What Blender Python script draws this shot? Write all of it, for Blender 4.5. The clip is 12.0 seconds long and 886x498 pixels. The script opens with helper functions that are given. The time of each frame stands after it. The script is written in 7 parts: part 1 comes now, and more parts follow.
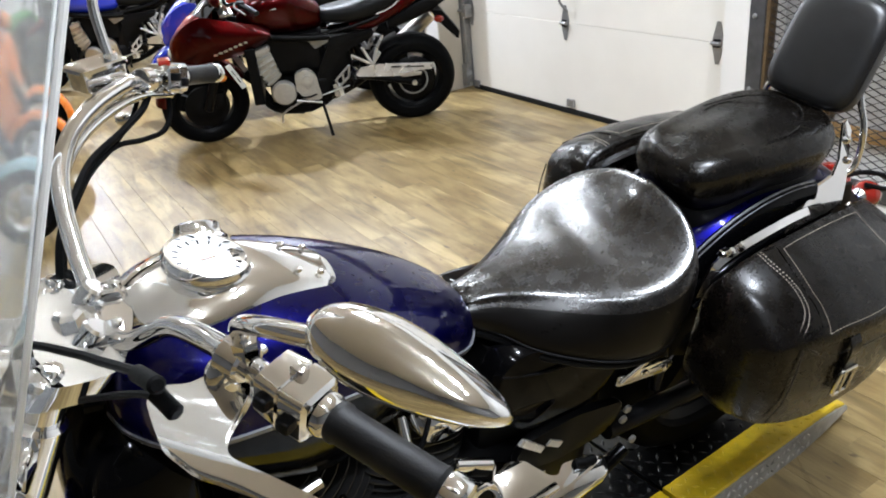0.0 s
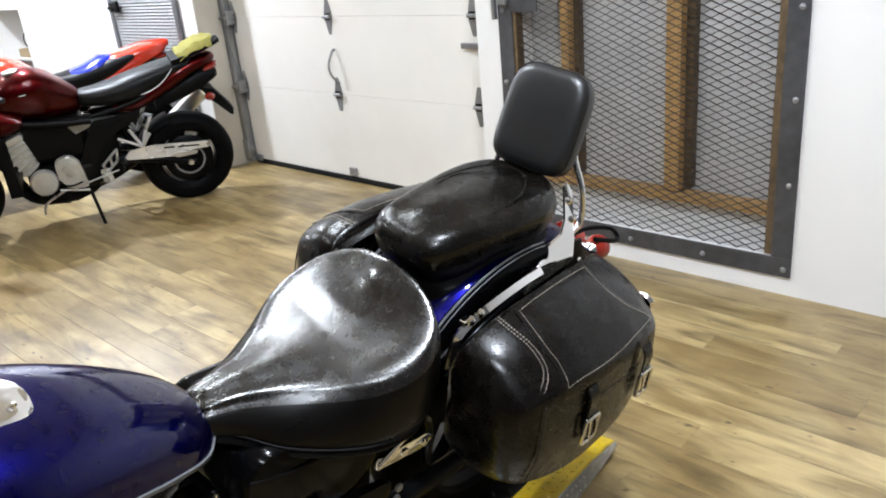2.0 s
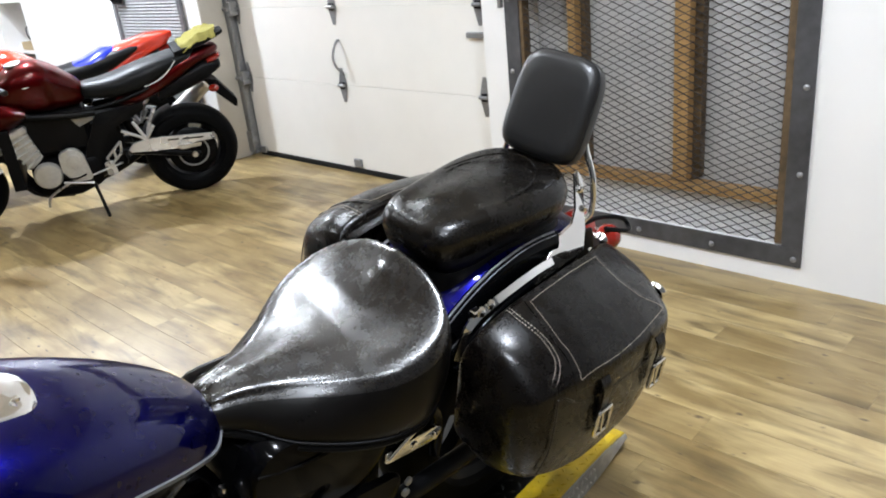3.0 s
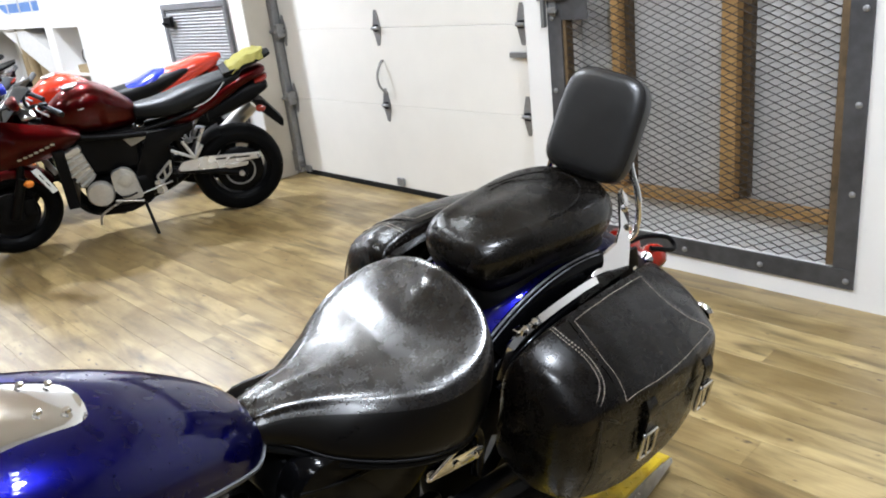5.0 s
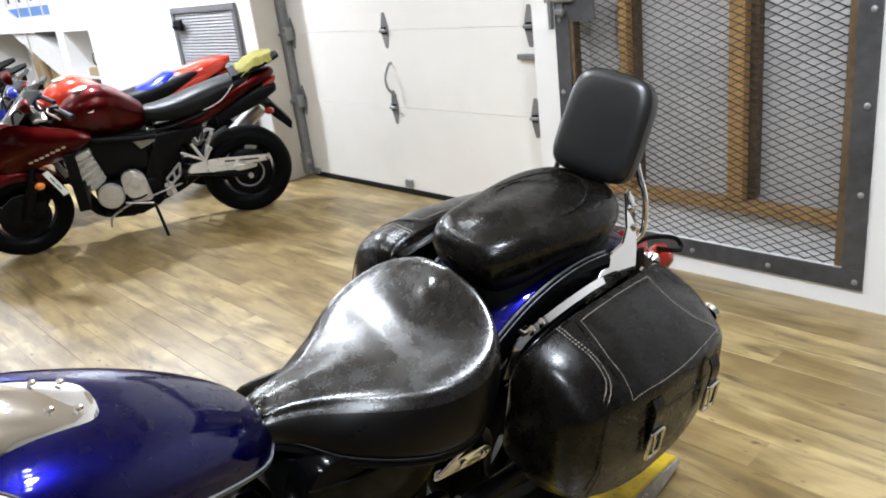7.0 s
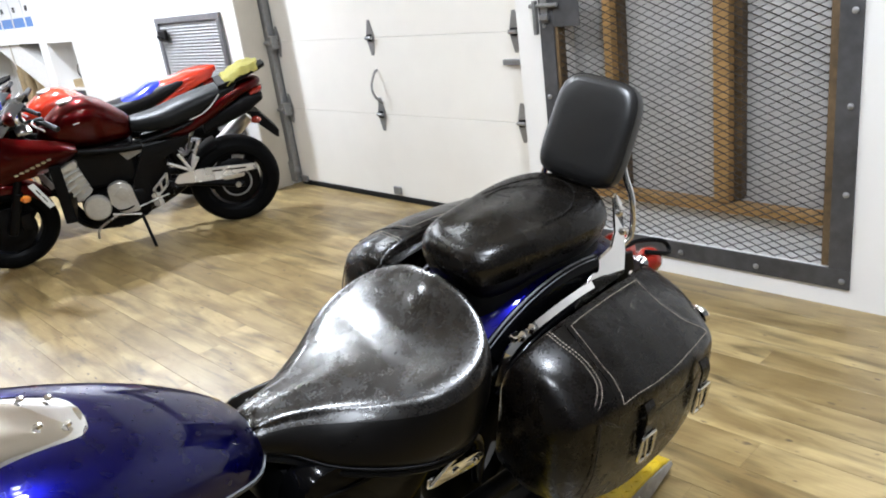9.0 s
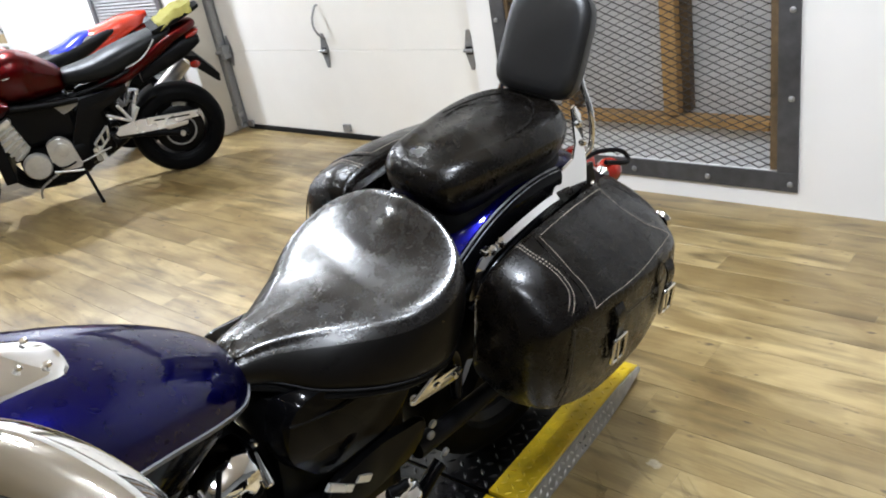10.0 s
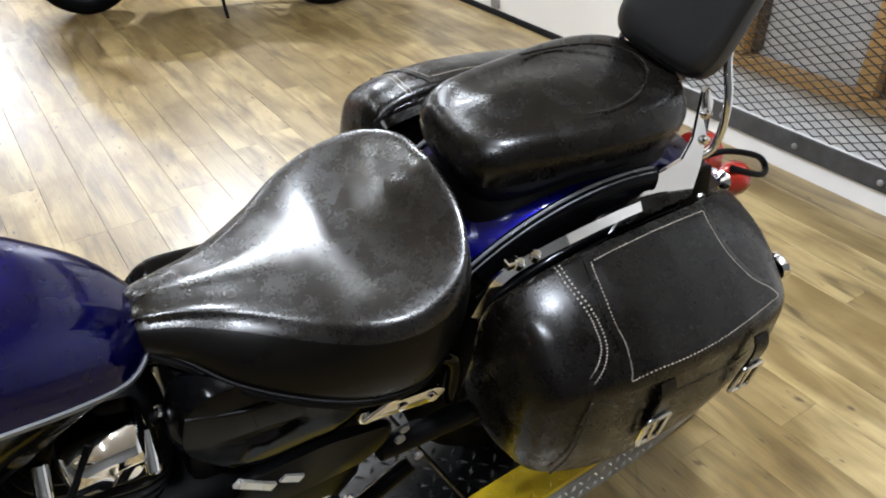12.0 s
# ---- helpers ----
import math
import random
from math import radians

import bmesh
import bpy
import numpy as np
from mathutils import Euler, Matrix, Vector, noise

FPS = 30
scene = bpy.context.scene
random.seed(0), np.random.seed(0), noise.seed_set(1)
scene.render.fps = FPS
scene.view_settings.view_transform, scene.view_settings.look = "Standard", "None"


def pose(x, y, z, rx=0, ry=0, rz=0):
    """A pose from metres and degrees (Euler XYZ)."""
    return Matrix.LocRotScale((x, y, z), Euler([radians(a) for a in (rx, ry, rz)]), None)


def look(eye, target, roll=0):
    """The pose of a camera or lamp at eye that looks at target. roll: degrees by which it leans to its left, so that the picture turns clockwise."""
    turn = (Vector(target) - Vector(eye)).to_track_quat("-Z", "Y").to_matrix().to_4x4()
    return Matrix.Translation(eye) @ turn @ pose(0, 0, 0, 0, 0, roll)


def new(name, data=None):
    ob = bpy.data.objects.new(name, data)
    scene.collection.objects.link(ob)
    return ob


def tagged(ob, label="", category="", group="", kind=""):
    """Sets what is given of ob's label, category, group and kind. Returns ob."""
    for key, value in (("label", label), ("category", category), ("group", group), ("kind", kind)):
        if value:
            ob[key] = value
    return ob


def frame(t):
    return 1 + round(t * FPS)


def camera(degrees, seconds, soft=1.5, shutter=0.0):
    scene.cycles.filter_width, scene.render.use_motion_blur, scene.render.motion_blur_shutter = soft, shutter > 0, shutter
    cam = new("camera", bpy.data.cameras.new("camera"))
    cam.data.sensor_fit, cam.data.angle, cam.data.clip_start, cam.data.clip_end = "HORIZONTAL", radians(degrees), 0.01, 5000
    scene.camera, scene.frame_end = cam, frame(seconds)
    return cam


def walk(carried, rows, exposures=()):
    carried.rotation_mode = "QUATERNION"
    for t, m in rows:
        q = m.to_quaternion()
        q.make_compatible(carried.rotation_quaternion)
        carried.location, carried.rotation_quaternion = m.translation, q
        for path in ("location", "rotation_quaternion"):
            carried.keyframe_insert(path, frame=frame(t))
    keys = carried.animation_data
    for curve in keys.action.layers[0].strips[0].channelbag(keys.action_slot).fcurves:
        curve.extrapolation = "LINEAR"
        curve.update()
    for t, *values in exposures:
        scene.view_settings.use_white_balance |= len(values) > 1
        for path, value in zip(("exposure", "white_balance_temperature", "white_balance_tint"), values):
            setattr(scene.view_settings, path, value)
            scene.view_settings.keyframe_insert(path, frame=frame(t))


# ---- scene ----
cam = camera(59.4, 12.0, soft=1.9)
PATH = [
    (0, (1.021, -3.25, 1.533), (-0.548, -2.345, 0.687), -5.6),
    (0.2, (1.045, -3.223, 1.542), (-0.477, -2.237, 0.707), -5.4),
    (0.5, (1.058, -3.178, 1.539), (-0.386, -2.072, 0.708), -4.0),
    (1, (1.087, -3.128, 1.551), (-0.273, -1.88, 0.781), -5.0),
    (1.5, (1.094, -3.108, 1.557), (-0.233, -1.813, 0.807), -6.0),
    (2, (1.084, -3.109, 1.552), (-0.227, -1.794, 0.809), -5.7),
    (2.5, (1.073, -3.109, 1.552), (-0.238, -1.791, 0.815), -5.9),
    (3, (1.059, -3.099, 1.539), (-0.256, -1.798, 0.778), -6.1),
    (3.5, (1.034, -3.103, 1.521), (-0.317, -1.847, 0.747), -4.8),
    (5.5, (1.061, -3.101, 1.539), (-0.345, -1.86, 0.845), -7.2),
    (6, (1.061, -3.104, 1.535), (-0.35, -1.872, 0.833), -7.0),
    (6.5, (1.064, -3.106, 1.536), (-0.354, -1.878, 0.842), -7.2),
    (7, (1.066, -3.107, 1.536), (-0.35, -1.878, 0.84), -7.1),
    (9, (1.066, -3.105, 1.539), (-0.334, -1.852, 0.853), -7.8),
    (9.5, (1.065, -3.113, 1.528), (-0.326, -1.909, 0.744), -9.5),
    (10, (1.053, -3.141, 1.508), (-0.235, -1.865, 0.662), -10.9),
    (10.5, (1.034, -3.214, 1.501), (-0.181, -1.962, 0.524), -8.2),
    (11, (1.001, -3.156, 1.48), (-0.293, -2.054, 0.426), -6.3),
    (11.2, (0.988, -3.084, 1.474), (-0.397, -2.117, 0.403), -5.2),
    (11.5, (0.948, -2.915, 1.502), (-0.485, -2.0, 0.449), -1.2),
    (12, (0.859, -2.706, 1.483), (-0.538, -1.796, 0.379), -0.1),
]
walk(cam, [(t, look(eye, target, roll)) for t, eye, target, roll in PATH])

# ---- light ----
world = bpy.data.worlds.new("room_world")
scene.world = world
world.use_nodes = True
world.node_tree.nodes["Background"].inputs[0].default_value = (0.9, 0.95, 1.0, 1)
world.node_tree.nodes["Background"].inputs[1].default_value = 0.02
LAMPS = [(-2.0, -1.4, 0.3), (-1.5, -2.0, 0.8), (-2.3, -3.5, 0.1), (0.7, -2.0, 2.35), (-5.4, -0.95, 4.9), (-5.6, -3.2, 0.3), (-8.4, -1.5, 1.4), (-8.4, -3.8, 2.2), (-11.0, -2.3, 3.6), (1.6, -3.2, 1.1)]  # x, y, share of the power
CEILING = 3.1
LAMP_POWER = 33


# ---- materials ----
def material(name, color, rough=0.5, metal=0.0, coat=0.0, scale=40.0, amount=0.08, bump=0.0, bump_scale=200.0, rough_var=0.08, spec=0.5):
    """Principled surface with colour variation at two scales, uneven gloss and fine relief."""
    m = bpy.data.materials.new(name)
    m.use_nodes = True
    t = m.node_tree
    p = t.nodes["Principled BSDF"]
    p.inputs["Metallic"].default_value = metal
    p.inputs["Coat Weight"].default_value = coat
    p.inputs["Coat Roughness"].default_value = 0.03
    p.inputs["Coat IOR"].default_value = 1.36
    p.inputs["Specular IOR Level"].default_value = spec
    co = t.nodes.new("ShaderNodeTexCoord")
    n1, n2 = t.nodes.new("ShaderNodeTexNoise"), t.nodes.new("ShaderNodeTexNoise")
    n1.inputs["Scale"].default_value, n2.inputs["Scale"].default_value = scale, scale / 9
    n1.inputs["Detail"].default_value = 4
    add = t.nodes.new("ShaderNodeMath")
    add.operation = "ADD"
    ramp = t.nodes.new("ShaderNodeMapRange")
    ramp.inputs["From Min"].default_value, ramp.inputs["From Max"].default_value = 0.6, 1.4
    ramp.inputs["To Min"].default_value, ramp.inputs["To Max"].default_value = 1 - amount, 1 + amount
    mul = t.nodes.new("ShaderNodeVectorMath")
    mul.operation = "SCALE"
    mul.inputs[0].default_value = color
    for n in (n1, n2):
        t.links.new(co.outputs["Object"], n.inputs["Vector"])
    t.links.new(n1.outputs["Fac"], add.inputs[0])
    t.links.new(n2.outputs["Fac"], add.inputs[1])
    t.links.new(add.outputs[0], ramp.inputs["Value"])
    t.links.new(ramp.outputs[0], mul.inputs["Scale"])
    t.links.new(mul.outputs[0], p.inputs["Base Color"])
    rr = t.nodes.new("ShaderNodeMapRange")
    rr.inputs["From Min"].default_value, rr.inputs["From Max"].default_value = 0.3, 0.7
    rr.inputs["To Min"].default_value, rr.inputs["To Max"].default_value = max(rough - rough_var, 0.01), rough + rough_var
    t.links.new(n2.outputs["Fac"], rr.inputs["Value"])
    t.links.new(rr.outputs[0], p.inputs["Roughness"])
    if bump:
        n3, b = t.nodes.new("ShaderNodeTexNoise"), t.nodes.new("ShaderNodeBump")
        n3.inputs["Scale"].default_value = bump_scale
        n3.inputs["Detail"].default_value = 3
        b.inputs["Strength"].default_value = bump
        b.inputs["Distance"].default_value = 0.004
        t.links.new(co.outputs["Object"], n3.inputs["Vector"])
        t.links.new(n3.outputs["Fac"], b.inputs["Height"])
        t.links.new(b.outputs[0], p.inputs["Normal"])
    return m


def leather(name, color, rough, crease=0.35, spec=0.4, wear=None, wear_share=0.5):
    """Worn smooth leather: pebbled grain, soft creases, and scuffed patches that are paler and rougher."""
    m = bpy.data.materials.new(name)
    m.use_nodes = True
    t = m.node_tree
    p = t.nodes["Principled BSDF"]
    p.inputs["Specular IOR Level"].default_value = spec
    co = t.nodes.new("ShaderNodeTexCoord")

    def noise(scale, detail, distort=0.0, stretch=(1, 1, 1)):
        mp, n = t.nodes.new("ShaderNodeMapping"), t.nodes.new("ShaderNodeTexNoise")
        mp.inputs["Scale"].default_value = stretch
        n.inputs["Scale"].default_value, n.inputs["Detail"].default_value, n.inputs["Distortion"].default_value = scale, detail, distort
        t.links.new(co.outputs["Object"], mp.inputs["Vector"])
        t.links.new(mp.outputs[0], n.inputs["Vector"])
        return n.outputs["Fac"]

    def ranged(sock, lo, hi, to_lo, to_hi):
        r = t.nodes.new("ShaderNodeMapRange")
        for k, v in (("From Min", lo), ("From Max", hi), ("To Min", to_lo), ("To Max", to_hi)):
            r.inputs[k].default_value = v
        t.links.new(sock, r.inputs["Value"])
        return r.outputs[0]

    def times(a, b):
        n = t.nodes.new("ShaderNodeMath")
        n.operation = "MULTIPLY"
        t.links.new(a, n.inputs[0])
        t.links.new(b, n.inputs[1])
        return n.outputs[0]

    patch = ranged(noise(7, 2, 0.6), 0.38, 0.62, 0.3, 1.0)
    scuff = times(ranged(noise(90, 5, 0.6, (1, 0.4, 1)), 0.2, 0.8, 0.0, wear_share), patch)
    mixer = t.nodes.new("ShaderNodeMix")
    mixer.data_type = "RGBA"
    mixer.inputs[6].default_value = (*color, 1)
    mixer.inputs[7].default_value = (*(wear or [c * 2.2 for c in color]), 1)
    t.links.new(scuff, mixer.inputs[0])
    t.links.new(mixer.outputs[2], p.inputs["Base Color"])
    rgh = t.nodes.new("ShaderNodeMath")
    rgh.operation = "ADD"
    t.links.new(ranged(noise(26, 3, 0.4), 0.3, 0.7, rough - 0.05, rough + 0.05), rgh.inputs[0])
    t.links.new(ranged(noise(240, 5), 0.35, 0.7, -0.03, 0.04), rgh.inputs[1])
    t.links.new(rgh.outputs[0], p.inputs["Roughness"])
    grain = t.nodes.new("ShaderNodeTexVoronoi")
    grain.inputs["Scale"].default_value = 420
    t.links.new(co.outputs["Object"], grain.inputs["Vector"])
    b1, b2, b3 = (t.nodes.new("ShaderNodeBump") for _ in range(3))
    for bmp, sock, strength, dist in ((b1, grain.outputs["Distance"], 0.25, 0.00006), (b2, noise(60, 6, 1.2, (1, 0.5, 1)), crease, 0.0002), (b3, noise(16, 3, 0.8), crease * 0.6, 0.002)):
        bmp.inputs["Strength"].default_value, bmp.inputs["Distance"].default_value = strength, dist
        t.links.new(sock, bmp.inputs["Height"])
    t.links.new(b1.outputs[0], b2.inputs["Normal"])
    t.links.new(b2.outputs[0], b3.inputs["Normal"])
    t.links.new(b3.outputs[0], p.inputs["Normal"])
    return m


def plank_material(name, per_island):
    """Vinyl plank: board-to-board tone, long grain, dark smoky streaks and small knots."""
    m = bpy.data.materials.new(name)
    m.use_nodes = True
    t = m.node_tree
    p = t.nodes["Principled BSDF"]
    co = t.nodes.new("ShaderNodeTexCoord")
    info = t.nodes.new("ShaderNodeNewGeometry" if per_island else "ShaderNodeObjectInfo")
    rnd = info.outputs["Random Per Island" if per_island else "Random"]
    geo = t.nodes.new("ShaderNodeNewGeometry")
    shift = t.nodes.new("ShaderNodeVectorMath")
    shift.operation = "SCALE"
    shift.inputs[0].default_value = (37.0, 11.0, 5.0)
    t.links.new(rnd, shift.inputs["Scale"])
    pos = t.nodes.new("ShaderNodeVectorMath")
    pos.operation = "ADD"
    t.links.new(geo.outputs["Position"], pos.inputs[0])
    t.links.new(shift.outputs[0], pos.inputs[1])

    def noise_at(sx, sy, detail, distort):
        mp, n = t.nodes.new("ShaderNodeMapping"), t.nodes.new("ShaderNodeTexNoise")
        mp.inputs["Scale"].default_value = (sx, sy, 1)
        n.inputs["Scale"].default_value = 1
        n.inputs["Detail"].default_value, n.inputs["Distortion"].default_value = detail, distort
        t.links.new(pos.outputs[0], mp.inputs["Vector"])
        t.links.new(mp.outputs[0], n.inputs["Vector"])
        return n.outputs["Fac"]

    def mix(fac, a, b, blend="MIX"):
        x = t.nodes.new("ShaderNodeMix")
        x.data_type, x.blend_type = "RGBA", blend
        for sock, val in ((x.inputs[0], fac), (x.inputs[6], a), (x.inputs[7], b)):
            if hasattr(val, "is_linked"):
                t.links.new(val, sock)
            elif isinstance(val, float):
                sock.default_value = val
            else:
                sock.default_value = (*val, 1)
        return x.outputs[2]

    def ramp(sock, lo, hi, top=1.0):
        r = t.nodes.new("ShaderNodeMapRange")
        r.inputs["From Min"].default_value, r.inputs["From Max"].default_value = lo, hi
        r.inputs["To Max"].default_value = top
        t.links.new(sock, r.inputs["Value"])
        return r.outputs[0]

    tone = mix(rnd, PLANK_A, PLANK_B)
    c = mix(ramp(noise_at(2.2, 9, 5, 0.6), 0.42, 0.62, 0.85), tone, PLANK_C)
    c = mix(ramp(noise_at(1.6, 13, 4, 1.2), 0.52, 0.78, 0.8), c, PLANK_D)
    fine = ramp(noise_at(7, 160, 3, 0.3), 0.3, 0.8)
    c = mix(0.35, c, mix(fine, (0.55, 0.5, 0.42), (1.0, 1.0, 1.0)), "MULTIPLY")
    knots = ramp(noise_at(16, 40, 1, 0), 0.70, 0.78)
    c = mix(knots, c, (0.10, 0.065, 0.035))
    stain = t.nodes.new("ShaderNodeTexNoise")
    stain.inputs["Scale"].default_value, stain.inputs["Detail"].default_value, stain.inputs["Distortion"].default_value = 3.2, 6, 0.8
    t.links.new(geo.outputs["Position"], stain.inputs["Vector"])
    c = mix(ramp(stain.outputs["Fac"], 0.48, 0.68), c, mix(1.0, c, (0.74, 0.69, 0.60), "MULTIPLY"))
    t.links.new(c, p.inputs["Base Color"])
    p.inputs["Specular IOR Level"].default_value = 0.75
    r = t.nodes.new("ShaderNodeMapRange")
    r.inputs["To Min"].default_value, r.inputs["To Max"].default_value = 0.26, 0.40
    t.links.new(noise_at(5, 30, 3, 0), r.inputs["Value"])
    t.links.new(r.outputs[0], p.inputs["Roughness"])
    b = t.nodes.new("ShaderNodeBump")
    b.inputs["Strength"].default_value, b.inputs["Distance"].default_value = 0.15, 0.002
    t.links.new(fine, b.inputs["Height"])
    t.links.new(b.outputs[0], p.inputs["Normal"])
    return m


PLANK_A, PLANK_B, PLANK_C, PLANK_D = (0.50, 0.385, 0.185), (0.31, 0.225, 0.097), (0.205, 0.140, 0.052), (0.062, 0.040, 0.015)
M_PLANK = plank_material("vinyl_plank", False)
M_PLANK_REST = plank_material("vinyl_plank_rest", True)
M_WALL = material("white_wall_paint", (0.80, 0.79, 0.77), 0.45, 0, 0, 3, 0.03, 0.08, 300)
M_CEIL = material("ceiling_paint", (0.74, 0.69, 0.62), 0.8, 0, 0, 3, 0.03)
M_DOOR = material("door_panel_paint", (0.78, 0.76, 0.71), 0.38, 0, 0, 6, 0.03, 0.06, 400)
M_JAMB = material("jamb_paint", (0.50, 0.46, 0.39), 0.5, 0, 0, 9, 0.07)
M_GALV = material("galvanised_steel", (0.27, 0.27, 0.27), 0.42, 0.5, 0, 60, 0.22)
M_STEEL = material("dark_rolled_steel", (0.070, 0.070, 0.074), 0.5, 0.35, 0, 22, 0.4, 0.06, 120)
M_MESH = material("bare_mesh_steel", (0.07, 0.065, 0.062), 0.5, 0.6, 0, 30, 0.4)
M_STUD = material("pine_stud", (0.44, 0.26, 0.10), 0.6, 0, 0, 18, 0.3, 0.2, 60)
M_FILM = material("grey_backing_board", (0.55, 0.54, 0.53), 0.42, 0, 0, 7, 0.16, 0.1, 40)
M_SEAL = material("black_rubber_seal", (0.006, 0.006, 0.006), 0.7, spec=0.2)
M_CHROME = material("chrome", (0.86, 0.86, 0.86), 0.045, 1.0, 0, 8, 0.03, rough_var=0.02)
M_BRUSH = material("cast_aluminium", (0.56, 0.55, 0.53), 0.33, 1.0, 0, 90, 0.14, 0.15, 260)
M_ENGINE = material("silver_engine_paint", (0.50, 0.49, 0.46), 0.38, 0.6, 0, 60, 0.12, 0.1, 300)
M_BLUE = material("blue_metallic_paint", (0.0005, 0.0006, 0.046), 0.28, 0.85, 1.0, 400, 0.05, rough_var=0.01)
M_RED = material("dark_red_metallic_paint", (0.046, 0.0005, 0.001), 0.36, 0.85, 0.6, 400, 0.12, rough_var=0.03)
for paint, edge in ((M_BLUE, (0.02, 0.025, 0.5, 1)), (M_RED, (0.7, 0.03, 0.04, 1))):
    paint.node_tree.nodes["Principled BSDF"].inputs["Specular Tint"].default_value = edge
M_BLACK = material("gloss_black_paint", (0.0015, 0.0015, 0.0018), 0.08, 0, 0.0, 60, 0.1, spec=0.08)
M_SATIN = material("satin_black_metal", (0.0025, 0.0025, 0.0028), 0.4, 0.0, 0, 60, 0.2, spec=0.1)
M_FIN = material("machined_black_fin", (0.022, 0.022, 0.022), 0.35, 0, 0, 60, 0.2, spec=0.4)
M_PLASTIC = material("black_plastic", (0.003, 0.003, 0.0033), 0.48, 0, 0, 90, 0.15, 0.1, 500, spec=0.09)
M_RUBBER = material("tyre_rubber", (0.0025, 0.0025, 0.0026), 0.62, 0, 0, 60, 0.2, 0.1, 300, spec=0.05)
M_GRIP = material("grip_rubber", (0.0055, 0.0055, 0.0058), 0.55, 0, 0, 60, 0.15, 0.15, 700, spec=0.3)
M_SEAT = leather("brown_black_leather", (0.0018, 0.0012, 0.0009), 0.27, 0.45, 0.85, (0.005, 0.0032, 0.0021), 0.6)
M_PAD = leather("black_vinyl", (0.005, 0.0049, 0.005), 0.40, 0.15, 0.5)
M_BAG = leather("black_saddle_leather", (0.0014, 0.0010, 0.0008), 0.27, 0.25, 0.30, (0.005, 0.0033, 0.0023), 0.5)
M_PSEAT = leather("brown_black_seat_leather", (0.0016, 0.0011, 0.0008), 0.26, 0.30, 0.36, (0.004, 0.0034, 0.0024), 0.5)
# Darker copy of the seat leather: shade put into the side walls
M_SIDE_SHADE = leather("shaded_side_leather", (0.0012, 0.0009, 0.0007), 0.33, 0.25, 0.22, (0.003, 0.0021, 0.0015), 0.5)
M_SEAM = material("dark_leather_seam", (0.02, 0.016, 0.013), 0.5)
M_BUCKLE = material("worn_chrome", (0.62, 0.60, 0.56), 0.2, 1.0, 0, 50, 0.2, rough_var=0.06)
M_THREAD = material("pale_thread", (0.34, 0.30, 0.25), 0.8)
M_YELLOW = material("yellow_deck_paint", (0.62, 0.43, 0.012), 0.42, 0, 0, 25, 0.28, 0.15, 90)
M_PLATE = material("aluminium_tread_plate", (0.36, 0.36, 0.35), 0.40, 0.5, 0, 40, 0.35)
# Raised lozenges, paler than the plate they stand on
M_LOZENGE = material("pale_tread_metal", (0.66, 0.66, 0.65), 0.3, 0.7, 0, 60, 0.2)
M_DECK = material("black_deck_paint", (0.003, 0.003, 0.003), 0.32, 0, 0, 40, 0.3, spec=0.38)
M_WHITEINS = material("polished_insert", (0.80, 0.79, 0.76), 0.22, 0.6)
M_STRIPE = material("grey_pinstripe", (0.17, 0.17, 0.185), 0.3, 0.5)
M_LAMPRED = material("red_lens", (0.22, 0.014, 0.008), 0.12, 0, 0.6, 60, 0.2)
M_AMBER = material("amber_lens", (0.6, 0.17, 0.02), 0.15, 0, 0.5)
M_CLOTH = material("yellow_cloth", (0.34, 0.31, 0.08), 0.9, 0, 0, 40, 0.2, 0.5, 200)
M_DIAL = material("white_dial", (0.72, 0.72, 0.70), 0.35)
M_SHELF = material("white_shelf_board", (0.74, 0.73, 0.71), 0.5)
M_DARK = material("dark_cavity", (0.02, 0.018, 0.016), 0.8)


# ---- mesh helpers ----
def part(name, bm, mat, parent=None, label="", smooth=True, angle=40):
    me = bpy.data.meshes.new(name)
    bmesh.ops.recalc_face_normals(bm, faces=bm.faces)
    if smooth:
        lim = radians(angle)
        for f in bm.faces:
            f.smooth = True
        for e in bm.edges:
            if len(e.link_faces) == 2 and e.calc_face_angle(0) > lim:
                e.smooth = False
    bm.to_mesh(me)
    bm.free()
    me.materials.append(mat)
    ob = new(name, me)
    if parent:
        ob.parent = parent
    if label:
        tagged(ob, label)
    return ob


def thing(name, m, label, category, group="", kind=""):
    ob = new(name)
    ob.empty_display_size = 0.1
    ob.matrix_world = m
    return tagged(ob, label, category, group, kind)


def box(x0, x1, y0, y1, z0, z1, bevel=0.0, segs=2, bm=None):
    bm = bm or bmesh.new()
    r = bmesh.ops.create_cube(bm, size=1)
    vs = r["verts"]
    for v in vs:
        v.co = Vector(((x0 + x1) / 2 + v.co.x * (x1 - x0), (y0 + y1) / 2 + v.co.y * (y1 - y0), (z0 + z1) / 2 + v.co.z * (z1 - z0)))
    if bevel:
        es = list({e for v in vs for e in v.link_edges})
        bmesh.ops.bevel(bm, geom=es, offset=bevel, segments=segs, affect="EDGES", profile=0.5)
    return bm


def loft(rings, cap=True, closed=True, bm=None):
    bm = bm or bmesh.new()
    rows = [[bm.verts.new(p) for p in r] for r in rings]
    n = len(rows[0])
    for a, b in zip(rows, rows[1:]):
        for i in range(n if closed else n - 1):
            j = (i + 1) % n
            bm.faces.new((a[i], a[j], b[j], b[i]))
    if cap:
        for r in (rows[0], rows[-1]):
            c = bm.verts.new(sum((v.co for v in r), Vector()) / n)
            for i in range(n if closed else n - 1):
                bm.faces.new((r[i], r[(i + 1) % n], c))
    return bm


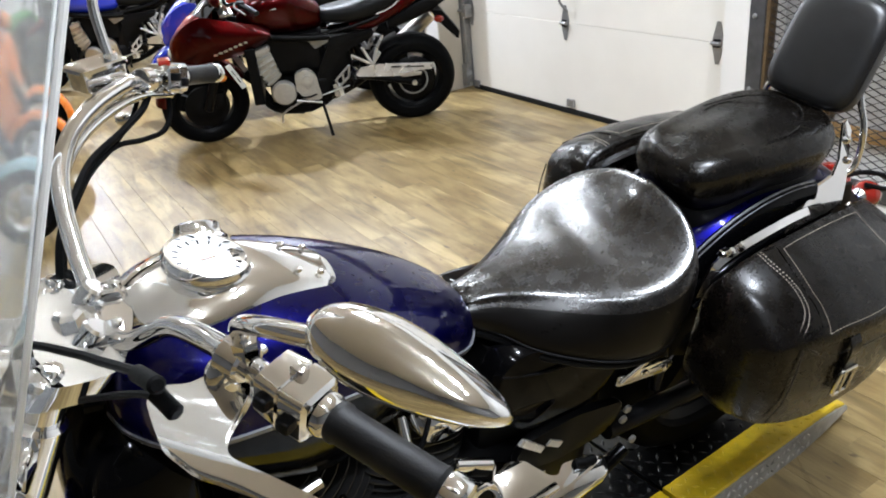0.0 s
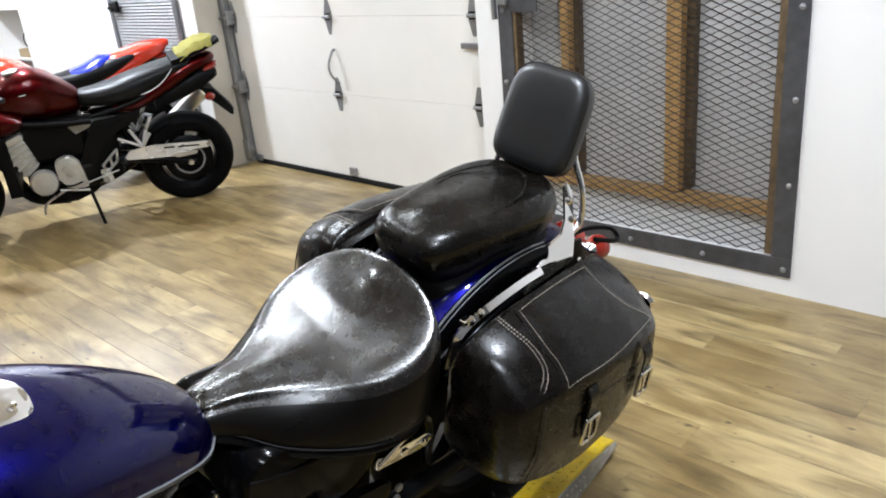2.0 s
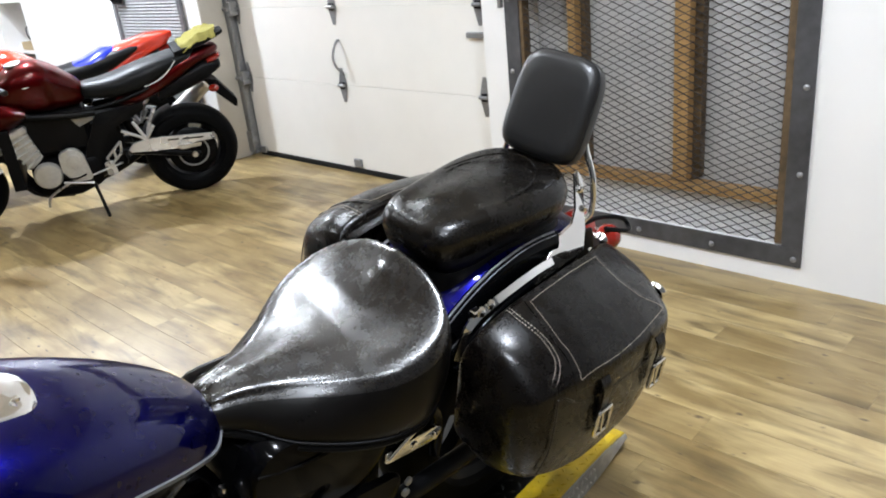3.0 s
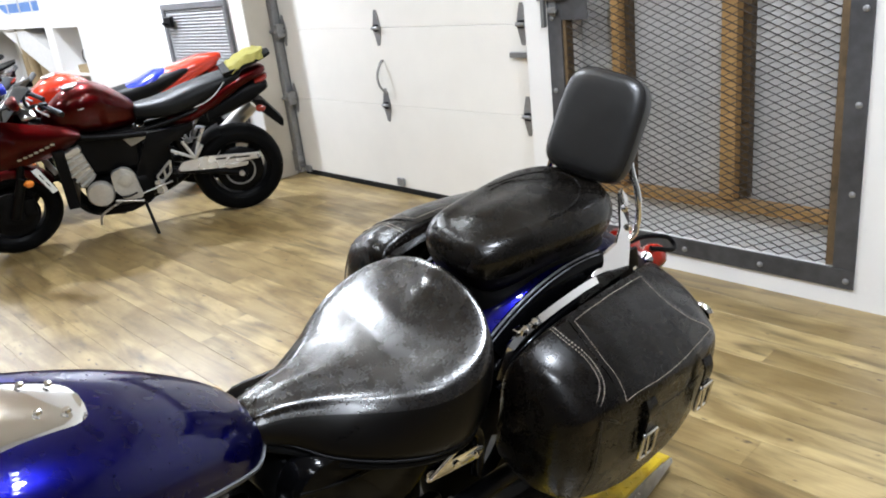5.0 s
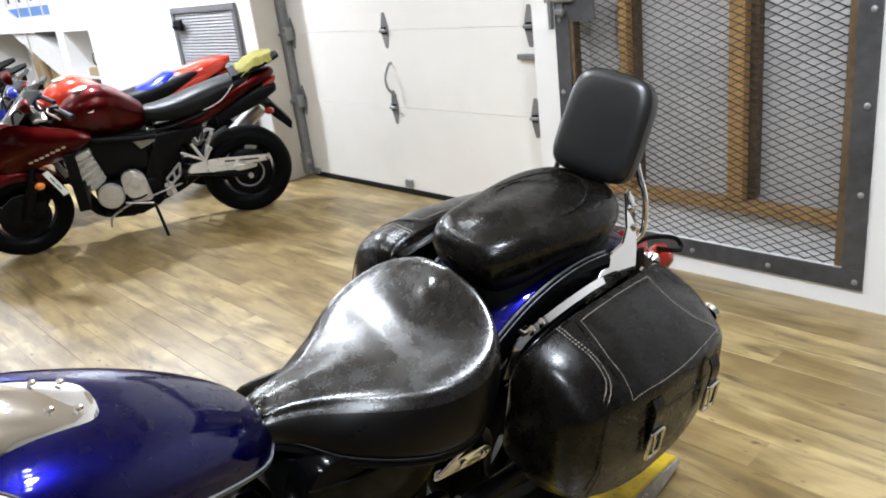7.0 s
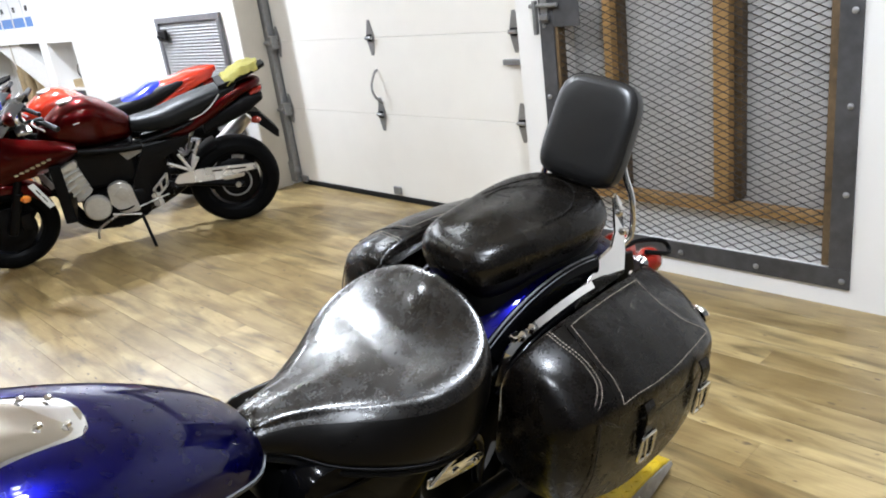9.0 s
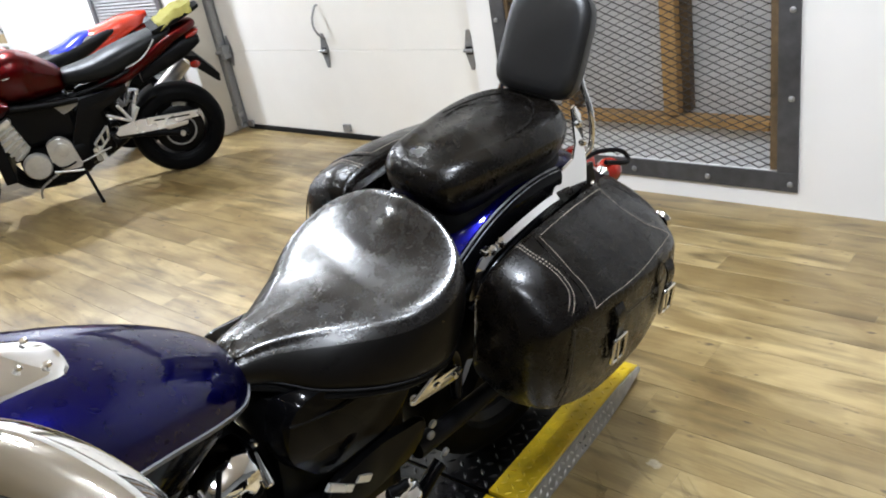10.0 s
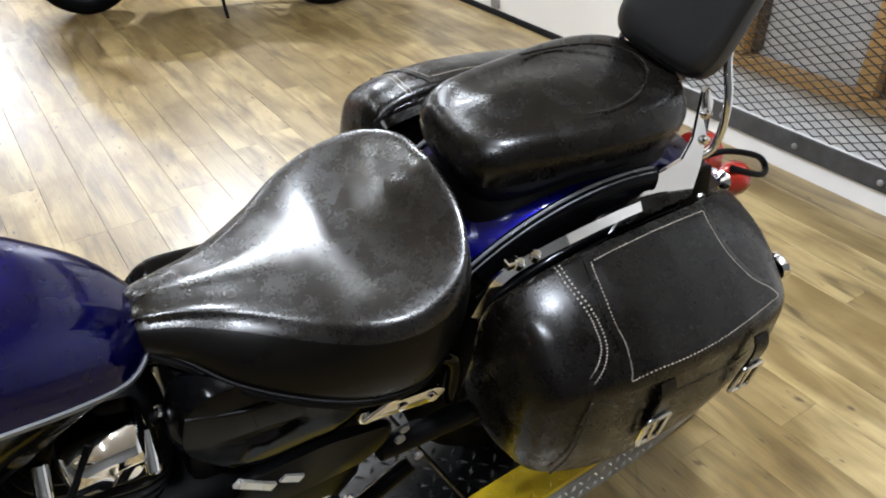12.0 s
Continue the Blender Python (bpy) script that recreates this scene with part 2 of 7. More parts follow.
def spline(pts, n):
    """n points along a Catmull-Rom curve through pts (any dimension)."""
    p = [np.array(q, float) for q in pts]
    p = [2 * p[0] - p[1]] + p + [2 * p[-1] - p[-2]]
    out = []
    for k in range(n):
        s = k / (n - 1) * (len(p) - 3)
        i = min(int(s), len(p) - 4)
        u = s - i
        a, b, c, d = p[i : i + 4]
        out.append(0.5 * (2 * b + (c - a) * u + (2 * a - 5 * b + 4 * c - d) * u * u + (3 * b - a - 3 * c + d) * u**3))
    return out


def tube(pts, r, n=24, seg=10, bm=None, smooth=True, r1=None):
    """A round bar of radius r (to r1) through pts."""
    q = [Vector(v) for v in (spline(pts, n) if smooth and len(pts) > 2 else pts)]
    rings, up = [], None
    for i, v in enumerate(q):
        t = (q[min(i + 1, len(q) - 1)] - q[max(i - 1, 0)]).normalized()
        if up is None:
            up = t.orthogonal().normalized()
        up = (up - t * up.dot(t)).normalized()
        side = t.cross(up)
        rad = r if r1 is None else r + (r1 - r) * i / (len(q) - 1)
        rings.append([v + rad * (math.cos(a) * up + math.sin(a) * side) for a in np.linspace(0, 2 * math.pi, seg, endpoint=False)])
    return loft(rings, bm=bm)


def ribbon(pts, w, h, axis=(0, 1, 0), n=24, bm=None):
    """A flat bar of width w along axis and thickness h through pts."""
    q = [Vector(v) for v in (spline(pts, n) if len(pts) > 2 else pts)]
    ax, rings = Vector(axis).normalized(), []
    for i, v in enumerate(q):
        t = (q[min(i + 1, len(q) - 1)] - q[max(i - 1, 0)]).normalized()
        nrm = t.cross(ax).normalized()
        rings.append([v + ax * a * w / 2 + nrm * b * h / 2 for a, b in ((-1, -1), (1, -1), (1, 1), (-1, 1))])
    return loft(rings, bm=bm)


def turned(profile, m=None, seg=32, bm=None, closed=False):
    """Profile rows (radius, height) turned about z, then moved by m."""
    m = m or Matrix()
    rings = [[m @ Vector((r * math.cos(a), r * math.sin(a), z)) for a in np.linspace(0, 2 * math.pi, seg, endpoint=False)] for r, z in profile]
    if closed:
        rings.append(rings[0])
    bm = loft(rings, cap=not closed, bm=bm)
    if closed:
        bmesh.ops.remove_doubles(bm, verts=bm.verts, dist=1e-6)
    return bm


def along(p, q):
    """Frame with z from p to q, at p."""
    d = Vector(q) - Vector(p)
    return Matrix.Translation(p) @ d.to_track_quat("Z", "Y").to_matrix().to_4x4()


def rod(p, q, r, seg=12, bm=None, bevel=0.0):
    h = (Vector(q) - Vector(p)).length
    b = min(bevel, r * 0.6)
    prof = [(r - b, 0), (r, b), (r, h - b), (r - b, h)] if b else [(r, 0), (r, h)]
    return turned(prof, along(p, q), seg, bm)


def oval(f, a, top, bot, n=2.4, count=28, mid=0.45, l0=0.0):
    """A cross-section across x at x = f: half width a, from bot to top, widest at mid of its height."""
    zc = bot + (top - bot) * mid
    ring = []
    for k in range(count):
        th = 2 * math.pi * k / count
        c, s = math.cos(th), math.sin(th)
        y = a * math.copysign(abs(c) ** (2 / n), c)
        h = (top - zc) if s > 0 else (zc - bot)
        ring.append(Vector((f, l0 + y, zc + h * math.copysign(abs(s) ** (2 / n), s))))
    return ring


def slab(outline, y0, y1, bevel=0.0, bm=None):
    """An outline of (x, z) given thickness from y0 to y1."""
    bm = bm or bmesh.new()
    a = [bm.verts.new((x, y0, z)) for x, z in outline]
    b = [bm.verts.new((x, y1, z)) for x, z in outline]
    faces = [bm.faces.new(a), bm.faces.new(list(reversed(b)))]
    n = len(outline)
    for i in range(n):
        faces.append(bm.faces.new((a[i], b[i], b[(i + 1) % n], a[(i + 1) % n])))
    if bevel:
        es = list({e for f in faces[:2] for e in f.edges})
        bmesh.ops.bevel(bm, geom=es, offset=bevel, segments=2, affect="EDGES", profile=0.5)
    return bm


def wheel(parent, x, radius, width, rim, tyre_mat, rim_mat, y=0.0, spokes=5, disc=0.0, disc_side=1, turn=None, broad=1.0):
    """Tyre, cast rim with hub and spokes, and brake disc, on an axle along y at height radius."""
    base = (turn or Matrix()) @ Matrix.Translation((x, y, radius)) @ Matrix.Rotation(radians(90), 4, "X")
    w = width / 2
    prof = [(rim, -w * 0.72), (rim + 0.012, -w * 0.9), ((rim + radius) / 2, -w), (radius - 0.035, -w * 0.93), (radius - 0.012, -w * 0.7), (radius, -w * 0.3), (radius, w * 0.3), (radius - 0.012, w * 0.7), (radius - 0.035, w * 0.93), ((rim + radius) / 2, w), (rim + 0.012, w * 0.9), (rim, w * 0.72)]
    wh = part("wheel", turned([(rim - 0.018, -w * 0.5), (rim + 0.002, -w * 0.74), (rim + 0.002, w * 0.74), (rim - 0.018, w * 0.5)], base, 48, closed=True), rim_mat, parent)
    part("tyre", turned(prof, base, 56, closed=True), tyre_mat, wh)
    part("hub", turned([(0.02, -w), (0.05, -w * 0.9), (0.05, w * 0.9), (0.02, w)], base, 20), rim_mat, wh)
    for k in range(spokes):
        m = base @ Matrix.Rotation(2 * math.pi * k / spokes + 0.3, 4, "Z")
        bm = loft([[m @ Vector((r, a * s * broad, b * 0.018)) for a, b in ((-1, -1), (1, -1), (1, 1), (-1, 1))] for r, s in ((0.04, 0.026), (rim * 0.6, 0.017), (rim - 0.01, 0.024))])
        part("spoke", bm, rim_mat, wh)
    if disc:
        d = disc_side * w * 0.8
        part("brake_disc", turned([(disc * 0.68, d - 0.003), (disc, d - 0.003), (disc, d + 0.003), (disc * 0.68, d + 0.003)], base, 40, closed=True), M_BRUSH, wh)
    return wh


# ---- room ----
def wall(name, bm, mat, label):
    return tagged(part(name, bm, mat, None, "", False), label, "wall", kind="structure")


X0, X1, Y0 = -13.0, 3.6, -8.0
DX0, DX1, DY = -4.36, -1.615, 0.265
PX0, PX1, PZ0, PZ1 = -1.38, -0.05, 0.175, 2.25
bm = box(X0 - 0.1, X1 + 0.1, Y0 - 0.1, 0.9, -0.2, -0.016)
tagged(part("floor", bm, M_DARK, None, "", False), "wood-look vinyl plank floor on a slab", "floor", kind="structure")
tagged(part("ceiling", box(X0, X1, Y0, 0.9, CEILING, CEILING + 0.15), M_CEIL, None, "", False), "plain white painted ceiling", "ceiling", kind="structure")
# Garage wall, with the door's opening, the mesh panel's recess and the shelf niches left free
bm = box(DX1, PX0, 0, 0.4, 0, CEILING)
box(PX0, PX1, 0, 0.4, 0, PZ0, bm=bm)
box(PX0, PX1, 0, 0.4, PZ1, CEILING, bm=bm)
box(PX1, X1, 0, 0.4, 0, CEILING, bm=bm)
box(PX0, PX1, 0.2, 0.4, PZ0, PZ1, bm=bm)
box(DX0, DX1, 0, 0.4, 2.35, CEILING, bm=bm)
box(-7.82, DX0, 0, 0.4, 0, CEILING, bm=bm)
box(-8.62, -7.82, 0.32, 0.4, 0, 1.26, bm=bm)
box(-8.62, -7.82, 0, 0.4, 1.26, CEILING, bm=bm)
box(-8.87, -8.62, 0, 0.4, 0, CEILING, bm=bm)
box(X0, -8.87, 0, 0.25, 1.27, 1.42, bm=bm)
box(X0, -8.87, 0.78, 0.88, 0, CEILING, bm=bm)
box(X0, -8.87, 0.02, 0.75, 2.4, CEILING, bm=bm)
box(-8.87, -8.6, 0.4, 0.88, 0, CEILING, bm=bm)
wall("wall_north", bm, M_WALL, "white painted wall round the garage door")
# Unseen walls; their dark grey stands in for a dim room in reflections
M_DIMWALL = material("dim_room_grey", (0.13, 0.13, 0.13), 0.6, 0, 0, 3, 0.04)
wall("wall_east", box(X1, X1 + 0.12, Y0, 0.9, 0, CEILING), M_DIMWALL, "plain wall added to close the room")
wall("wall_south", box(X0, X1, Y0 - 0.12, Y0, 0, CEILING), M_DIMWALL, "plain wall added to close the room")
wall("wall_west", box(X0 - 0.12, X0, Y0, 0.9, 0, CEILING), M_WALL, "plain wall added to close the room")

# Ceiling lamps
for x, y, share in LAMPS:
    lamp = thing("ceiling_lamp", pose(x, y, CEILING), "long white ceiling fixture with four bright round bulbs", "lamp", "ceiling lamps")
    part("housing", box(-0.55, 0.55, -0.07, 0.07, -0.045, 0.0, 0.01), M_SHELF, lamp, "", False)
    em = bpy.data.materials.get("lamp_diffuser")
    if not em:
        em = bpy.data.materials.new("lamp_diffuser")
        em.use_nodes = True
        pr = em.node_tree.nodes["Principled BSDF"]
        pr.inputs["Emission Color"].default_value = (0.87, 0.935, 1.0, 1)
        pr.inputs["Emission Strength"].default_value = 100
    for k in (-2, -1, 1, 2):
        part("bulb", turned([(0.012, -0.046), (0.03, -0.06), (0.045, -0.085), (0.047, -0.105), (0.036, -0.13), (0.015, -0.143), (0.002, -0.145)], Matrix.Translation((0.22 * k, 0, 0)), 20), em, lamp, "bright frosted bulb")
    li = bpy.data.lights.new("ceiling_light", "AREA")
    li.shape, li.size, li.energy, li.color = "DISK", 0.2, LAMP_POWER * share, (0.85, 0.93, 1.07)
    lo = new("ceiling_light", li)
    lo.parent = lamp
    lo.location = (0, 0, -0.16)

# Garage door
door = thing("garage_door", pose(0, 0, 0), "white sectional overhead garage door, closed, in a recess", "garage door", kind="structure")
SEC = [0.035, 0.62, 1.135, 1.65, 2.165, 2.36]
for z0, z1 in zip(SEC, SEC[1:]):
    part("door_section", box(DX0 + 0.07, DX1 - 0.003, DY, DY + 0.05, z0 + 0.0008, z1 - 0.0008, 0.0025), M_DOOR, door, "", False)
part("bottom_seal", box(DX0 + 0.08, DX1, DY - 0.012, DY + 0.055, 0.0, 0.034, 0.004), M_SEAL, door, "black rubber bottom seal", False)


def hinge(x, z, name="hinge"):
    y = DY - 0.004
    bm = slab([(x - 0.012, z + 0.115), (x + 0.012, z + 0.115), (x + 0.038, z + 0.02), (x + 0.038, z - 0.02), (x + 0.012, z - 0.115), (x - 0.012, z - 0.115), (x - 0.038, z - 0.02), (x - 0.038, z + 0.02)], y, y + 0.003)
    h = part(name, bm, M_GALV, door, "galvanised steel hinge", False)
    part("pin", rod((x - 0.03, y - 0.016, z), (x + 0.03, y - 0.016, z), 0.012, 10), M_GALV, h)
    part("knuckle", box(x - 0.02, x + 0.02, y - 0.018, y, z - 0.022, z + 0.022, 0.004), M_SATIN, h)


for x in (-4.26, -3.13, -1.86):
    for z in SEC[1:-1]:
        hinge(x, z)
part("pull_handle", tube([(-3.11, DY, 0.92), (-3.12, DY - 0.02, 0.91), (-3.135, DY - 0.05, 0.83), (-3.125, DY - 0.05, 0.76), (-3.11, DY - 0.015, 0.71), (-3.11, DY, 0.70)], 0.008), M_GALV, door, "steel pull handle")
part("bottom_bracket", box(-3.115, -3.045, DY - 0.02, DY, 0.05, 0.105, 0.004), M_GALV, door, "", False)
part("bottom_bracket", box(-4.28, -4.2, DY - 0.02, DY, 0.02, 0.07, 0.004), M_GALV, door, "", False)
sl = part("slide_lock", box(-1.95, -1.80, DY - 0.03, DY - 0.002, 0.955, 0.985, 0.004), M_GALV, door, "steel slide lock", False)
part("lock_plate", box(-1.83, -1.77, DY - 0.02, DY - 0.001, 0.92, 1.02, 0.004), M_GALV, sl, "", False)
track = part("track", box(DX0 + 0.0, DX0 + 0.055, DY - 0.055, DY + 0.02, 0.05, 2.4, 0.006), M_GALV, door, "galvanised vertical track", False)
part("track_lip", box(DX0 + 0.056, DX0 + 0.062, DY - 0.05, DY - 0.012, 0.05, 2.4), M_GALV, track, "", False)
for z in SEC[1:-1]:
    part("roller", rod((DX0 + 0.03, DY - 0.075, z), (DX0 + 0.10, DY - 0.075, z), 0.014, 12), M_GALV, track)
    part("roller_bracket", box(DX0 + 0.066, DX0 + 0.12, DY - 0.075, DY - 0.004, z - 0.05, z + 0.05, 0.006), M_GALV, track, "", False)
part("flag_bracket", box(DX0 + 0.01, DX0 + 0.09, DY - 0.075, DY - 0.056, 0.03, 0.2, 0.008), M_GALV, track, "", False)
part("roller", rod((DX0 + 0.06, DY - 0.08, 0.12), (DX0 + 0.06, DY - 0.03, 0.12), 0.035, 14), M_GALV, track)
part("jamb_board", box(DX0 - 0.004, DX0 + 0.016, 0.002, DY - 0.06, 0, 2.35, 0.004), M_JAMB, door, "beige painted jamb board", False)

# Mesh panel in the wall
panel = thing("mesh_panel", pose(0, 0, 0), "dark steel-framed security grille of expanded metal, bolted over a stud recess", "security grille", kind="structure")
FX0, FX1, FZ0, FZ1 = -1.46, 0.03, 0.085, 2.32
fw = 0.085
for nm, b in (("bottom_bar", (FX0, FX1, FZ0, FZ0 + fw)), ("top_bar", (FX0, FX1, FZ1 - fw, FZ1)), ("left_bar", (FX0, FX0 + fw, FZ0 + fw + 0.001, FZ1 - fw - 0.001)), ("right_bar", (FX1 - fw, FX1, FZ0 + fw + 0.001, FZ1 - fw - 0.001))):
    part(nm, box(b[0], b[1], -0.012, -0.002, b[2], b[3], 0.002), M_STEEL, panel, "", False)
for x in (-1.43, -1.08, -0.72, -0.357, 0.0):
    part("bolt", turned([(0.013, 0), (0.012, -0.005), (0.006, -0.009)], pose(x, -0.012, 0.12, -90), 12), M_GALV, panel)
for z in (0.49, 0.84, 1.19, 1.54, 1.9):
    for x in (0.0, -1.43):
        part("bolt", turned([(0.013, 0), (0.012, -0.005), (0.006, -0.009)], pose(x, -0.012, z, -90), 12), M_GALV, panel)
bm = bmesh.new()
LW, SW, st = 0.076, 0.0335, 0.0020
nx, nz = int((PX1 - PX0) / LW * 2) + 2, int((FZ1 - FZ0 - 2 * fw) / SW) + 3
for k in range(nz):
    z = FZ0 + fw - 0.01 + k * SW
    for sgn in (1, -1):
        rows = []
        for i in range(nx + 1):
            x = FX0 + 0.07 + i * LW / 2
            zz = z + sgn * (SW / 2 if i % 2 else 0) * 1.0
            rows.append([Vector((x, 0.006 + dy, zz + dz)) for dy, dz in ((-0.002, -st), (0.004, -st * 0.4), (0.002, st), (-0.004, st * 0.4))])
        loft(rows, cap=False, bm=bm)
part("mesh_sheet", bm, M_MESH, panel, "expanded steel mesh", False)
for x0, x1 in ((-1.135, -1.092), (-0.585, -0.515)):
    part("stud", box(x0, x1, 0.05, 0.135, 0.373, PZ1, 0.003), M_STUD, panel, "orange-brown pine stud", False)
part("rail", box(PX0 + 0.01, PX1 - 0.061, 0.05, 0.132, 0.322, 0.365, 0.003), M_STUD, panel, "", False)
part("backing_board", box(PX0 + 0.002, PX1 - 0.002, 0.15, 0.195, 0.34, PZ1 - 0.01), M_FILM, panel, "", False)
part("lower_board", box(PX0 + 0.002, PX1 - 0.002, 0.10, 0.135, PZ0 + 0.002, 0.313), M_SHELF, panel, "", False)
# Rust of the angle irons, reused as shade colour beside the studs
M_RUST_SHADE = material("rust_and_stud_shade", (0.11, 0.072, 0.036), 0.6, 0.2, 0, 25, 0.6, 0.2, 90)
for x0, x1 in ((PX1 - 0.036, PX1 - 0.006), (FX0 + fw + 0.001, FX0 + fw + 0.02)):
    part("angle_iron", box(x0, x1, -0.006, 0.05, PZ0 + 0.002, PZ1 - 0.002, 0.002), M_RUST_SHADE, panel, "rust-stained angle iron", False)
# Brown strips paint in the shaded side face of each stud
for x0, x1 in ((-1.091, -1.068), (-0.514, -0.478)):
    part("stud_side_shade", box(x0, x1, 0.10, 0.148, 0.38, PZ1 - 0.01), M_RUST_SHADE, panel, "rust-brown strip standing in for the shaded stud side", False)
lt = part("latch", box(-1.44, -1.40, -0.022, -0.0125, 1.20, 1.42, 0.003), M_GALV, panel, "galvanised gate latch", False)
part("latch_plate", box(-1.375, -1.22, -0.012, -0.006, 1.18, 1.36, 0.003), M_STEEL, lt, "dark lock plate", False)
part("latch_bar", rod((-1.50, -0.03, 1.285), (-1.33, -0.03, 1.285), 0.011, 12, bevel=0.003), M_GALV, lt)
part("latch_finger", box(-1.475, -1.455, -0.045, -0.02, 1.15, 1.31, 0.004), M_GALV, lt, "", False)
for z in (1.23, 1.34):
    part("latch_staple", box(-1.435, -1.385, -0.042, -0.0215, z - 0.014, z + 0.014, 0.005), M_GALV, lt, "", False)

# ---- bike stand ----
# x across, y along its length; the outer edge runs nearly along y
EX, EY = 0.045, -2.04
stand = thing("bike_stand", Matrix.Translation((EX, EY, 0)) @ Matrix.Rotation(radians(3.3), 4, "Z"), "low black steel display stand with yellow tread-plate edges", "bike stand")
H = 0.07


def tread(x0, x1, y0, y1, z, step, bm, rise=0.12):
    """Raised lozenges of tread plate on top of a surface."""
    ny, nx = int((y1 - y0) / step), max(int((x1 - x0) / step), 1)
    for j in range(ny):
        for i in range(nx):
            cx, cy = x0 + (i + 0.5) * (x1 - x0) / nx, y0 + (j + 0.5) * (y1 - y0) / ny
            a = radians(45 if (i + j) % 2 else -45)
            dx, dy = math.cos(a), math.sin(a)
            L, w = step * 0.46, step * 0.15
            ps = [(cx + dx * L, cy + dy * L), (cx - dy * w, cy + dx * w), (cx - dx * L, cy - dy * L), (cx + dy * w, cy - dx * w)]
            lo = [bm.verts.new((p[0], p[1], z)) for p in ps]
            top = bm.verts.new((cx, cy, z + step * rise))
            for q in range(4):
                bm.faces.new((lo[q], lo[(q + 1) % 4], top))
    return bm


for nm, y0, y1 in (("front_section", -2.2, -0.006), ("rear_section", 0.006, 0.69)):
    deck = part(nm, box(-0.62, -0.107, y0, y1, H - 0.012, H - 0.002), M_DECK, stand, "black tread-plate deck", False)
    part("deck_tread", tread(-0.42, -0.11, max(y0, -1.0), y1, H - 0.002, 0.034, bmesh.new()), M_DECK, deck, "", False)
    if nm == "rear_section":
        bm = loft([[Vector((x, y, z)) for x, z in ((-0.106, H), (-0.008, H), (-0.004, H - 0.005), (-0.004, H - 0.012), (-0.106, H - 0.012))] for y in (y0, y1 - 0.05)] + [[Vector((x, y1, z - 0.02)) for x, z in ((-0.106, H), (-0.008, H), (-0.004, H - 0.005), (-0.004, H - 0.012), (-0.106, H - 0.012))]])
    else:
        bm = box(-0.106, -0.004, y0, y1, H - 0.012, H, 0.003)
    edge = part("edge_strip", bm, M_YELLOW, stand, "scuffed yellow painted tread-plate edge", False)
    part("edge_tread", tread(-0.103, -0.008, y0, y1 - 0.05, H, 0.026, bmesh.new()), M_YELLOW, edge, "", False)
    part("far_edge_strip", box(-0.695, -0.621, y0, y1, H - 0.012, H, 0.003), M_YELLOW, stand, "", False)
# Bare tread-plate skirts
bm = loft([[Vector((-0.003, y, top)), Vector((o, y, top)), Vector((o + 0.004, y, low)), Vector((-0.003, y, low))] for y, o, top, low in ((0.006, 0.002, H - 0.004, 0.0), (0.45, 0.002, H - 0.004, 0.0), (0.56, 0.002, H - 0.006, 0.012), (0.685, 0.002, H - 0.020, H - 0.032))])
skirt = part("rear_skirt", bm, M_PLATE, stand, "bare aluminium tread-plate skirt", False)
bm = tread(0.003, H - 0.007, 0.02, 0.50, 0.0, 0.024, bmesh.new(), 0.2)
bmesh.ops.transform(bm, matrix=Matrix(((-0.05, 0, 1, 0.0065), (0, 1, 0, 0), (1, 0, 0, 0), (0, 0, 0, 1))), verts=bm.verts)
part("skirt_tread", bm, M_LOZENGE, skirt, "pale raised lozenges", False)
bm = loft([[Vector((-0.002, y, H - 0.013)), Vector((o, y, 0.004)), Vector((o, y, 0.0)), Vector((-0.006, y, H - 0.017))] for y, o in ((-0.006, 0.012), (-0.075, 0.02), (-0.14, 0.085), (-0.3, 0.13), (-1.2, 0.13))])
fsk = part("front_skirt", bm, M_PLATE, stand, "flared aluminium tread-plate skirt", False)
bm = tread(0.0, 0.13, -1.2, -0.15, 0.0, 0.026, bmesh.new())
sl = Matrix.Translation((0.0, 0, H - 0.012)) @ Matrix.Rotation(math.atan2(H - 0.014, 0.13), 4, "Y")
bmesh.ops.transform(bm, matrix=sl, verts=bm.verts)
part("skirt_tread", bm, M_LOZENGE, fsk, "pale raised lozenges", False)
for x in (-0.6, -0.1):
    for y in (-2.0, -1.0, -0.1, 0.3):
        part("foot", box(x - 0.03, x + 0.03, y - 0.03, y + 0.03, 0, H - 0.0125), M_SATIN, stand, "", False)

# ---- cruiser motorcycle: x forward, y to its left, z up from the tyres' contact ----
def bike_frame(fx, fy, lean, org):
    f = Vector((fx, fy, 0)).normalized()
    z = Vector((0, 0, 1))
    lh = z.cross(f)
    a = radians(lean)
    w, l = z * math.cos(a) + lh * math.sin(a), lh * math.cos(a) - z * math.sin(a)
    m = Matrix((f, l, w)).transposed().to_4x4()
    m.translation = org
    return m


CRUISER = bike_frame(math.sin(radians(-1.5)), -math.cos(radians(-1.5)), 13, (-0.234, -2.084, 0.07))
cruiser = thing("cruiser_motorcycle", CRUISER, "blue and black cruiser motorcycle with leather saddlebags, leaning on its stand", "motorcycle")
REAR_AXLE, FRONT_AXLE, RW, FW = -0.26, 1.42, 0.325, 0.325
wheel(cruiser, REAR_AXLE, RW, 0.17, 0.215, M_RUBBER, M_SATIN)
STEER = Matrix.Translation((1.16, 0.02, 0.86)) @ Matrix.Rotation(radians(-10), 4, Vector((-math.sin(radians(32)), 0, math.cos(radians(32))))) @ Matrix.Translation((-1.16, 0, -0.86))
wheel(cruiser, FRONT_AXLE, FW, 0.13, 0.22, M_RUBBER, M_BRUSH, disc=0.15, turn=STEER)


def steered(bm):
    bmesh.ops.transform(bm, matrix=STEER, verts=bm.verts)
    return bm


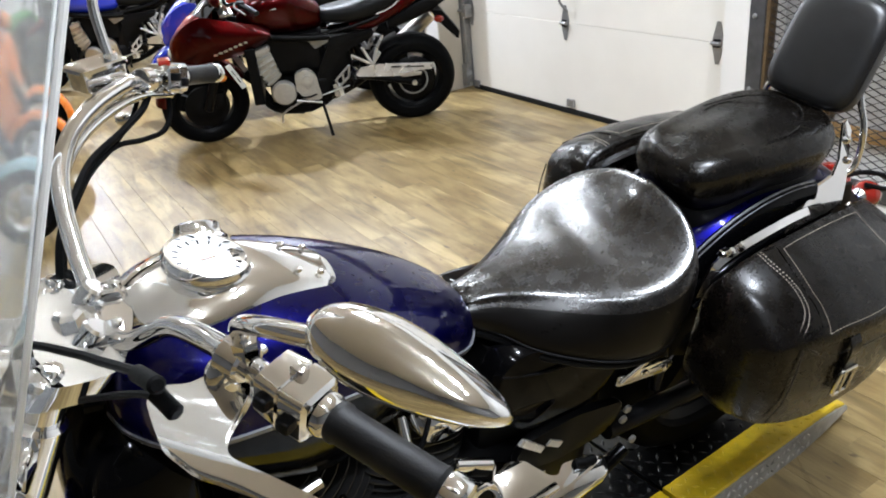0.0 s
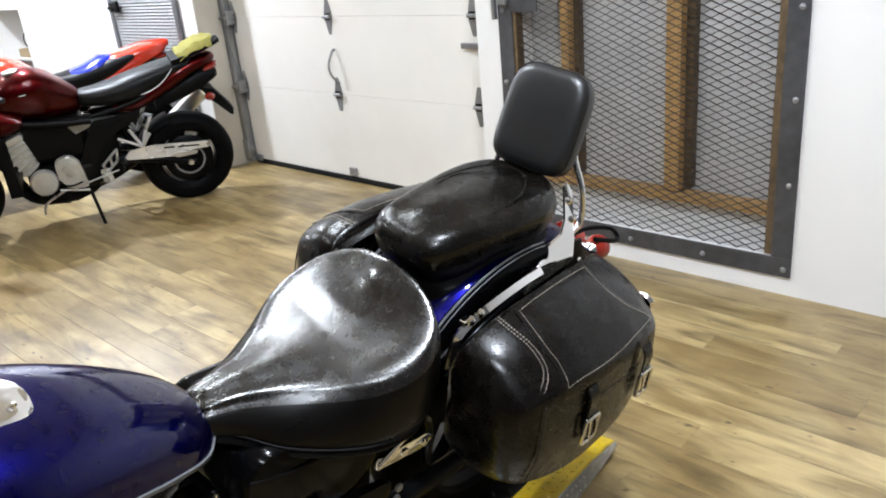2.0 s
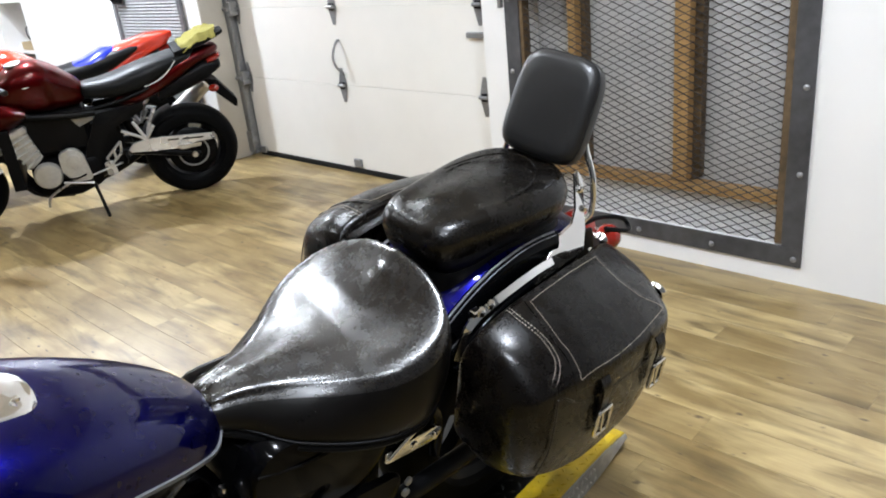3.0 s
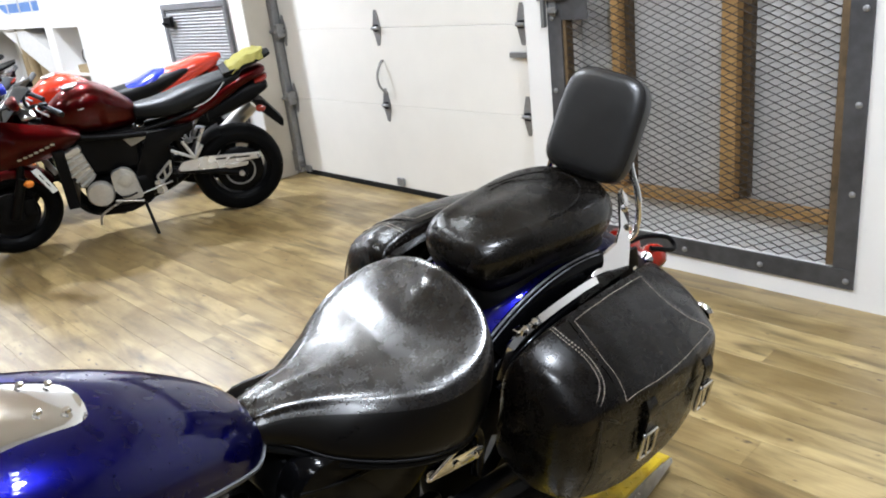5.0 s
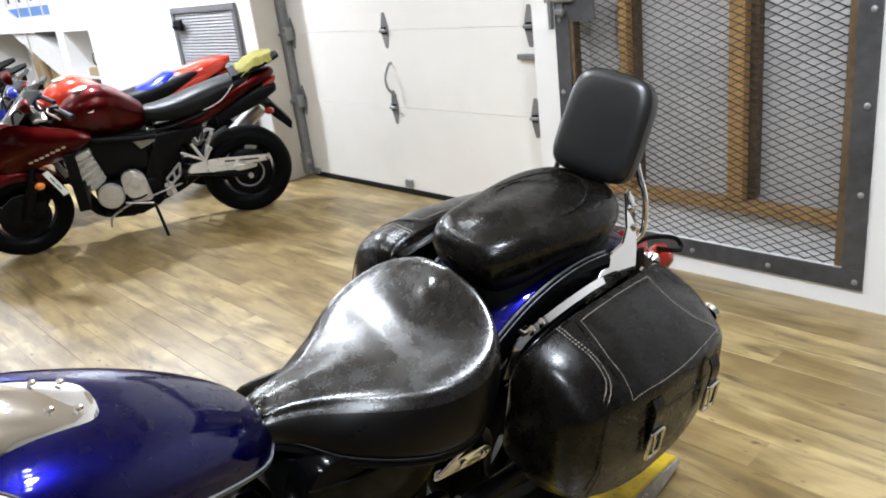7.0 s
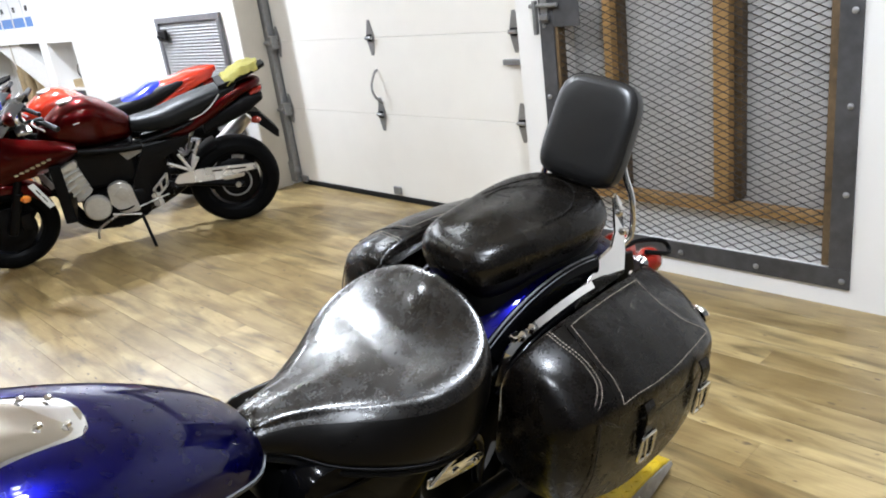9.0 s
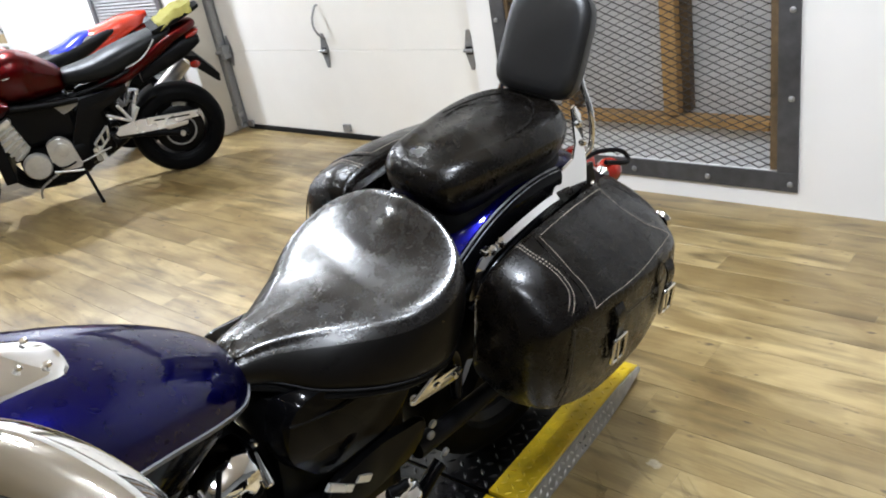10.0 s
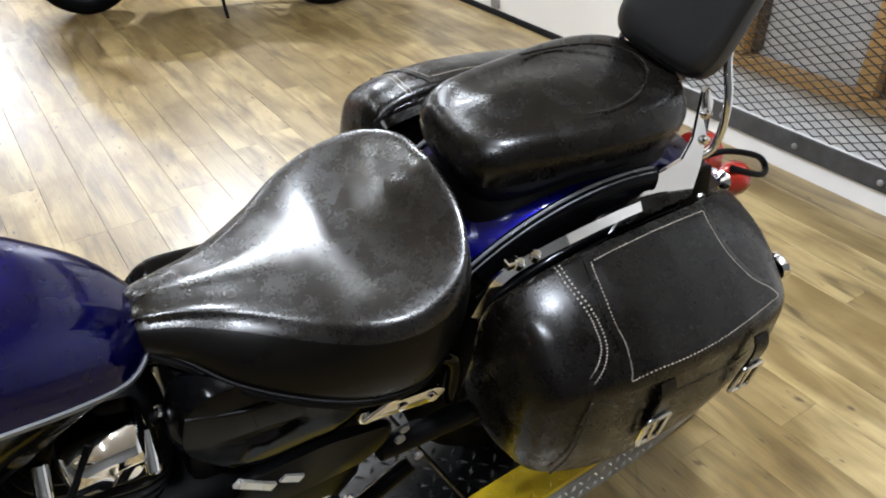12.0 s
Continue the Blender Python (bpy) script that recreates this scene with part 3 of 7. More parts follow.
# Fuel tank: blue above the seam, black below
ST = [  # f, top, bottom, half width at seam, seam height
    (0.5, 0.788, 0.745, 0.03, 0.765), (0.515, 0.808, 0.735, 0.062, 0.762), (0.55, 0.8435, 0.740, 0.1025, 0.764), (0.62, 0.8926, 0.695, 0.1331, 0.79), (0.7, 0.933, 0.645, 0.1581, 0.822), (0.78, 0.966, 0.600, 0.1768, 0.846),
    (0.86, 0.993, 0.600, 0.1893, 0.862), (0.94, 1.007, 0.635, 0.1914, 0.868), (1.02, 1.003, 0.68, 0.1789, 0.864), (1.075, 0.9821, 0.725, 0.1451, 0.858), (1.115, 0.9378, 0.79, 0.0909, 0.855), (1.13, 0.9, 0.82, 0.04, 0.855)]
TK = spline(ST, 40)
upper, lower, seamL, seamR = [], [], [], []
for f, top, bot, a, s in TK:
    up = []
    for th in np.linspace(0, math.pi, 25):
        c, sn = math.cos(th), math.sin(th)
        up.append(Vector((f, a * math.copysign(abs(c) ** 0.78, c), s + (top - s) * abs(sn) ** 0.82)))
    dn = [Vector((f, a * math.copysign(abs(c) ** 0.4, c) * (1 - 0.20 * abs(sn)), s - (s - bot) * abs(sn) ** 0.9)) for c, sn in ((math.cos(t), math.sin(t)) for t in np.linspace(0, math.pi, 17))]
    upper.append(up)
    lower.append(dn)
    seamL.append(up[0] + Vector((0, 0.001, 0)))
    seamR.append(up[-1] - Vector((0, 0.001, 0)))
tank = part("fuel_tank", loft(upper, cap=False, closed=False), M_BLUE, cruiser, "deep blue metallic tank top")
part("tank_lower", loft(lower, cap=False, closed=False), M_BLACK, tank, "gloss black lower tank half")
for s in (seamL, seamR):
    part("tank_trim", ribbon(s, 0.010, 0.004, (0, 0.25, 1), 40), M_STRIPE, tank, "grey pinstripe along the tank seam")


def tank_top(f, l, lift=0.0):
    fs = [r[0] for r in TK]
    top, a, s = (np.interp(f, fs, [r[j] for r in TK]) for j in (1, 3, 4))
    q = min(abs(l) / a, 0.999) ** (1 / 0.78)
    return Vector((f, l, s + (top - s) * math.sqrt(1 - q * q) ** 0.82 + lift))


# Console with gauge
CON = [(0.762, 0.022), (0.768, 0.046), (0.785, 0.060), (0.82, 0.068), (0.87, 0.077), (0.92, 0.090), (0.97, 0.098), (1.02, 0.092), (1.06, 0.07), (1.085, 0.035)]
rings = []
for f, hw in spline(CON, 26):
    ring = []
    for u in np.linspace(-1, 1, 13):
        z = tank_top(f, hw * u).z
        ring.append(Vector((f, hw * u, z - 0.003 + (0.007 + 0.018 * min(1, max(0, (f - 0.77) / 0.12))) * (1 - u * u) ** 0.35)))
    ring += [Vector((f, hw * u, tank_top(f, hw * u).z - 0.012)) for u in np.linspace(0.9, -0.9, 9)]
    rings.append(ring)
console = part("console", loft(rings), M_CHROME, cruiser, "chromed tank console")
GM = Matrix.Translation((0.95, 0, 1.024)) @ Matrix.Rotation(radians(-17), 4, "Y")
gauge = part("speedometer", turned([(0.045, -0.02), (0.062, 0.0), (0.064, 0.014), (0.060, 0.022), (0.055, 0.022), (0.054, 0.012), (0.02, 0.012)], GM, 48), M_CHROME, console, "round chrome speedometer bezel")
part("dial", turned([(0.0535, 0.0125), (0.001, 0.0145)], GM, 40), M_DIAL, gauge, "white dial with dark and red marks")
bm = bmesh.new()
for k in range(13):
    a = radians(-215 + k * 250 / 12)
    r0 = Matrix.Rotation(a, 4, "Z")
    q = box(0.040, 0.049, -0.0012, 0.0012, 0.0145, 0.0152)
    q.transform(GM @ r0)
    me = bpy.data.meshes.new("tmp")
    q.to_mesh(me)
    bm.from_mesh(me)
    bpy.data.meshes.remove(me)
    q.free()
part("dial_marks", bm, M_SATIN, gauge, "", False)
q = box(-0.012, 0.016, -0.0016, 0.0016, 0.0155, 0.017)
q.transform(GM @ Matrix.Rotation(radians(200), 4, "Z"))
part("needle", q, M_LAMPRED, gauge, "red needle", False)
for sx in (0.79, 0.825):
    for sy in (-1, 1):
        p0 = tank_top(sx, 0.036 * sy, 0.008 + 0.12 * (sx - 0.78))
        part("console_screw", turned([(0.006, 0), (0.005, 0.004), (0.001, 0.005)], Matrix.Translation(p0), 12), M_CHROME, console)
for sy in (-1, 1):
    cp = tank_top(0.93, 0.115 * sy, -0.004)
    tilt = Matrix.Translation(cp) @ Matrix.Rotation(radians(-38 * sy), 4, "X") @ Matrix.Rotation(radians(-10), 4, "Y")
    cap = part("fuel_cap", turned([(0.05, 0), (0.05, 0.008), (0.042, 0.012), (0.036, 0.02), (0.036, 0.03), (0.028, 0.034), (0.01, 0.036)], tilt, 24), M_CHROME, cruiser, "knurled chrome fuel cap") if sy < 0 else None
part("ignition_switch", turned([(0.022, 0), (0.022, 0.016), (0.016, 0.02), (0.004, 0.02)], Matrix.Translation((1.02, 0.05, 0.985)) @ Matrix.Rotation(radians(-25), 4, "X"), 20), M_PLASTIC, console)
part("choke_knob", rod((1.0, 0.085, 0.965), (0.985, 0.10, 1.0), 0.011, 14, bevel=0.004), M_PLASTIC, console)

# Seats: a rim and a lower edge drawn from the nose round one side to the tail, mirrored, with a crown inside the rim
def seat_shell(rim, low, spine, wall, crown, off, n=46):
    """wall: rows of (share of the height, bulge); crown: rows of (share of the way to the spine, lift)."""
    R, B = spline(rim, n), spline(low, n)
    f0, f1 = rim[-1][0], rim[0][0]
    s0, s1 = spine[-1][0], spine[0][0]
    rows = []
    for r, b in zip(R, B):
        c = s0 + (r[0] - f0) / (f1 - f0) * (s1 - s0)
        zc = float(np.interp(-c, [-q[0] for q in spine], [q[1] for q in spine]))
        o = Vector((r[0] - c, r[1], 0))
        o = o.normalized() if o.length > 1e-4 else Vector((1, 0, 0))
        r, b, mid = Vector(r), Vector(b), Vector((c, 0, zc))
        col = [b - o * 0.03 + Vector((0, 0, -0.004)), b - o * 0.005 - Vector((0, 0, 0.003))]
        col += [b.lerp(r, u) + o * w for u, w in wall]
        col += [Vector(((r.lerp(mid, u)).x, (r.lerp(mid, u)).y, r.z + (mid.z - r.z) * (3 * u * u - 2 * u ** 3 if u < 1 else 1) + h)) for u, h in crown]
        rows.append(col)
    full = rows + [[Vector((v.x, -v.y, v.z)) for v in col] for col in reversed(rows[1:-1])]
    rings = [[col[k] + Vector((0, off, 0)) for col in full] for k in range(len(rows[0]))]
    bm = loft(rings, cap=False)
    # Wall faces get slot 1, the darkened leather that stands in for shade
    for k, f in enumerate(list(bm.faces)):
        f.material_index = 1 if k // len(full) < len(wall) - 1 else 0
    bmesh.ops.remove_doubles(bm, verts=bm.verts, dist=0.0008)
    return bm


MID = 0.018
RIM = [(0.539, 0.0, 0.797), (0.522, 0.030, 0.810), (0.464, 0.047, 0.812), (0.395, 0.073, 0.804), (0.316, 0.128, 0.803), (0.243, 0.181, 0.818), (0.169, 0.199, 0.838), (0.104, 0.175, 0.868), (0.072, 0.096, 0.905), (0.067, 0.0, 0.921)]
LOW = [(0.536, 0.0, 0.765), (0.527, 0.040, 0.766), (0.479, 0.073, 0.749), (0.424, 0.122, 0.722), (0.341, 0.172, 0.699), (0.258, 0.204, 0.686), (0.178, 0.209, 0.687), (0.107, 0.171, 0.694), (0.056, 0.097, 0.708), (0.028, 0.0, 0.721)]
SPINE = [(0.50, 0.824), (0.45, 0.825), (0.38, 0.823), (0.30, 0.823), (0.24, 0.828), (0.19, 0.846), (0.15, 0.872), (0.125, 0.898)]
WALL = ((0.04, 0.001), (0.2, 0.007), (0.4, 0.0115), (0.58, 0.0115), (0.74, 0.0085), (0.83, 0.0052), (0.90, 0.0012), (0.955, -0.0034))
CROWN = ((0.04, -0.0008), (0.085, 0.0020), (0.14, 0.0036), (0.20, 0.0041), (0.28, 0.0038), (0.38, 0.0026), (0.5, 0.001), (0.7, 0.0), (1.0, 0.0))
seat = part("rider_seat", seat_shell(RIM, LOW, SPINE, WALL, CROWN, MID), M_SEAT, cruiser, "broad brown-black leather rider's seat, worn shiny on top, shade darkened into the sides", angle=80)
seat.data.materials.append(M_SIDE_SHADE)
for s in (1, -1):
    part("seat_welt", tube([(f, MID + s * y * 1.004, z + 0.006) for f, y, z in LOW[1:-1]], 0.0026, 50, 8), M_PLASTIC, seat, "black welt")
    part("seat_base", tube([(f, MID + s * y * 0.97, z - 0.008) for f, y, z in LOW[1:-2]], 0.007, 40, 8), M_PLASTIC, seat)

# Passenger's seat
PRIM = [(0.062, 0.0, 0.950), (0.054, 0.064, 0.953), (0.018, 0.097, 0.962), (-0.045, 0.111, 0.967), (-0.121, 0.125, 0.968), (-0.209, 0.133, 0.973), (-0.286, 0.126, 0.976), (-0.342, 0.090, 0.979), (-0.386, 0.0, 0.978)]
PLOW = [(0.036, 0.0, 0.888), (0.030, 0.056, 0.882), (0.002, 0.080, 0.876), (-0.057, 0.093, 0.880), (-0.132, 0.100, 0.894), (-0.215, 0.110, 0.898), (-0.287, 0.106, 0.900), (-0.346, 0.079, 0.898), (-0.372, 0.0, 0.898)]
PSPINE = [(-0.02, 1.006), (-0.10, 1.010), (-0.20, 1.008), (-0.30, 1.004)]
PWALL = ((0.05, 0.002), (0.25, 0.006), (0.5, 0.008), (0.75, 0.007), (0.92, 0.003))
PCROWN = ((0.0, 0.0), (0.05, 0.011), (0.12, 0.019), (0.22, 0.022), (0.35, 0.016), (0.5, 0.008), (0.7, 0.002), (1.0, 0.0))
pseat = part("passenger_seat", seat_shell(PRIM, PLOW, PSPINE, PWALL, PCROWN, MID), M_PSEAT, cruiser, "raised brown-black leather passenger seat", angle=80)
pseat.data.materials.append(M_SIDE_SHADE)
part("seat_skirt", loft([[Vector((f, MID + u * y * g, z + dz)) for u, f, y, z in [(1, *p) for p in spline(PLOW, 24)] + [(-1, *p) for p in reversed(spline(PLOW, 24)[1:-1])]] for g, dz in ((1.05, -0.068), (1.06, -0.03), (1.02, -0.006), (0.95, 0.004))]), M_PLASTIC, pseat, "black skirt under the cushion")
arc = [(-0.17 - 0.135 * math.cos(t), MID + 0.088 * math.sin(t), 1.0125 - 0.011 * abs(math.sin(t)) ** 3) for t in np.linspace(radians(-105), radians(105), 30)]
part("stitch_line", tube(arc, 0.0018, 40, 6), M_PSEAT, pseat)

# Backrest
BR = Matrix.Translation((-0.388, 0.012, 1.112)) @ Matrix.Rotation(radians(4), 4, "Z") @ Matrix.Rotation(radians(-21), 4, "Y")
rings = []
for x, g in ((0.027, 0.3), (0.0265, 0.62), (0.025, 0.80), (0.020, 0.91), (0.012, 0.965), (0.004, 0.99), (-0.004, 0.998), (-0.012, 1.0), (-0.022, 0.995), (-0.030, 0.975), (-0.036, 0.93), (-0.04, 0.85), (-0.041, 0.5)):
    ring = []
    for th in np.linspace(0, 2 * math.pi, 64, endpoint=False):
        c, s = math.cos(th), math.sin(th)
        e = 0.40 + 0.045 * (1 + math.tanh(3 * s))
        y, z = 0.103 * math.copysign(abs(c) ** e, c), 0.118 * math.copysign(abs(s) ** e, s)
        ring.append(BR @ Vector((x, y * g * (1 - 0.02 * z / 0.118), z * (1 - (1 - g) * 0.9))))
    rings.append(ring)
backrest = part("backrest", loft(rings), M_PAD, cruiser, "padded black vinyl backrest", angle=80)
part("backrest_piping", tube([tuple(v + (BR.to_3x3() @ Vector((0.002, 0, 0)))) for v in rings[5] + rings[5][:1]], 0.0016, 120, 6), M_PAD, backrest)
for s in (1, -1):
    bar = [(-0.30, s * 0.112, 0.84), (-0.40, s * 0.135, 0.868), (-0.425, s * 0.138, 0.90), (-0.425, s * 0.125, 0.97), (-0.43, s * 0.09, 1.03), (-0.44, s * 0.07, 1.10)]
    sb = part("sissy_bar", tube(bar, 0.0075, 30, 10), M_CHROME, cruiser, "chrome sissy bar upright")
    pb = slab([(-0.190, 0.801), (-0.372, 0.815), (-0.392, 0.858), (-0.42, 0.955), (-0.408, 0.978), (-0.394, 0.974), (-0.375, 0.905), (-0.350, 0.878), (-0.292, 0.868), (-0.235, 0.832)], -0.003, 0.003, 0.001)
    if s < 0:
        pb.transform(Matrix.Translation((0, 0, -0.06)))
    pb.transform(Matrix(((1, 0, 0, 0), (0, 1, -0.45 * s, s * (0.172 + 0.45 * 0.80)), (0, 0, 1, 0), (0, 0, 0, 1))))
    part("side_plate", pb, M_CHROME, sb, "mirror-bright side plate", False)
    for bx, bz in ((-0.43, 0.89), (-0.432, 0.93), (-0.42, 0.80)):
        part("bolt", turned([(0.009, 0), (0.008, 0.005), (0.003, 0.007)], Matrix.Translation((bx + 0.03, s * (0.177 - 0.45 * (bz - 0.79)), bz + 0.01 - (0.06 if s < 0 else 0))) @ Matrix.Rotation(radians(-90 * s), 4, "X"), 12), M_CHROME, sb)
    fr_ = part("fender_rail", ribbon([(0.078, s * 0.196, 0.752), (0.064, s * 0.195, 0.787), (0.048, s * 0.194, 0.816), (0.011, s * 0.192, 0.834), (-0.068, s * 0.190, 0.848), (-0.165, s * 0.184, 0.853), (-0.24, s * 0.172, 0.842)], 0.008, 0.016, (0, 0.75, 0.66), 30), M_CHROME, cruiser, "chrome fender rail")
    for bx, bl, bz in ((0.016, 0.194, 0.844), (-0.012, 0.193, 0.848)) if s > 0 else ():
        part("rail_bolt", rod((bx, s * bl, bz - 0.012), (bx, s * (bl + 0.004), bz + 0.006), 0.0085, 10, bevel=0.003), M_CHROME, fr_)
    if s > 0:
        part("rail_tab", box(0.012, 0.036, min(s * 0.180, s * 0.196), max(s * 0.180, s * 0.196), 0.832, 0.846, 0.003), M_CHROME, fr_, "", False)

# Rear fender: blue crown, gloss black sides under a grey stripe
FC, FR, FY = (-0.21, 0.455), 0.450, 0.013


def fender_point(th, r, l):
    return Vector((FC[0] + r * math.cos(th), FY + l, FC[1] + r * math.sin(th)))


rings = []
for th in np.linspace(radians(42), radians(205), 38):
    ring = [fender_point(th, FR - 0.018 * abs(u) ** 3, 0.118 * u) for u in np.linspace(-1, 1, 15)]
    rings.append(ring + [fender_point(th, FR - 0.022 - 0.018 * abs(u) ** 3, 0.117 * u) for u in np.linspace(1, -1, 15)])
rf = part("rear_fender", loft(rings), M_BLUE, cruiser, "blue rear fender")
for s in (1, -1):
    rings = []
    for k, th in enumerate(np.linspace(radians(52), radians(101), 26)):
        e = math.sqrt(max(0.0, 1 - max(0, (k - 19) / 6.2) ** 2))
        dep = 0.018 + 0.060 * e
        prof = [(FR - 0.017, 0.1185), (FR - 0.016, 0.126), (FR - 0.022, 0.1335), (FR - 0.022 - dep * 0.35, 0.139), (FR - 0.022 - dep * 0.75, 0.141), (FR - 0.022 - dep, 0.139)]
        rings.append([fender_point(th, r, s * l) for r, l in prof] + [fender_point(th, r - 0.002, s * (l - 0.006)) for r, l in reversed(prof)])
    part("fender_side", loft(rings), M_BLACK, rf, "gloss black fender side")
    for r, l, w in ((FR - 0.0155, 0.1245, 0.0026), (FR - 0.0195, 0.1325, 0.0013)):
        part("fender_stripe", tube([tuple(fender_point(t, r, s * l)) for t in np.linspace(radians(50), radians(100), 24)], w, 40, 6), M_STRIPE, rf, "grey stripe")
    for dz, l in ((0.0, 0.134), (-0.022, 0.144), (-0.040, 0.150)):
        part("fender_strut", tube([(0.04, FY + s * l, 0.728 + dz), (-0.03, FY + s * l, 0.768 + dz), (-0.13, FY + s * l, 0.802 + dz), (-0.24, FY + s * l, 0.822 + dz), (-0.36, FY + s * l * 0.98, 0.826 + dz)], 0.0085, 24, 10), M_BLACK, rf, "gloss black strut")
    part("inner_guard", slab([(0.05, 0.74), (0.0, 0.79), (-0.12, 0.83), (-0.30, 0.845), (-0.45, 0.83), (-0.50, 0.70), (-0.30, 0.62), (-0.05, 0.60)], FY + s * 0.118 - 0.004, FY + s * 0.118 + 0.004, 0.002), M_SATIN, rf, "", False)

# Tail lamp and signals
part("tail_lamp", turned([(0.045, 0), (0.05, 0.02), (0.048, 0.04), (0.03, 0.055), (0.004, 0.06)], Matrix.Translation((-0.58, 0.0, 0.72)) @ Matrix.Rotation(radians(-100), 4, "Y"), 28), M_LAMPRED, cruiser, "red tail lamp")
for s in (1, -1):
    stalk = part("rear_signal", rod((-0.50, s * 0.06, 0.765), (-0.535, s * 0.115, 0.765), 0.009, 10), M_CHROME, cruiser, "chrome signal stalk")
    part("signal_body", turned([(0.008, -0.036), (0.014, -0.031), (0.02, -0.022)], Matrix.Translation((-0.54, s * 0.125, 0.765)) @ Matrix.Rotation(radians(-95), 4, "Y"), 24), M_CHROME, stalk)
    part("lens", turned([(0.02, -0.0215), (0.031, -0.008), (0.034, 0.01), (0.03, 0.024), (0.015, 0.032), (0.002, 0.034)], Matrix.Translation((-0.54, s * 0.125, 0.765)) @ Matrix.Rotation(radians(-95), 4, "Y"), 24), M_LAMPRED, stalk, "red lens")
part("plate_bracket", tube([(-0.47, 0.09, 0.81), (-0.53, 0.10, 0.815), (-0.59, 0.125, 0.805), (-0.61, 0.14, 0.785), (-0.58, 0.155, 0.785), (-0.52, 0.13, 0.80)], 0.006, 24, 8), M_SATIN, cruiser, "black bracket loop")


# Saddlebags
def rounded(pts, r, n=5):
    """A closed outline with its corners rounded."""
    out = []
    k = len(pts)
    for i in range(k):
        p, a, b = (Vector(pts[j]) for j in (i, i - 1, (i + 1) % k))
        u, v = (a - p), (b - p)
        q = min(r, u.length * 0.45, v.length * 0.45)
        u, v = p + u.normalized() * q, p + v.normalized() * q
        for t in np.linspace(0, 1, n):
            out.append(u * (1 - t) ** 2 + p * 2 * t * (1 - t) + v * t * t)
    return out


BAGS = [  # f, inner, outer, top inside, top outside, bottom
    (0.078, 0.22, 0.30, 0.715, 0.685, 0.60), (0.068, 0.20, 0.345, 0.772, 0.712, 0.545), (0.040, 0.205, 0.376, 0.806, 0.740, 0.508), (-0.03, 0.206, 0.394, 0.828, 0.750, 0.480), (-0.12, 0.204, 0.404, 0.836, 0.748, 0.462),
    (-0.22, 0.200, 0.406, 0.835, 0.740, 0.462), (-0.32, 0.192, 0.402, 0.828, 0.730, 0.475), (-0.42, 0.168, 0.384, 0.810, 0.716, 0.51), (-0.48, 0.153, 0.352, 0.780, 0.70, 0.55), (-0.51, 0.17, 0.30, 0.745, 0.685, 0.60)]


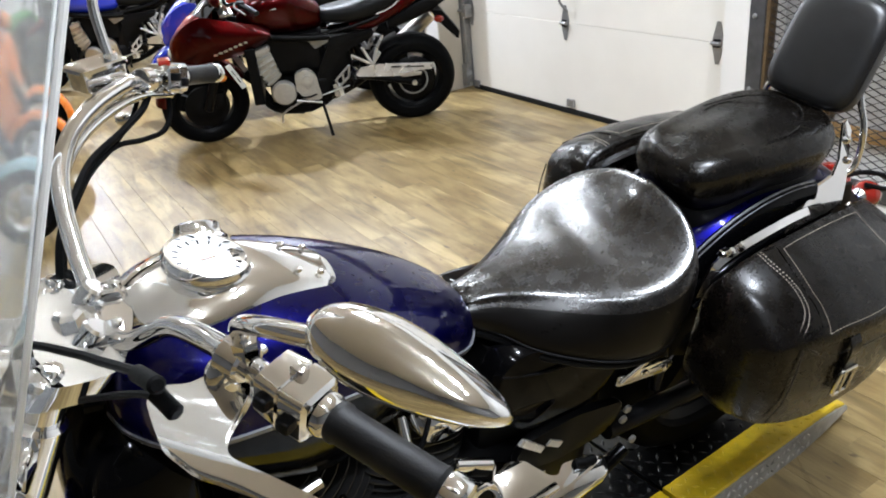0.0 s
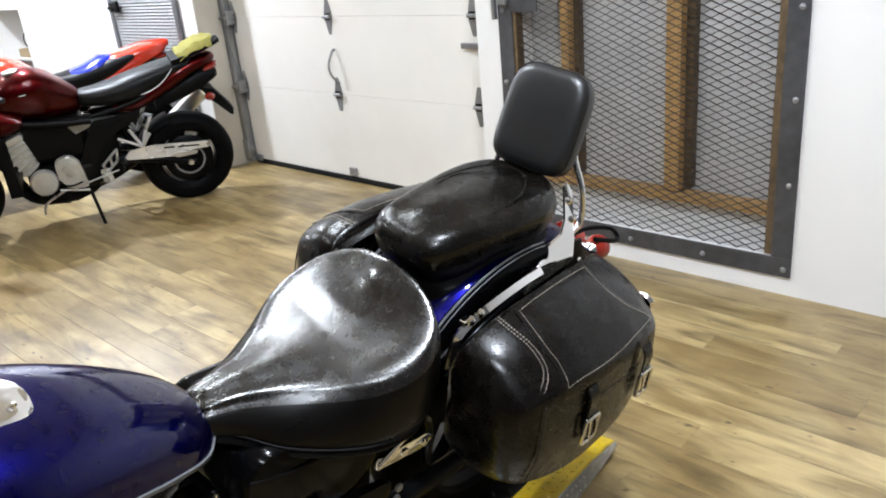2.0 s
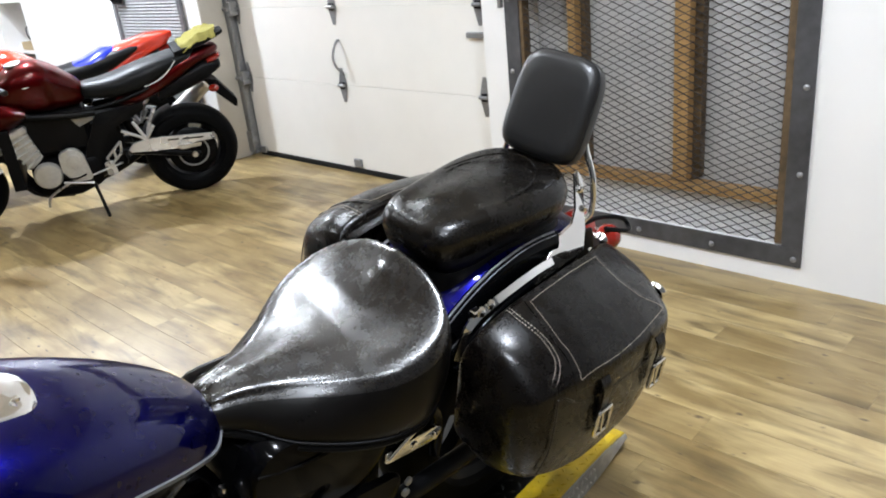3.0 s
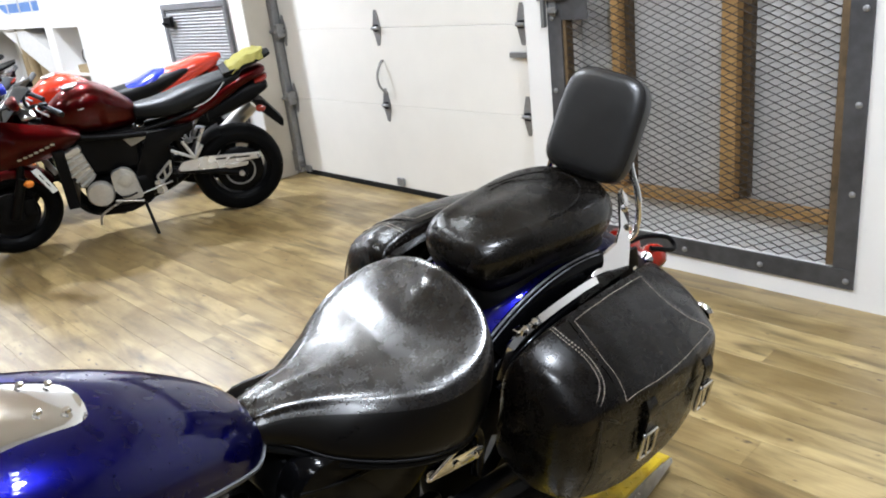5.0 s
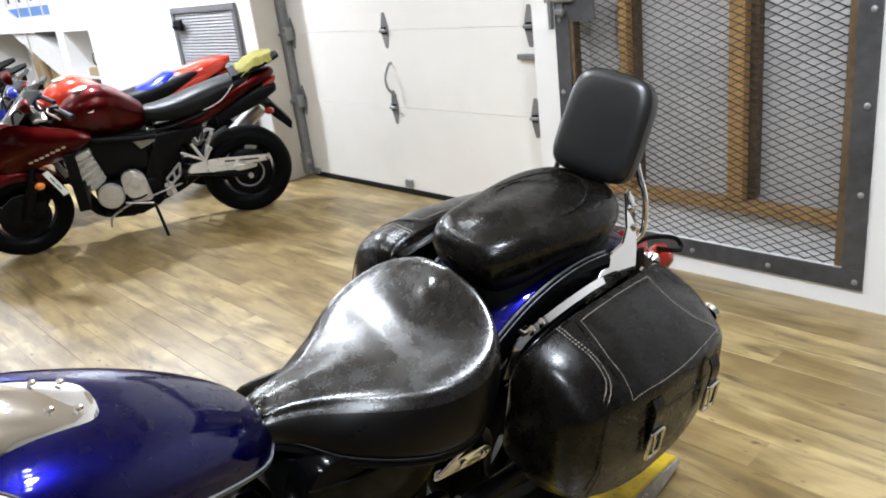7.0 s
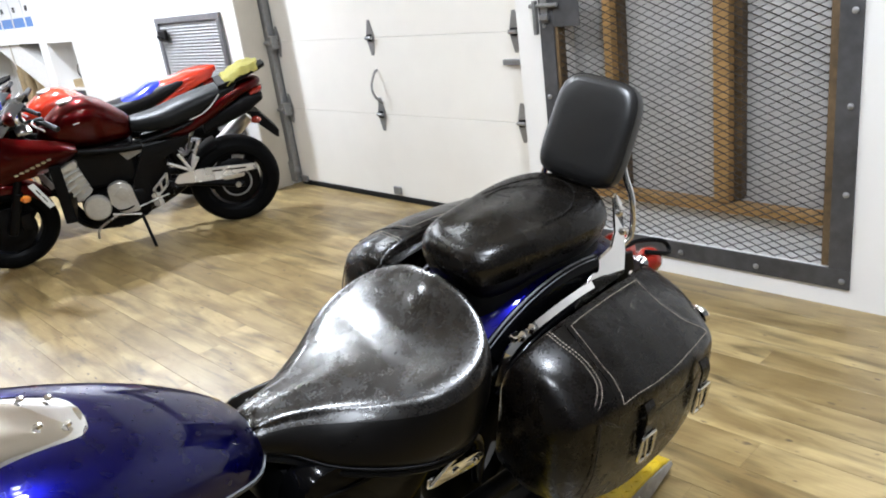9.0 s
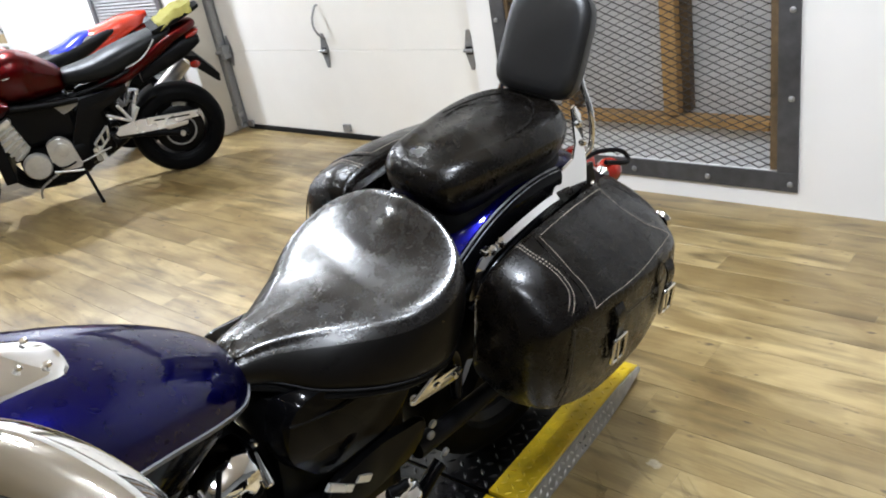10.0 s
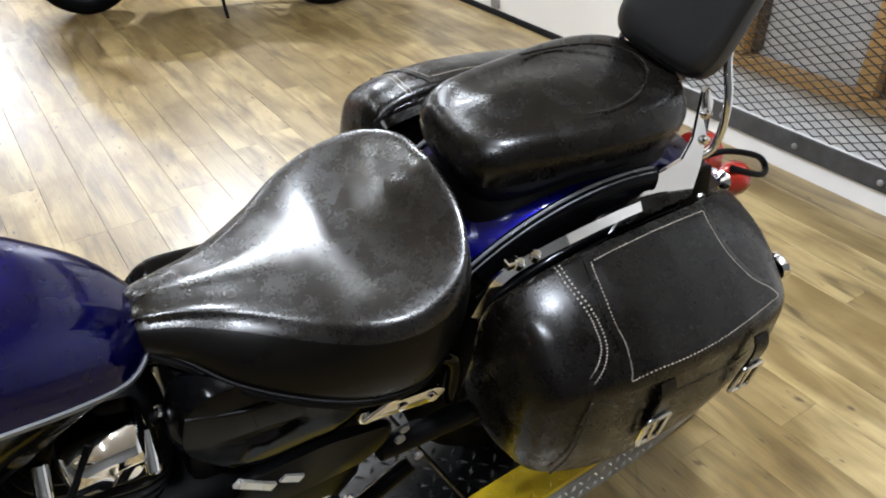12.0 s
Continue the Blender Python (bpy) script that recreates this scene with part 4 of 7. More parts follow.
def saddlebag(s):
    BAG = [(f - (0.022 if s < 0 else 0), i, o - (0.016 if s < 0 else 0), ti + (0.026 if s < 0 else 0), to + (0.045 if s < 0 else 0), b) for f, i, o, ti, to, b in BAGS]

    def at(f):
        return [float(np.interp(-f, [-r[0] for r in BAG], [r[j] for r in BAG])) for j in range(1, 6)]

    def section(f, i, o, ti, to, b, grow=0.0):
        mid = (i + o) / 2
        pts = [(i, b + 0.02), (mid, b), (o - 0.012, b + 0.03), (o + 0.004, (b + to) / 2), (o - 0.004, to), (o - 0.075, (ti + 2 * to) / 3 + 0.030), (mid - 0.02, (2 * ti + to) / 3 + 0.022), (i + 0.012, ti + 0.010), (i, ti - 0.02)]
        c = Vector((mid, (b + to) / 2))
        return [p + (p - c).normalized() * grow for p in rounded(pts, 0.022)]

    rows = spline(BAG, 40)
    bag = part("saddlebag", loft([[Vector((r[0], s * p.x, p.y)) for p in section(*r, grow=0.003)] for r in rows]), M_BAG, cruiser, "black leather saddlebag with pale stitching and two chrome buckles")

    # The lid's edge: a raised seam round the front and along the outside
    def holds(f, y, z):
        pts, inside = section(f, *at(f), grow=0.003), False
        for a, b in zip(pts, pts[1:] + pts[:1]):
            if (a.y > z) != (b.y > z) and y < a.x + (b.x - a.x) * (z - a.y) / (b.y - a.y):
                inside = not inside
        return inside

    def front_at(y, z):
        return next((f for f in np.linspace(BAG[0][0], -0.1, 120) if holds(f, y, z)), -0.02)

    def outer_at(f, z):
        return next((y for y in np.linspace(0.44, 0.25, 120) if holds(f, y, z)), 0.38)

    edge = [(front_at(y, z), s * y, z) for y, z in ((0.24, 0.800), (0.289, 0.792), (0.336, 0.774), (0.365, 0.757))]
    edge += [(f, s * outer_at(f, z), z) for f, z in ((0.0, 0.741), (-0.03, 0.722), (-0.059, 0.702), (-0.11, 0.690), (-0.175, 0.681), (-0.25, 0.675), (-0.31, 0.672), (-0.375, 0.680), (-0.44, 0.695))]
    part("lid_edge", tube(edge, 0.0030, 70, 8), M_BAG, bag, "rolled lid edge")

    def lid_profile(f):
        pts = [p for p in section(f, *at(f), grow=0.003)]
        top = sorted((p.x, p.y) for p in pts if p.y > at(f)[3] - 0.03)
        return [p[0] for p in top], [p[1] for p in top]

    def lid_z(f, y):
        xs, zs = lid_profile(f)
        return float(np.interp(y, xs, zs))

    # Lid panel between its four corners, laid on the lid
    front = spline([(-0.077, 0.222), (-0.064, 0.270), (-0.056, 0.325), (-0.060, 0.355), (-0.054, 0.382), (-0.050, 0.397)], 14)
    back = spline([(-0.354, 0.200), (-0.341, 0.250), (-0.341, 0.293), (-0.370, 0.331), (-0.425, 0.352), (-0.438, 0.367)], 14)

    def corner(k, v):
        return Vector(front[k]).lerp(Vector(back[k]), v) + Vector((0, 0.023 * (k / 13) ** 3 * math.sin(math.pi * v)))

    rings = []
    for v in np.linspace(0, 1, 26):
        row = [corner(k, v) for k in range(14)]
        up = [Vector((p.x, s * p.y, lid_z(p.x, p.y) + 0.0035)) for p in row]
        rings.append(up + [w - Vector((0, 0, 0.006)) for w in reversed(up)])
    flap = part("lid_panel", loft(rings), M_BAG, bag)
    seam = [rings[1][k] for k in range(1, 13)] + [r[12] for r in rings[2:-2:2]] + [rings[-2][k] for k in range(12, 0, -1)] + [r[1] for r in rings[-3:1:-2]]
    bm, pts = bmesh.new(), [Vector(p) for p in spline([v + Vector((0, s * 0.0004, 0.0008)) for v in seam + seam[:1]], 360)]
    for k in range(0, 358, 2):
        rod(pts[k], pts[k + 1] * 0.9 + pts[k] * 0.1, 0.0010, 5, bm)
    part("stitching", bm, M_THREAD, flap, "pale stitching")
    # Front gusset seam: a double row curving down the front corner
    for G in (((-0.037, 0.222), (-0.037, 0.260), (-0.043, 0.300), (-0.045, 0.326), (-0.042, 0.350), (-0.027, 0.367), (-0.008, 0.375), (0.005, 0.377)), ((-0.029, 0.222), (-0.029, 0.260), (-0.035, 0.300), (-0.036, 0.324), (-0.034, 0.345), (-0.022, 0.359), (-0.005, 0.367), (0.008, 0.369))):
        gp = [Vector((f, s * y, lid_z(f, y) + 0.0018)) for f, y in spline(G, 80)]
        bm = bmesh.new()
        for k in range(0, 78, 2):
            rod(gp[k], gp[k + 1] * 0.85 + gp[k] * 0.15, 0.0013, 5, bm)
        part("stitching", bm, M_THREAD, bag, "pale double stitching")
    # Seams of the body: down the front corner and round the front edge
    for G in (((0.0, 0.392, 0.735), (0.006, 0.398, 0.68), (0.012, 0.398, 0.61), (0.02, 0.385, 0.545)), ((0.066, 0.215, 0.745), (0.073, 0.225, 0.69), (0.076, 0.235, 0.63), (0.072, 0.24, 0.575))):
        part("body_seam", tube([(f, s * (y - 0.002), z) for f, y, z in G], 0.0018, 24, 6), M_SEAM, bag)
    # Straps and buckles
    for f, z in ((-0.136, 0.618), (-0.342, 0.628)):
        o = 0.407
        strap = part("strap", ribbon([(f, s * (o - 0.002), 0.725), (f, s * (o + 0.010), 0.70), (f, s * (o + 0.009), 0.65), (f, s * (o + 0.008), z - 0.005)], 0.030, 0.004, (1, 0, 0), 16), M_BAG, bag)
        bk = rounded([(-0.023, -0.032), (0.023, -0.032), (0.023, 0.032), (-0.023, 0.032)], 0.008, 4)
        ring = [(f + p.x, s * (o + 0.013 + 0.05 * max(0, p.y)), z + p.y) for p in bk]
        part("buckle", tube(ring + ring[:1], 0.0046, len(ring) + 1, 8, None, False), M_BUCKLE, strap, "worn chrome buckle")
        part("prong", rod((f, s * (o + 0.015), z - 0.034), (f, s * (o + 0.012), z + 0.03), 0.0025, 6), M_BUCKLE, strap)
    bm = turned([(0.022, 0), (0.026, 0.006), (0.026, 0.012), (0.020, 0.016), (0.012, 0.012), (0.004, 0.012)], Matrix.Translation((-0.505, s * 0.300, 0.705)) @ Matrix.Rotation(radians(-75), 4, "Y"), 24)
    part("concho", bm, M_CHROME, bag, "round chrome stud")
    return bag


saddlebag(1)
saddlebag(-1)

# Side cover, frame and engine
for s in (1, -1):
    sc = part("side_cover", loft([[Vector((f, s * l, z)) for f, z in rounded([(0.50, 0.74), (0.53, 0.62), (0.44, 0.50), (0.25, 0.49), (0.17, 0.60), (0.20, 0.72)], 0.05)] for l in (0.09,)] + [[Vector((0.35 + (f - 0.35) * g, s * l, 0.61 + (z - 0.61) * g)) for f, z in rounded([(0.50, 0.74), (0.53, 0.62), (0.44, 0.50), (0.25, 0.49), (0.17, 0.60), (0.20, 0.72)], 0.05)] for l, g in ((0.125, 1.0), (0.142, 0.93), (0.148, 0.75))]), M_BLACK, cruiser, "gloss black side cover")
    part("cover_trim", tube([(0.50, s * 0.142, 0.695), (0.40, s * 0.152, 0.672), (0.30, s * 0.15, 0.665), (0.22, s * 0.142, 0.675)], 0.003, 20, 6), M_SATIN, sc)
    part("down_tube", tube([(1.12, s * 0.05, 0.82), (1.02, s * 0.12, 0.5), (0.92, s * 0.14, 0.22), (0.70, s * 0.14, 0.16), (0.3, s * 0.14, 0.16), (0.1, s * 0.13, 0.25)], 0.018, 36), M_BLACK, cruiser, "black frame tube")
part("backbone", tube([(1.16, 0, 0.86), (0.9, 0, 0.80), (0.5, 0, 0.70), (0.2, 0, 0.62)], 0.035, 20), M_BLACK, cruiser)
part("neck_shroud", loft([oval(f, a, t, z, 3, 28, 0.6) for f, a, t, z in ((1.02, 0.08, 0.78, 0.46), (1.05, 0.125, 0.83, 0.42), (1.11, 0.145, 0.852, 0.40), (1.16, 0.14, 0.84, 0.40), (1.20, 0.11, 0.80, 0.42), (1.22, 0.05, 0.74, 0.5))]), M_BLACK, cruiser, "gloss black shroud behind the fork")
part("battery_box", box(0.16, 0.50, -0.085, 0.085, 0.36, 0.72, 0.02), M_SATIN, cruiser)
part("crankcase", loft([oval(f, a, t, b, 3.2, 28) for f, a, t, b in ((0.20, 0.10, 0.36, 0.20), (0.28, 0.135, 0.42, 0.17), (0.5, 0.145, 0.44, 0.155), (0.72, 0.145, 0.42, 0.155), (0.86, 0.12, 0.38, 0.18), (0.90, 0.08, 0.33, 0.22))]), M_SATIN, cruiser, "black V-twin crankcase")
part("alternator_cover", turned([(0.125, 0), (0.12, 0.03), (0.09, 0.045), (0.05, 0.05), (0.01, 0.051)], Matrix.Translation((0.70, 0.14, 0.29)) @ Matrix.Rotation(radians(-90), 4, "X"), 40), M_SATIN, cruiser, "round black engine cover")
part("clutch_cover", turned([(0.125, 0), (0.12, 0.03), (0.09, 0.045), (0.05, 0.05), (0.01, 0.051)], Matrix.Translation((0.62, -0.14, 0.29)) @ Matrix.Rotation(radians(90), 4, "X"), 40), M_CHROME, cruiser, "round chrome engine cover")


def cylinder(base, tip, name):
    m = along(base, tip)
    h = (Vector(tip) - Vector(base)).length
    cyl = part(name, turned([(0.05, 0), (0.05, h)], m, 24), M_SATIN, cruiser, "black finned engine cylinder")
    for k in range(9):
        z = h * (0.12 + 0.085 * k)
        r = 0.090 + 0.012 * math.sin(k / 8 * math.pi)
        bm = loft([[m @ Vector((r * math.copysign(abs(math.cos(t)) ** 0.7, math.cos(t)) * g, r * 1.25 * math.copysign(abs(math.sin(t)) ** 0.7, math.sin(t)) * g, z + dz)) for t in np.linspace(0, 2 * math.pi, 28, endpoint=False)] for dz, g in ((0, 0.94), (0.001, 1.0), (0.004, 1.0), (0.005, 0.94))])
        part("fin", bm, M_FIN, cyl)
    bm = loft([[m @ Vector((0.078 * g * math.copysign(abs(math.cos(t)) ** 0.6, math.cos(t)), 0.098 * g * math.copysign(abs(math.sin(t)) ** 0.6, math.sin(t)), z)) for t in np.linspace(0, 2 * math.pi, 28, endpoint=False)] for z, g in ((h * 0.9, 0.95), (h * 0.92, 1.0), (h * 1.05, 1.0), (h * 1.10, 0.93), (h * 1.12, 0.75))])
    head = part("head_cover", bm, M_SATIN, cyl, "black head cover")
    for sx in (-1, 1):
        for sy in (-1, 1):
            part("bolt", turned([(0.008, 0), (0.008, 0.01), (0.003, 0.012)], m @ Matrix.Translation((0.05 * sx, 0.075 * sy, h * 1.105)), 10), M_CHROME, head)


cylinder((0.675, 0, 0.36), (0.600, 0, 0.60), "rear_cylinder")
cylinder((0.765, 0, 0.36), (0.945, 0, 0.59), "front_cylinder")
RK = rounded([(0.674, 0.620), (0.656, 0.652), (0.600, 0.664), (0.548, 0.654), (0.540, 0.622), (0.560, 0.592), (0.652, 0.588)], 0.012)
rk = part("rocker_cover", loft([[Vector((0.606 + (p.x - 0.606) * g, l, 0.624 + (p.y - 0.624) * g - d)) for p in RK] for l, g, d in ((0.04, 1.0, 0.0), (0.082, 1.0, 0.0), (0.094, 0.97, 0.001), (0.122, 0.80, 0.012), (0.128, 0.70, 0.015))]), M_CHROME, cruiser, "chrome rocker cover end")
for f, z in ((0.545, 0.622), (0.683, 0.632)):
    part("cover_lug", rod((f, 0.085, z + 0.012), (f + 0.008, 0.135, z - 0.035), 0.0125, 14, bevel=0.004), M_CHROME, rk)
part("intake_cover", loft([oval(f, a, t, b, 2.4, 24, 0.5, -0.13) for f, a, t, b in ((0.56, 0.02, 0.60, 0.50), (0.60, 0.06, 0.63, 0.47), (0.70, 0.075, 0.64, 0.46), (0.80, 0.06, 0.63, 0.47), (0.84, 0.02, 0.60, 0.50))]), M_CHROME, cruiser, "chrome air cleaner")
for dx in (0.0, 0.03):
    part("pushrod_tube", tube([(0.940 + dx, 0.128, 0.455), (0.815 + dx, 0.132, 0.552)], 0.009, 2, 12), M_CHROME, cruiser, "chrome pushrod tube")
cb = part("cast_bracket", tube([(0.968, 0.128, 0.655), (0.935, 0.132, 0.640), (0.90, 0.132, 0.615), (0.855, 0.128, 0.618)], 0.011, 16, 8), M_BRUSH, cruiser, "rough cast bracket beside the front cylinder")
for f, z in ((0.955, 0.645), (0.915, 0.622), (0.872, 0.612)):
    part("bracket_arm", rod((f, 0.128, z), (f + 0.022, 0.118, z - 0.05), 0.007, 8, bevel=0.002), M_BRUSH, cb)
part("spark_lead", tube([(0.62, 0.10, 0.66), (0.67, 0.14, 0.60), (0.72, 0.13, 0.55)], 0.005, 16), M_RUBBER, cruiser)
part("exhaust_pipe", tube([(0.88, -0.10, 0.5), (0.95, -0.15, 0.40), (0.85, -0.18, 0.27), (0.5, -0.19, 0.24), (0.1, -0.20, 0.25)], 0.024, 30, 14), M_CHROME, cruiser, "chrome exhaust pipe")
part("muffler", rod((0.1, -0.20, 0.25), (-0.62, -0.21, 0.29), 0.045, 24, bevel=0.01), M_CHROME, cruiser, "chrome muffler")

# Floorboard, shifter and controls on the left, board on the right
for s in (1, -1):
    def on_board(f, l, h):
        return Vector((f, s * l, 0.434 - 0.40 * (l - 0.22) + h))

    out = rounded([(0.566, 0.253), (0.474, 0.264), (0.381, 0.265), (0.293, 0.256), (0.281, 0.243), (0.275, 0.225), (0.286, 0.216), (0.299, 0.231), (0.310, 0.228), (0.304, 0.209), (0.370, 0.202), (0.391, 0.218), (0.410, 0.210), (0.428, 0.185), (0.441, 0.166), (0.501, 0.143), (0.530, 0.18), (0.560, 0.235)], 0.008, 4)
    cf, cl = 0.42, 0.22
    rings = [[on_board(cf + (p.x - cf) * g, cl + (p.y - cl) * g, h) for p in out] for h, g in ((-0.026, 0.93), (-0.020, 0.98), (-0.006, 1.0), (-0.001, 0.985), (0.0, 0.96))]
    bm = bmesh.new()
    rows = [[bm.verts.new(v) for v in r] for r in rings]
    for r0, r1 in zip(rows, rows[1:]):
        for k in range(len(out)):
            j = (k + 1) % len(out)
            bm.faces.new((r0[k], r0[j], r1[j], r1[k]))
    bm.faces.new(rows[0])
    bm.faces.new(list(reversed(rows[-1])))
    fb = part("floorboard", bm, M_CHROME, cruiser, "broad chrome floorboard")
    part("board_pad", tube([tuple(on_board(0.515, 0.240, -0.004)), tuple(on_board(0.465, 0.238, 0.001)), tuple(on_board(0.407, 0.232, -0.004))], 0.010, 14, 12), M_CHROME, fb)
    part("board_bracket", tube([(0.40, s * 0.10, 0.34), (0.42, s * 0.13, 0.36), (0.44, s * 0.16, 0.39)], 0.012, 12), M_SATIN, fb)
    part("board_rubber", tube([tuple(on_board(0.305, 0.225, 0.008)), tuple(on_board(0.325, 0.222, 0.008)), tuple(on_board(0.345, 0.215, 0.004))], 0.010, 10, 10), M_RUBBER, fb)
part("toe_peg", rod((0.630, 0.192, 0.588), (0.556, 0.205, 0.560), 0.013, 14, bevel=0.003), M_CHROME, cruiser, "chrome shifter peg")
part("toe_peg_rubber", rod((0.600, 0.198, 0.570), (0.566, 0.202, 0.552), 0.016, 14), M_RUBBER, cruiser)
part("shift_hook", tube([(0.605, 0.2, 0.462), (0.57, 0.205, 0.505), (0.535, 0.205, 0.465), (0.522, 0.202, 0.385), (0.492, 0.2, 0.352)], 0.010, 22), M_CHROME, cruiser, "bent chrome linkage")
sh = part("shift_lever", tube([(0.60, 0.20, 0.40), (0.66, 0.215, 0.42), (0.70, 0.225, 0.43)], 0.009, 14), M_CHROME, cruiser, "chrome heel-toe shifter")
part("shift_peg", rod((0.60, 0.19, 0.40), (0.60, 0.27, 0.40), 0.014, 14, bevel=0.003), M_CHROME, sh)
part("shift_arm", tube([(0.60, 0.20, 0.40), (0.52, 0.20, 0.38), (0.44, 0.195, 0.39)], 0.008, 14), M_CHROME, sh)
part("linkage_rod", tube([(0.66, 0.18, 0.41), (0.50, 0.17, 0.37), (0.38, 0.165, 0.38)], 0.006, 14), M_CHROME, cruiser)
part("left_cover", slab(rounded([(0.16, 0.47), (0.30, 0.50), (0.44, 0.49), (0.46, 0.42), (0.36, 0.38), (0.20, 0.39)], 0.03), 0.135, 0.155, 0.006), M_SATIN, cruiser, "satin black sprocket cover")
for (f0, z0), (f1, z1) in (((0.448, 0.503), (0.390, 0.450)), ((0.374, 0.460), (0.342, 0.438))):
    part("cover_bright_insert", ribbon([(f0, 0.156, z0), (f1, 0.158, z1)], 0.016, 0.006, (-0.66, 0, 0.75)), M_WHITEINS, cruiser, "bright insert on the cover")
part("toe_pedal", slab(rounded([(0.700, 0.440), (0.655, 0.508), (0.598, 0.455), (0.600, 0.397)], 0.012), 0.212, 0.222, 0.003), M_CHROME, cruiser, "chrome toe pedal plate")
part("pedal_bolt", turned([(0.012, 0), (0.011, 0.005), (0.003, 0.008)], Matrix.Translation((0.640, 0.222, 0.462)) @ Matrix.Rotation(radians(-90), 4, "X"), 12), M_STRIPE, cruiser)
for f, z, q in ((-0.094, 0.394, 0.012), (-0.15, 0.406, 0.014), (-0.10, 0.33, 0.01)):
    part("axle_fitting", box(f - 0.022, f + 0.018, 0.128, 0.142, z - q, z + q, 0.004), M_CHROME, cruiser, "small chrome fitting by the axle", False)
part("kickstand", tube([(0.42, 0.15, 0.20), (0.40, 0.24, 0.10), (0.38, 0.30, -0.055)], 0.012, 14), M_SATIN, cruiser, "black side stand")
pg = part("passenger_peg", rod((0.264, 0.211, 0.625), (0.195, 0.214, 0.668), 0.0065, 14, bevel=0.002), M_CHROME, cruiser, "folded chrome passenger peg")
part("peg_bracket", slab(rounded([(0.270, 0.612), (0.268, 0.640), (0.13, 0.624), (0.112, 0.606), (0.135, 0.590)], 0.01), 0.200, 0.208, 0.002), M_CHROME, pg)
part("bracket_stay", rod((0.20, 0.13, 0.60), (0.20, 0.202, 0.612), 0.011, 14), M_SATIN, pg)
for f, z in ((0.258, 0.626), (0.195, 0.616), (0.140, 0.606)):
    part("bolt", turned([(0.009, 0), (0.008, 0.005), (0.002, 0.007)], Matrix.Translation((f, 0.208, z)) @ Matrix.Rotation(radians(-90), 4, "X"), 12), M_CHROME, pg)
part("swingarm", tube([(0.18, 0.13, 0.36), (-0.05, 0.125, 0.34), (-0.27, 0.12, 0.325)], 0.024, 16), M_SATIN, cruiser)
part("swingarm", tube([(0.18, -0.13, 0.36), (-0.05, -0.125, 0.34), (-0.27, -0.12, 0.325)], 0.024, 16), M_SATIN, cruiser)
part("lower_rail", tube([(0.2, 0.13, 0.62), (0.05, 0.12, 0.55), (0.02, 0.11, 0.40)], 0.016, 16), M_BLACK, cruiser)
for f, z in ((0.137, 0.416), (0.143, 0.385), (0.094, 0.290)):
    part("frame_bolt", turned([(0.011, 0), (0.010, 0.006), (0.003, 0.009)], Matrix.Translation((f, 0.14, z)) @ Matrix.Rotation(radians(-90), 4, "X"), 12), M_GALV, cruiser)

# Fork, bars and controls
for s in (1, -1):
    top, low = (1.17, s * 0.105, 0.99), (1.455, s * 0.105, 0.40)
    fk = part("fork_leg", steered(rod(top, low, 0.026, 18)), M_CHROME, cruiser, "chrome fork leg")
    part("fork_slider", steered(rod((1.35, s * 0.105, 0.62), (1.47, s * 0.105, 0.30), 0.034, 18, bevel=0.006)), M_CHROME, fk)
    part("fork_cover", steered(rod((1.19, s * 0.105, 0.95), (1.30, s * 0.105, 0.72), 0.036, 20, bevel=0.006)), M_CHROME, fk)
part("top_clamp", steered(loft([[Vector((p.x - 0.03 * k, p.y, 0.98 + 0.03 * k)) for p in rounded([(1.09, -0.03), (1.11, -0.14), (1.20, -0.14), (1.22, 0), (1.20, 0.14), (1.11, 0.14), (1.09, 0.03)], 0.03)] for k in (0, 1)])), M_CHROME, cruiser, "chrome top clamp")
for s in (1, -1):
    part("riser", steered(rod((1.145, s * 0.05, 0.97), (1.10, s * 0.05, 1.025), 0.02, 16, bevel=0.004)), M_CHROME, cruiser)
BAR_L = [(1.105, 0.0, 0.998), (1.09, 0.05, 1.0), (1.058, 0.11, 1.032), (1.012, 0.18, 1.088), (0.975, 0.28, 1.125), (0.955, 0.36, 1.152), (0.915, 0.44, 1.158), (0.83, 0.56, 1.13)]
BAR_R = [(1.108, -0.05, 1.0), (1.12, -0.11, 1.045), (1.125, -0.20, 1.112), (1.105, -0.28, 1.152), (1.06, -0.35, 1.177), (0.99, -0.43, 1.184), (0.93, -0.485, 1.163), (0.845, -0.60, 1.123)]
bars = part("handlebar", steered(tube(list(reversed(BAR_R)) + BAR_L, 0.0135, 80, 16)), M_CHROME, cruiser, "wide chrome handlebar")
part("bar_hose", steered(tube([(x + 0.004, y + 0.012, z - 0.026) for x, y, z in BAR_R[:-1]], 0.0075, 40, 10)), M_CHROME, bars, "bright braided hose along the bar")


def on_bar(s, u):
    """A point along the straight end of the bar, u from 0 (inner) to 1 (tip)."""
    a, b = (Vector(p) for p in ((BAR_L if s > 0 else BAR_R)[-2:]))
    return a + (b - a) * u


def shaped(rows, m, r=0.008):
    """A block with rounded corners along z of m: rows of z, half width, half depth."""
    return loft([[m @ Vector((p.x, p.y, z)) for p in rounded([(-a, -b), (a, -b), (a, b), (-a, b)], min(r, a * 0.7))] for z, a, b in rows])


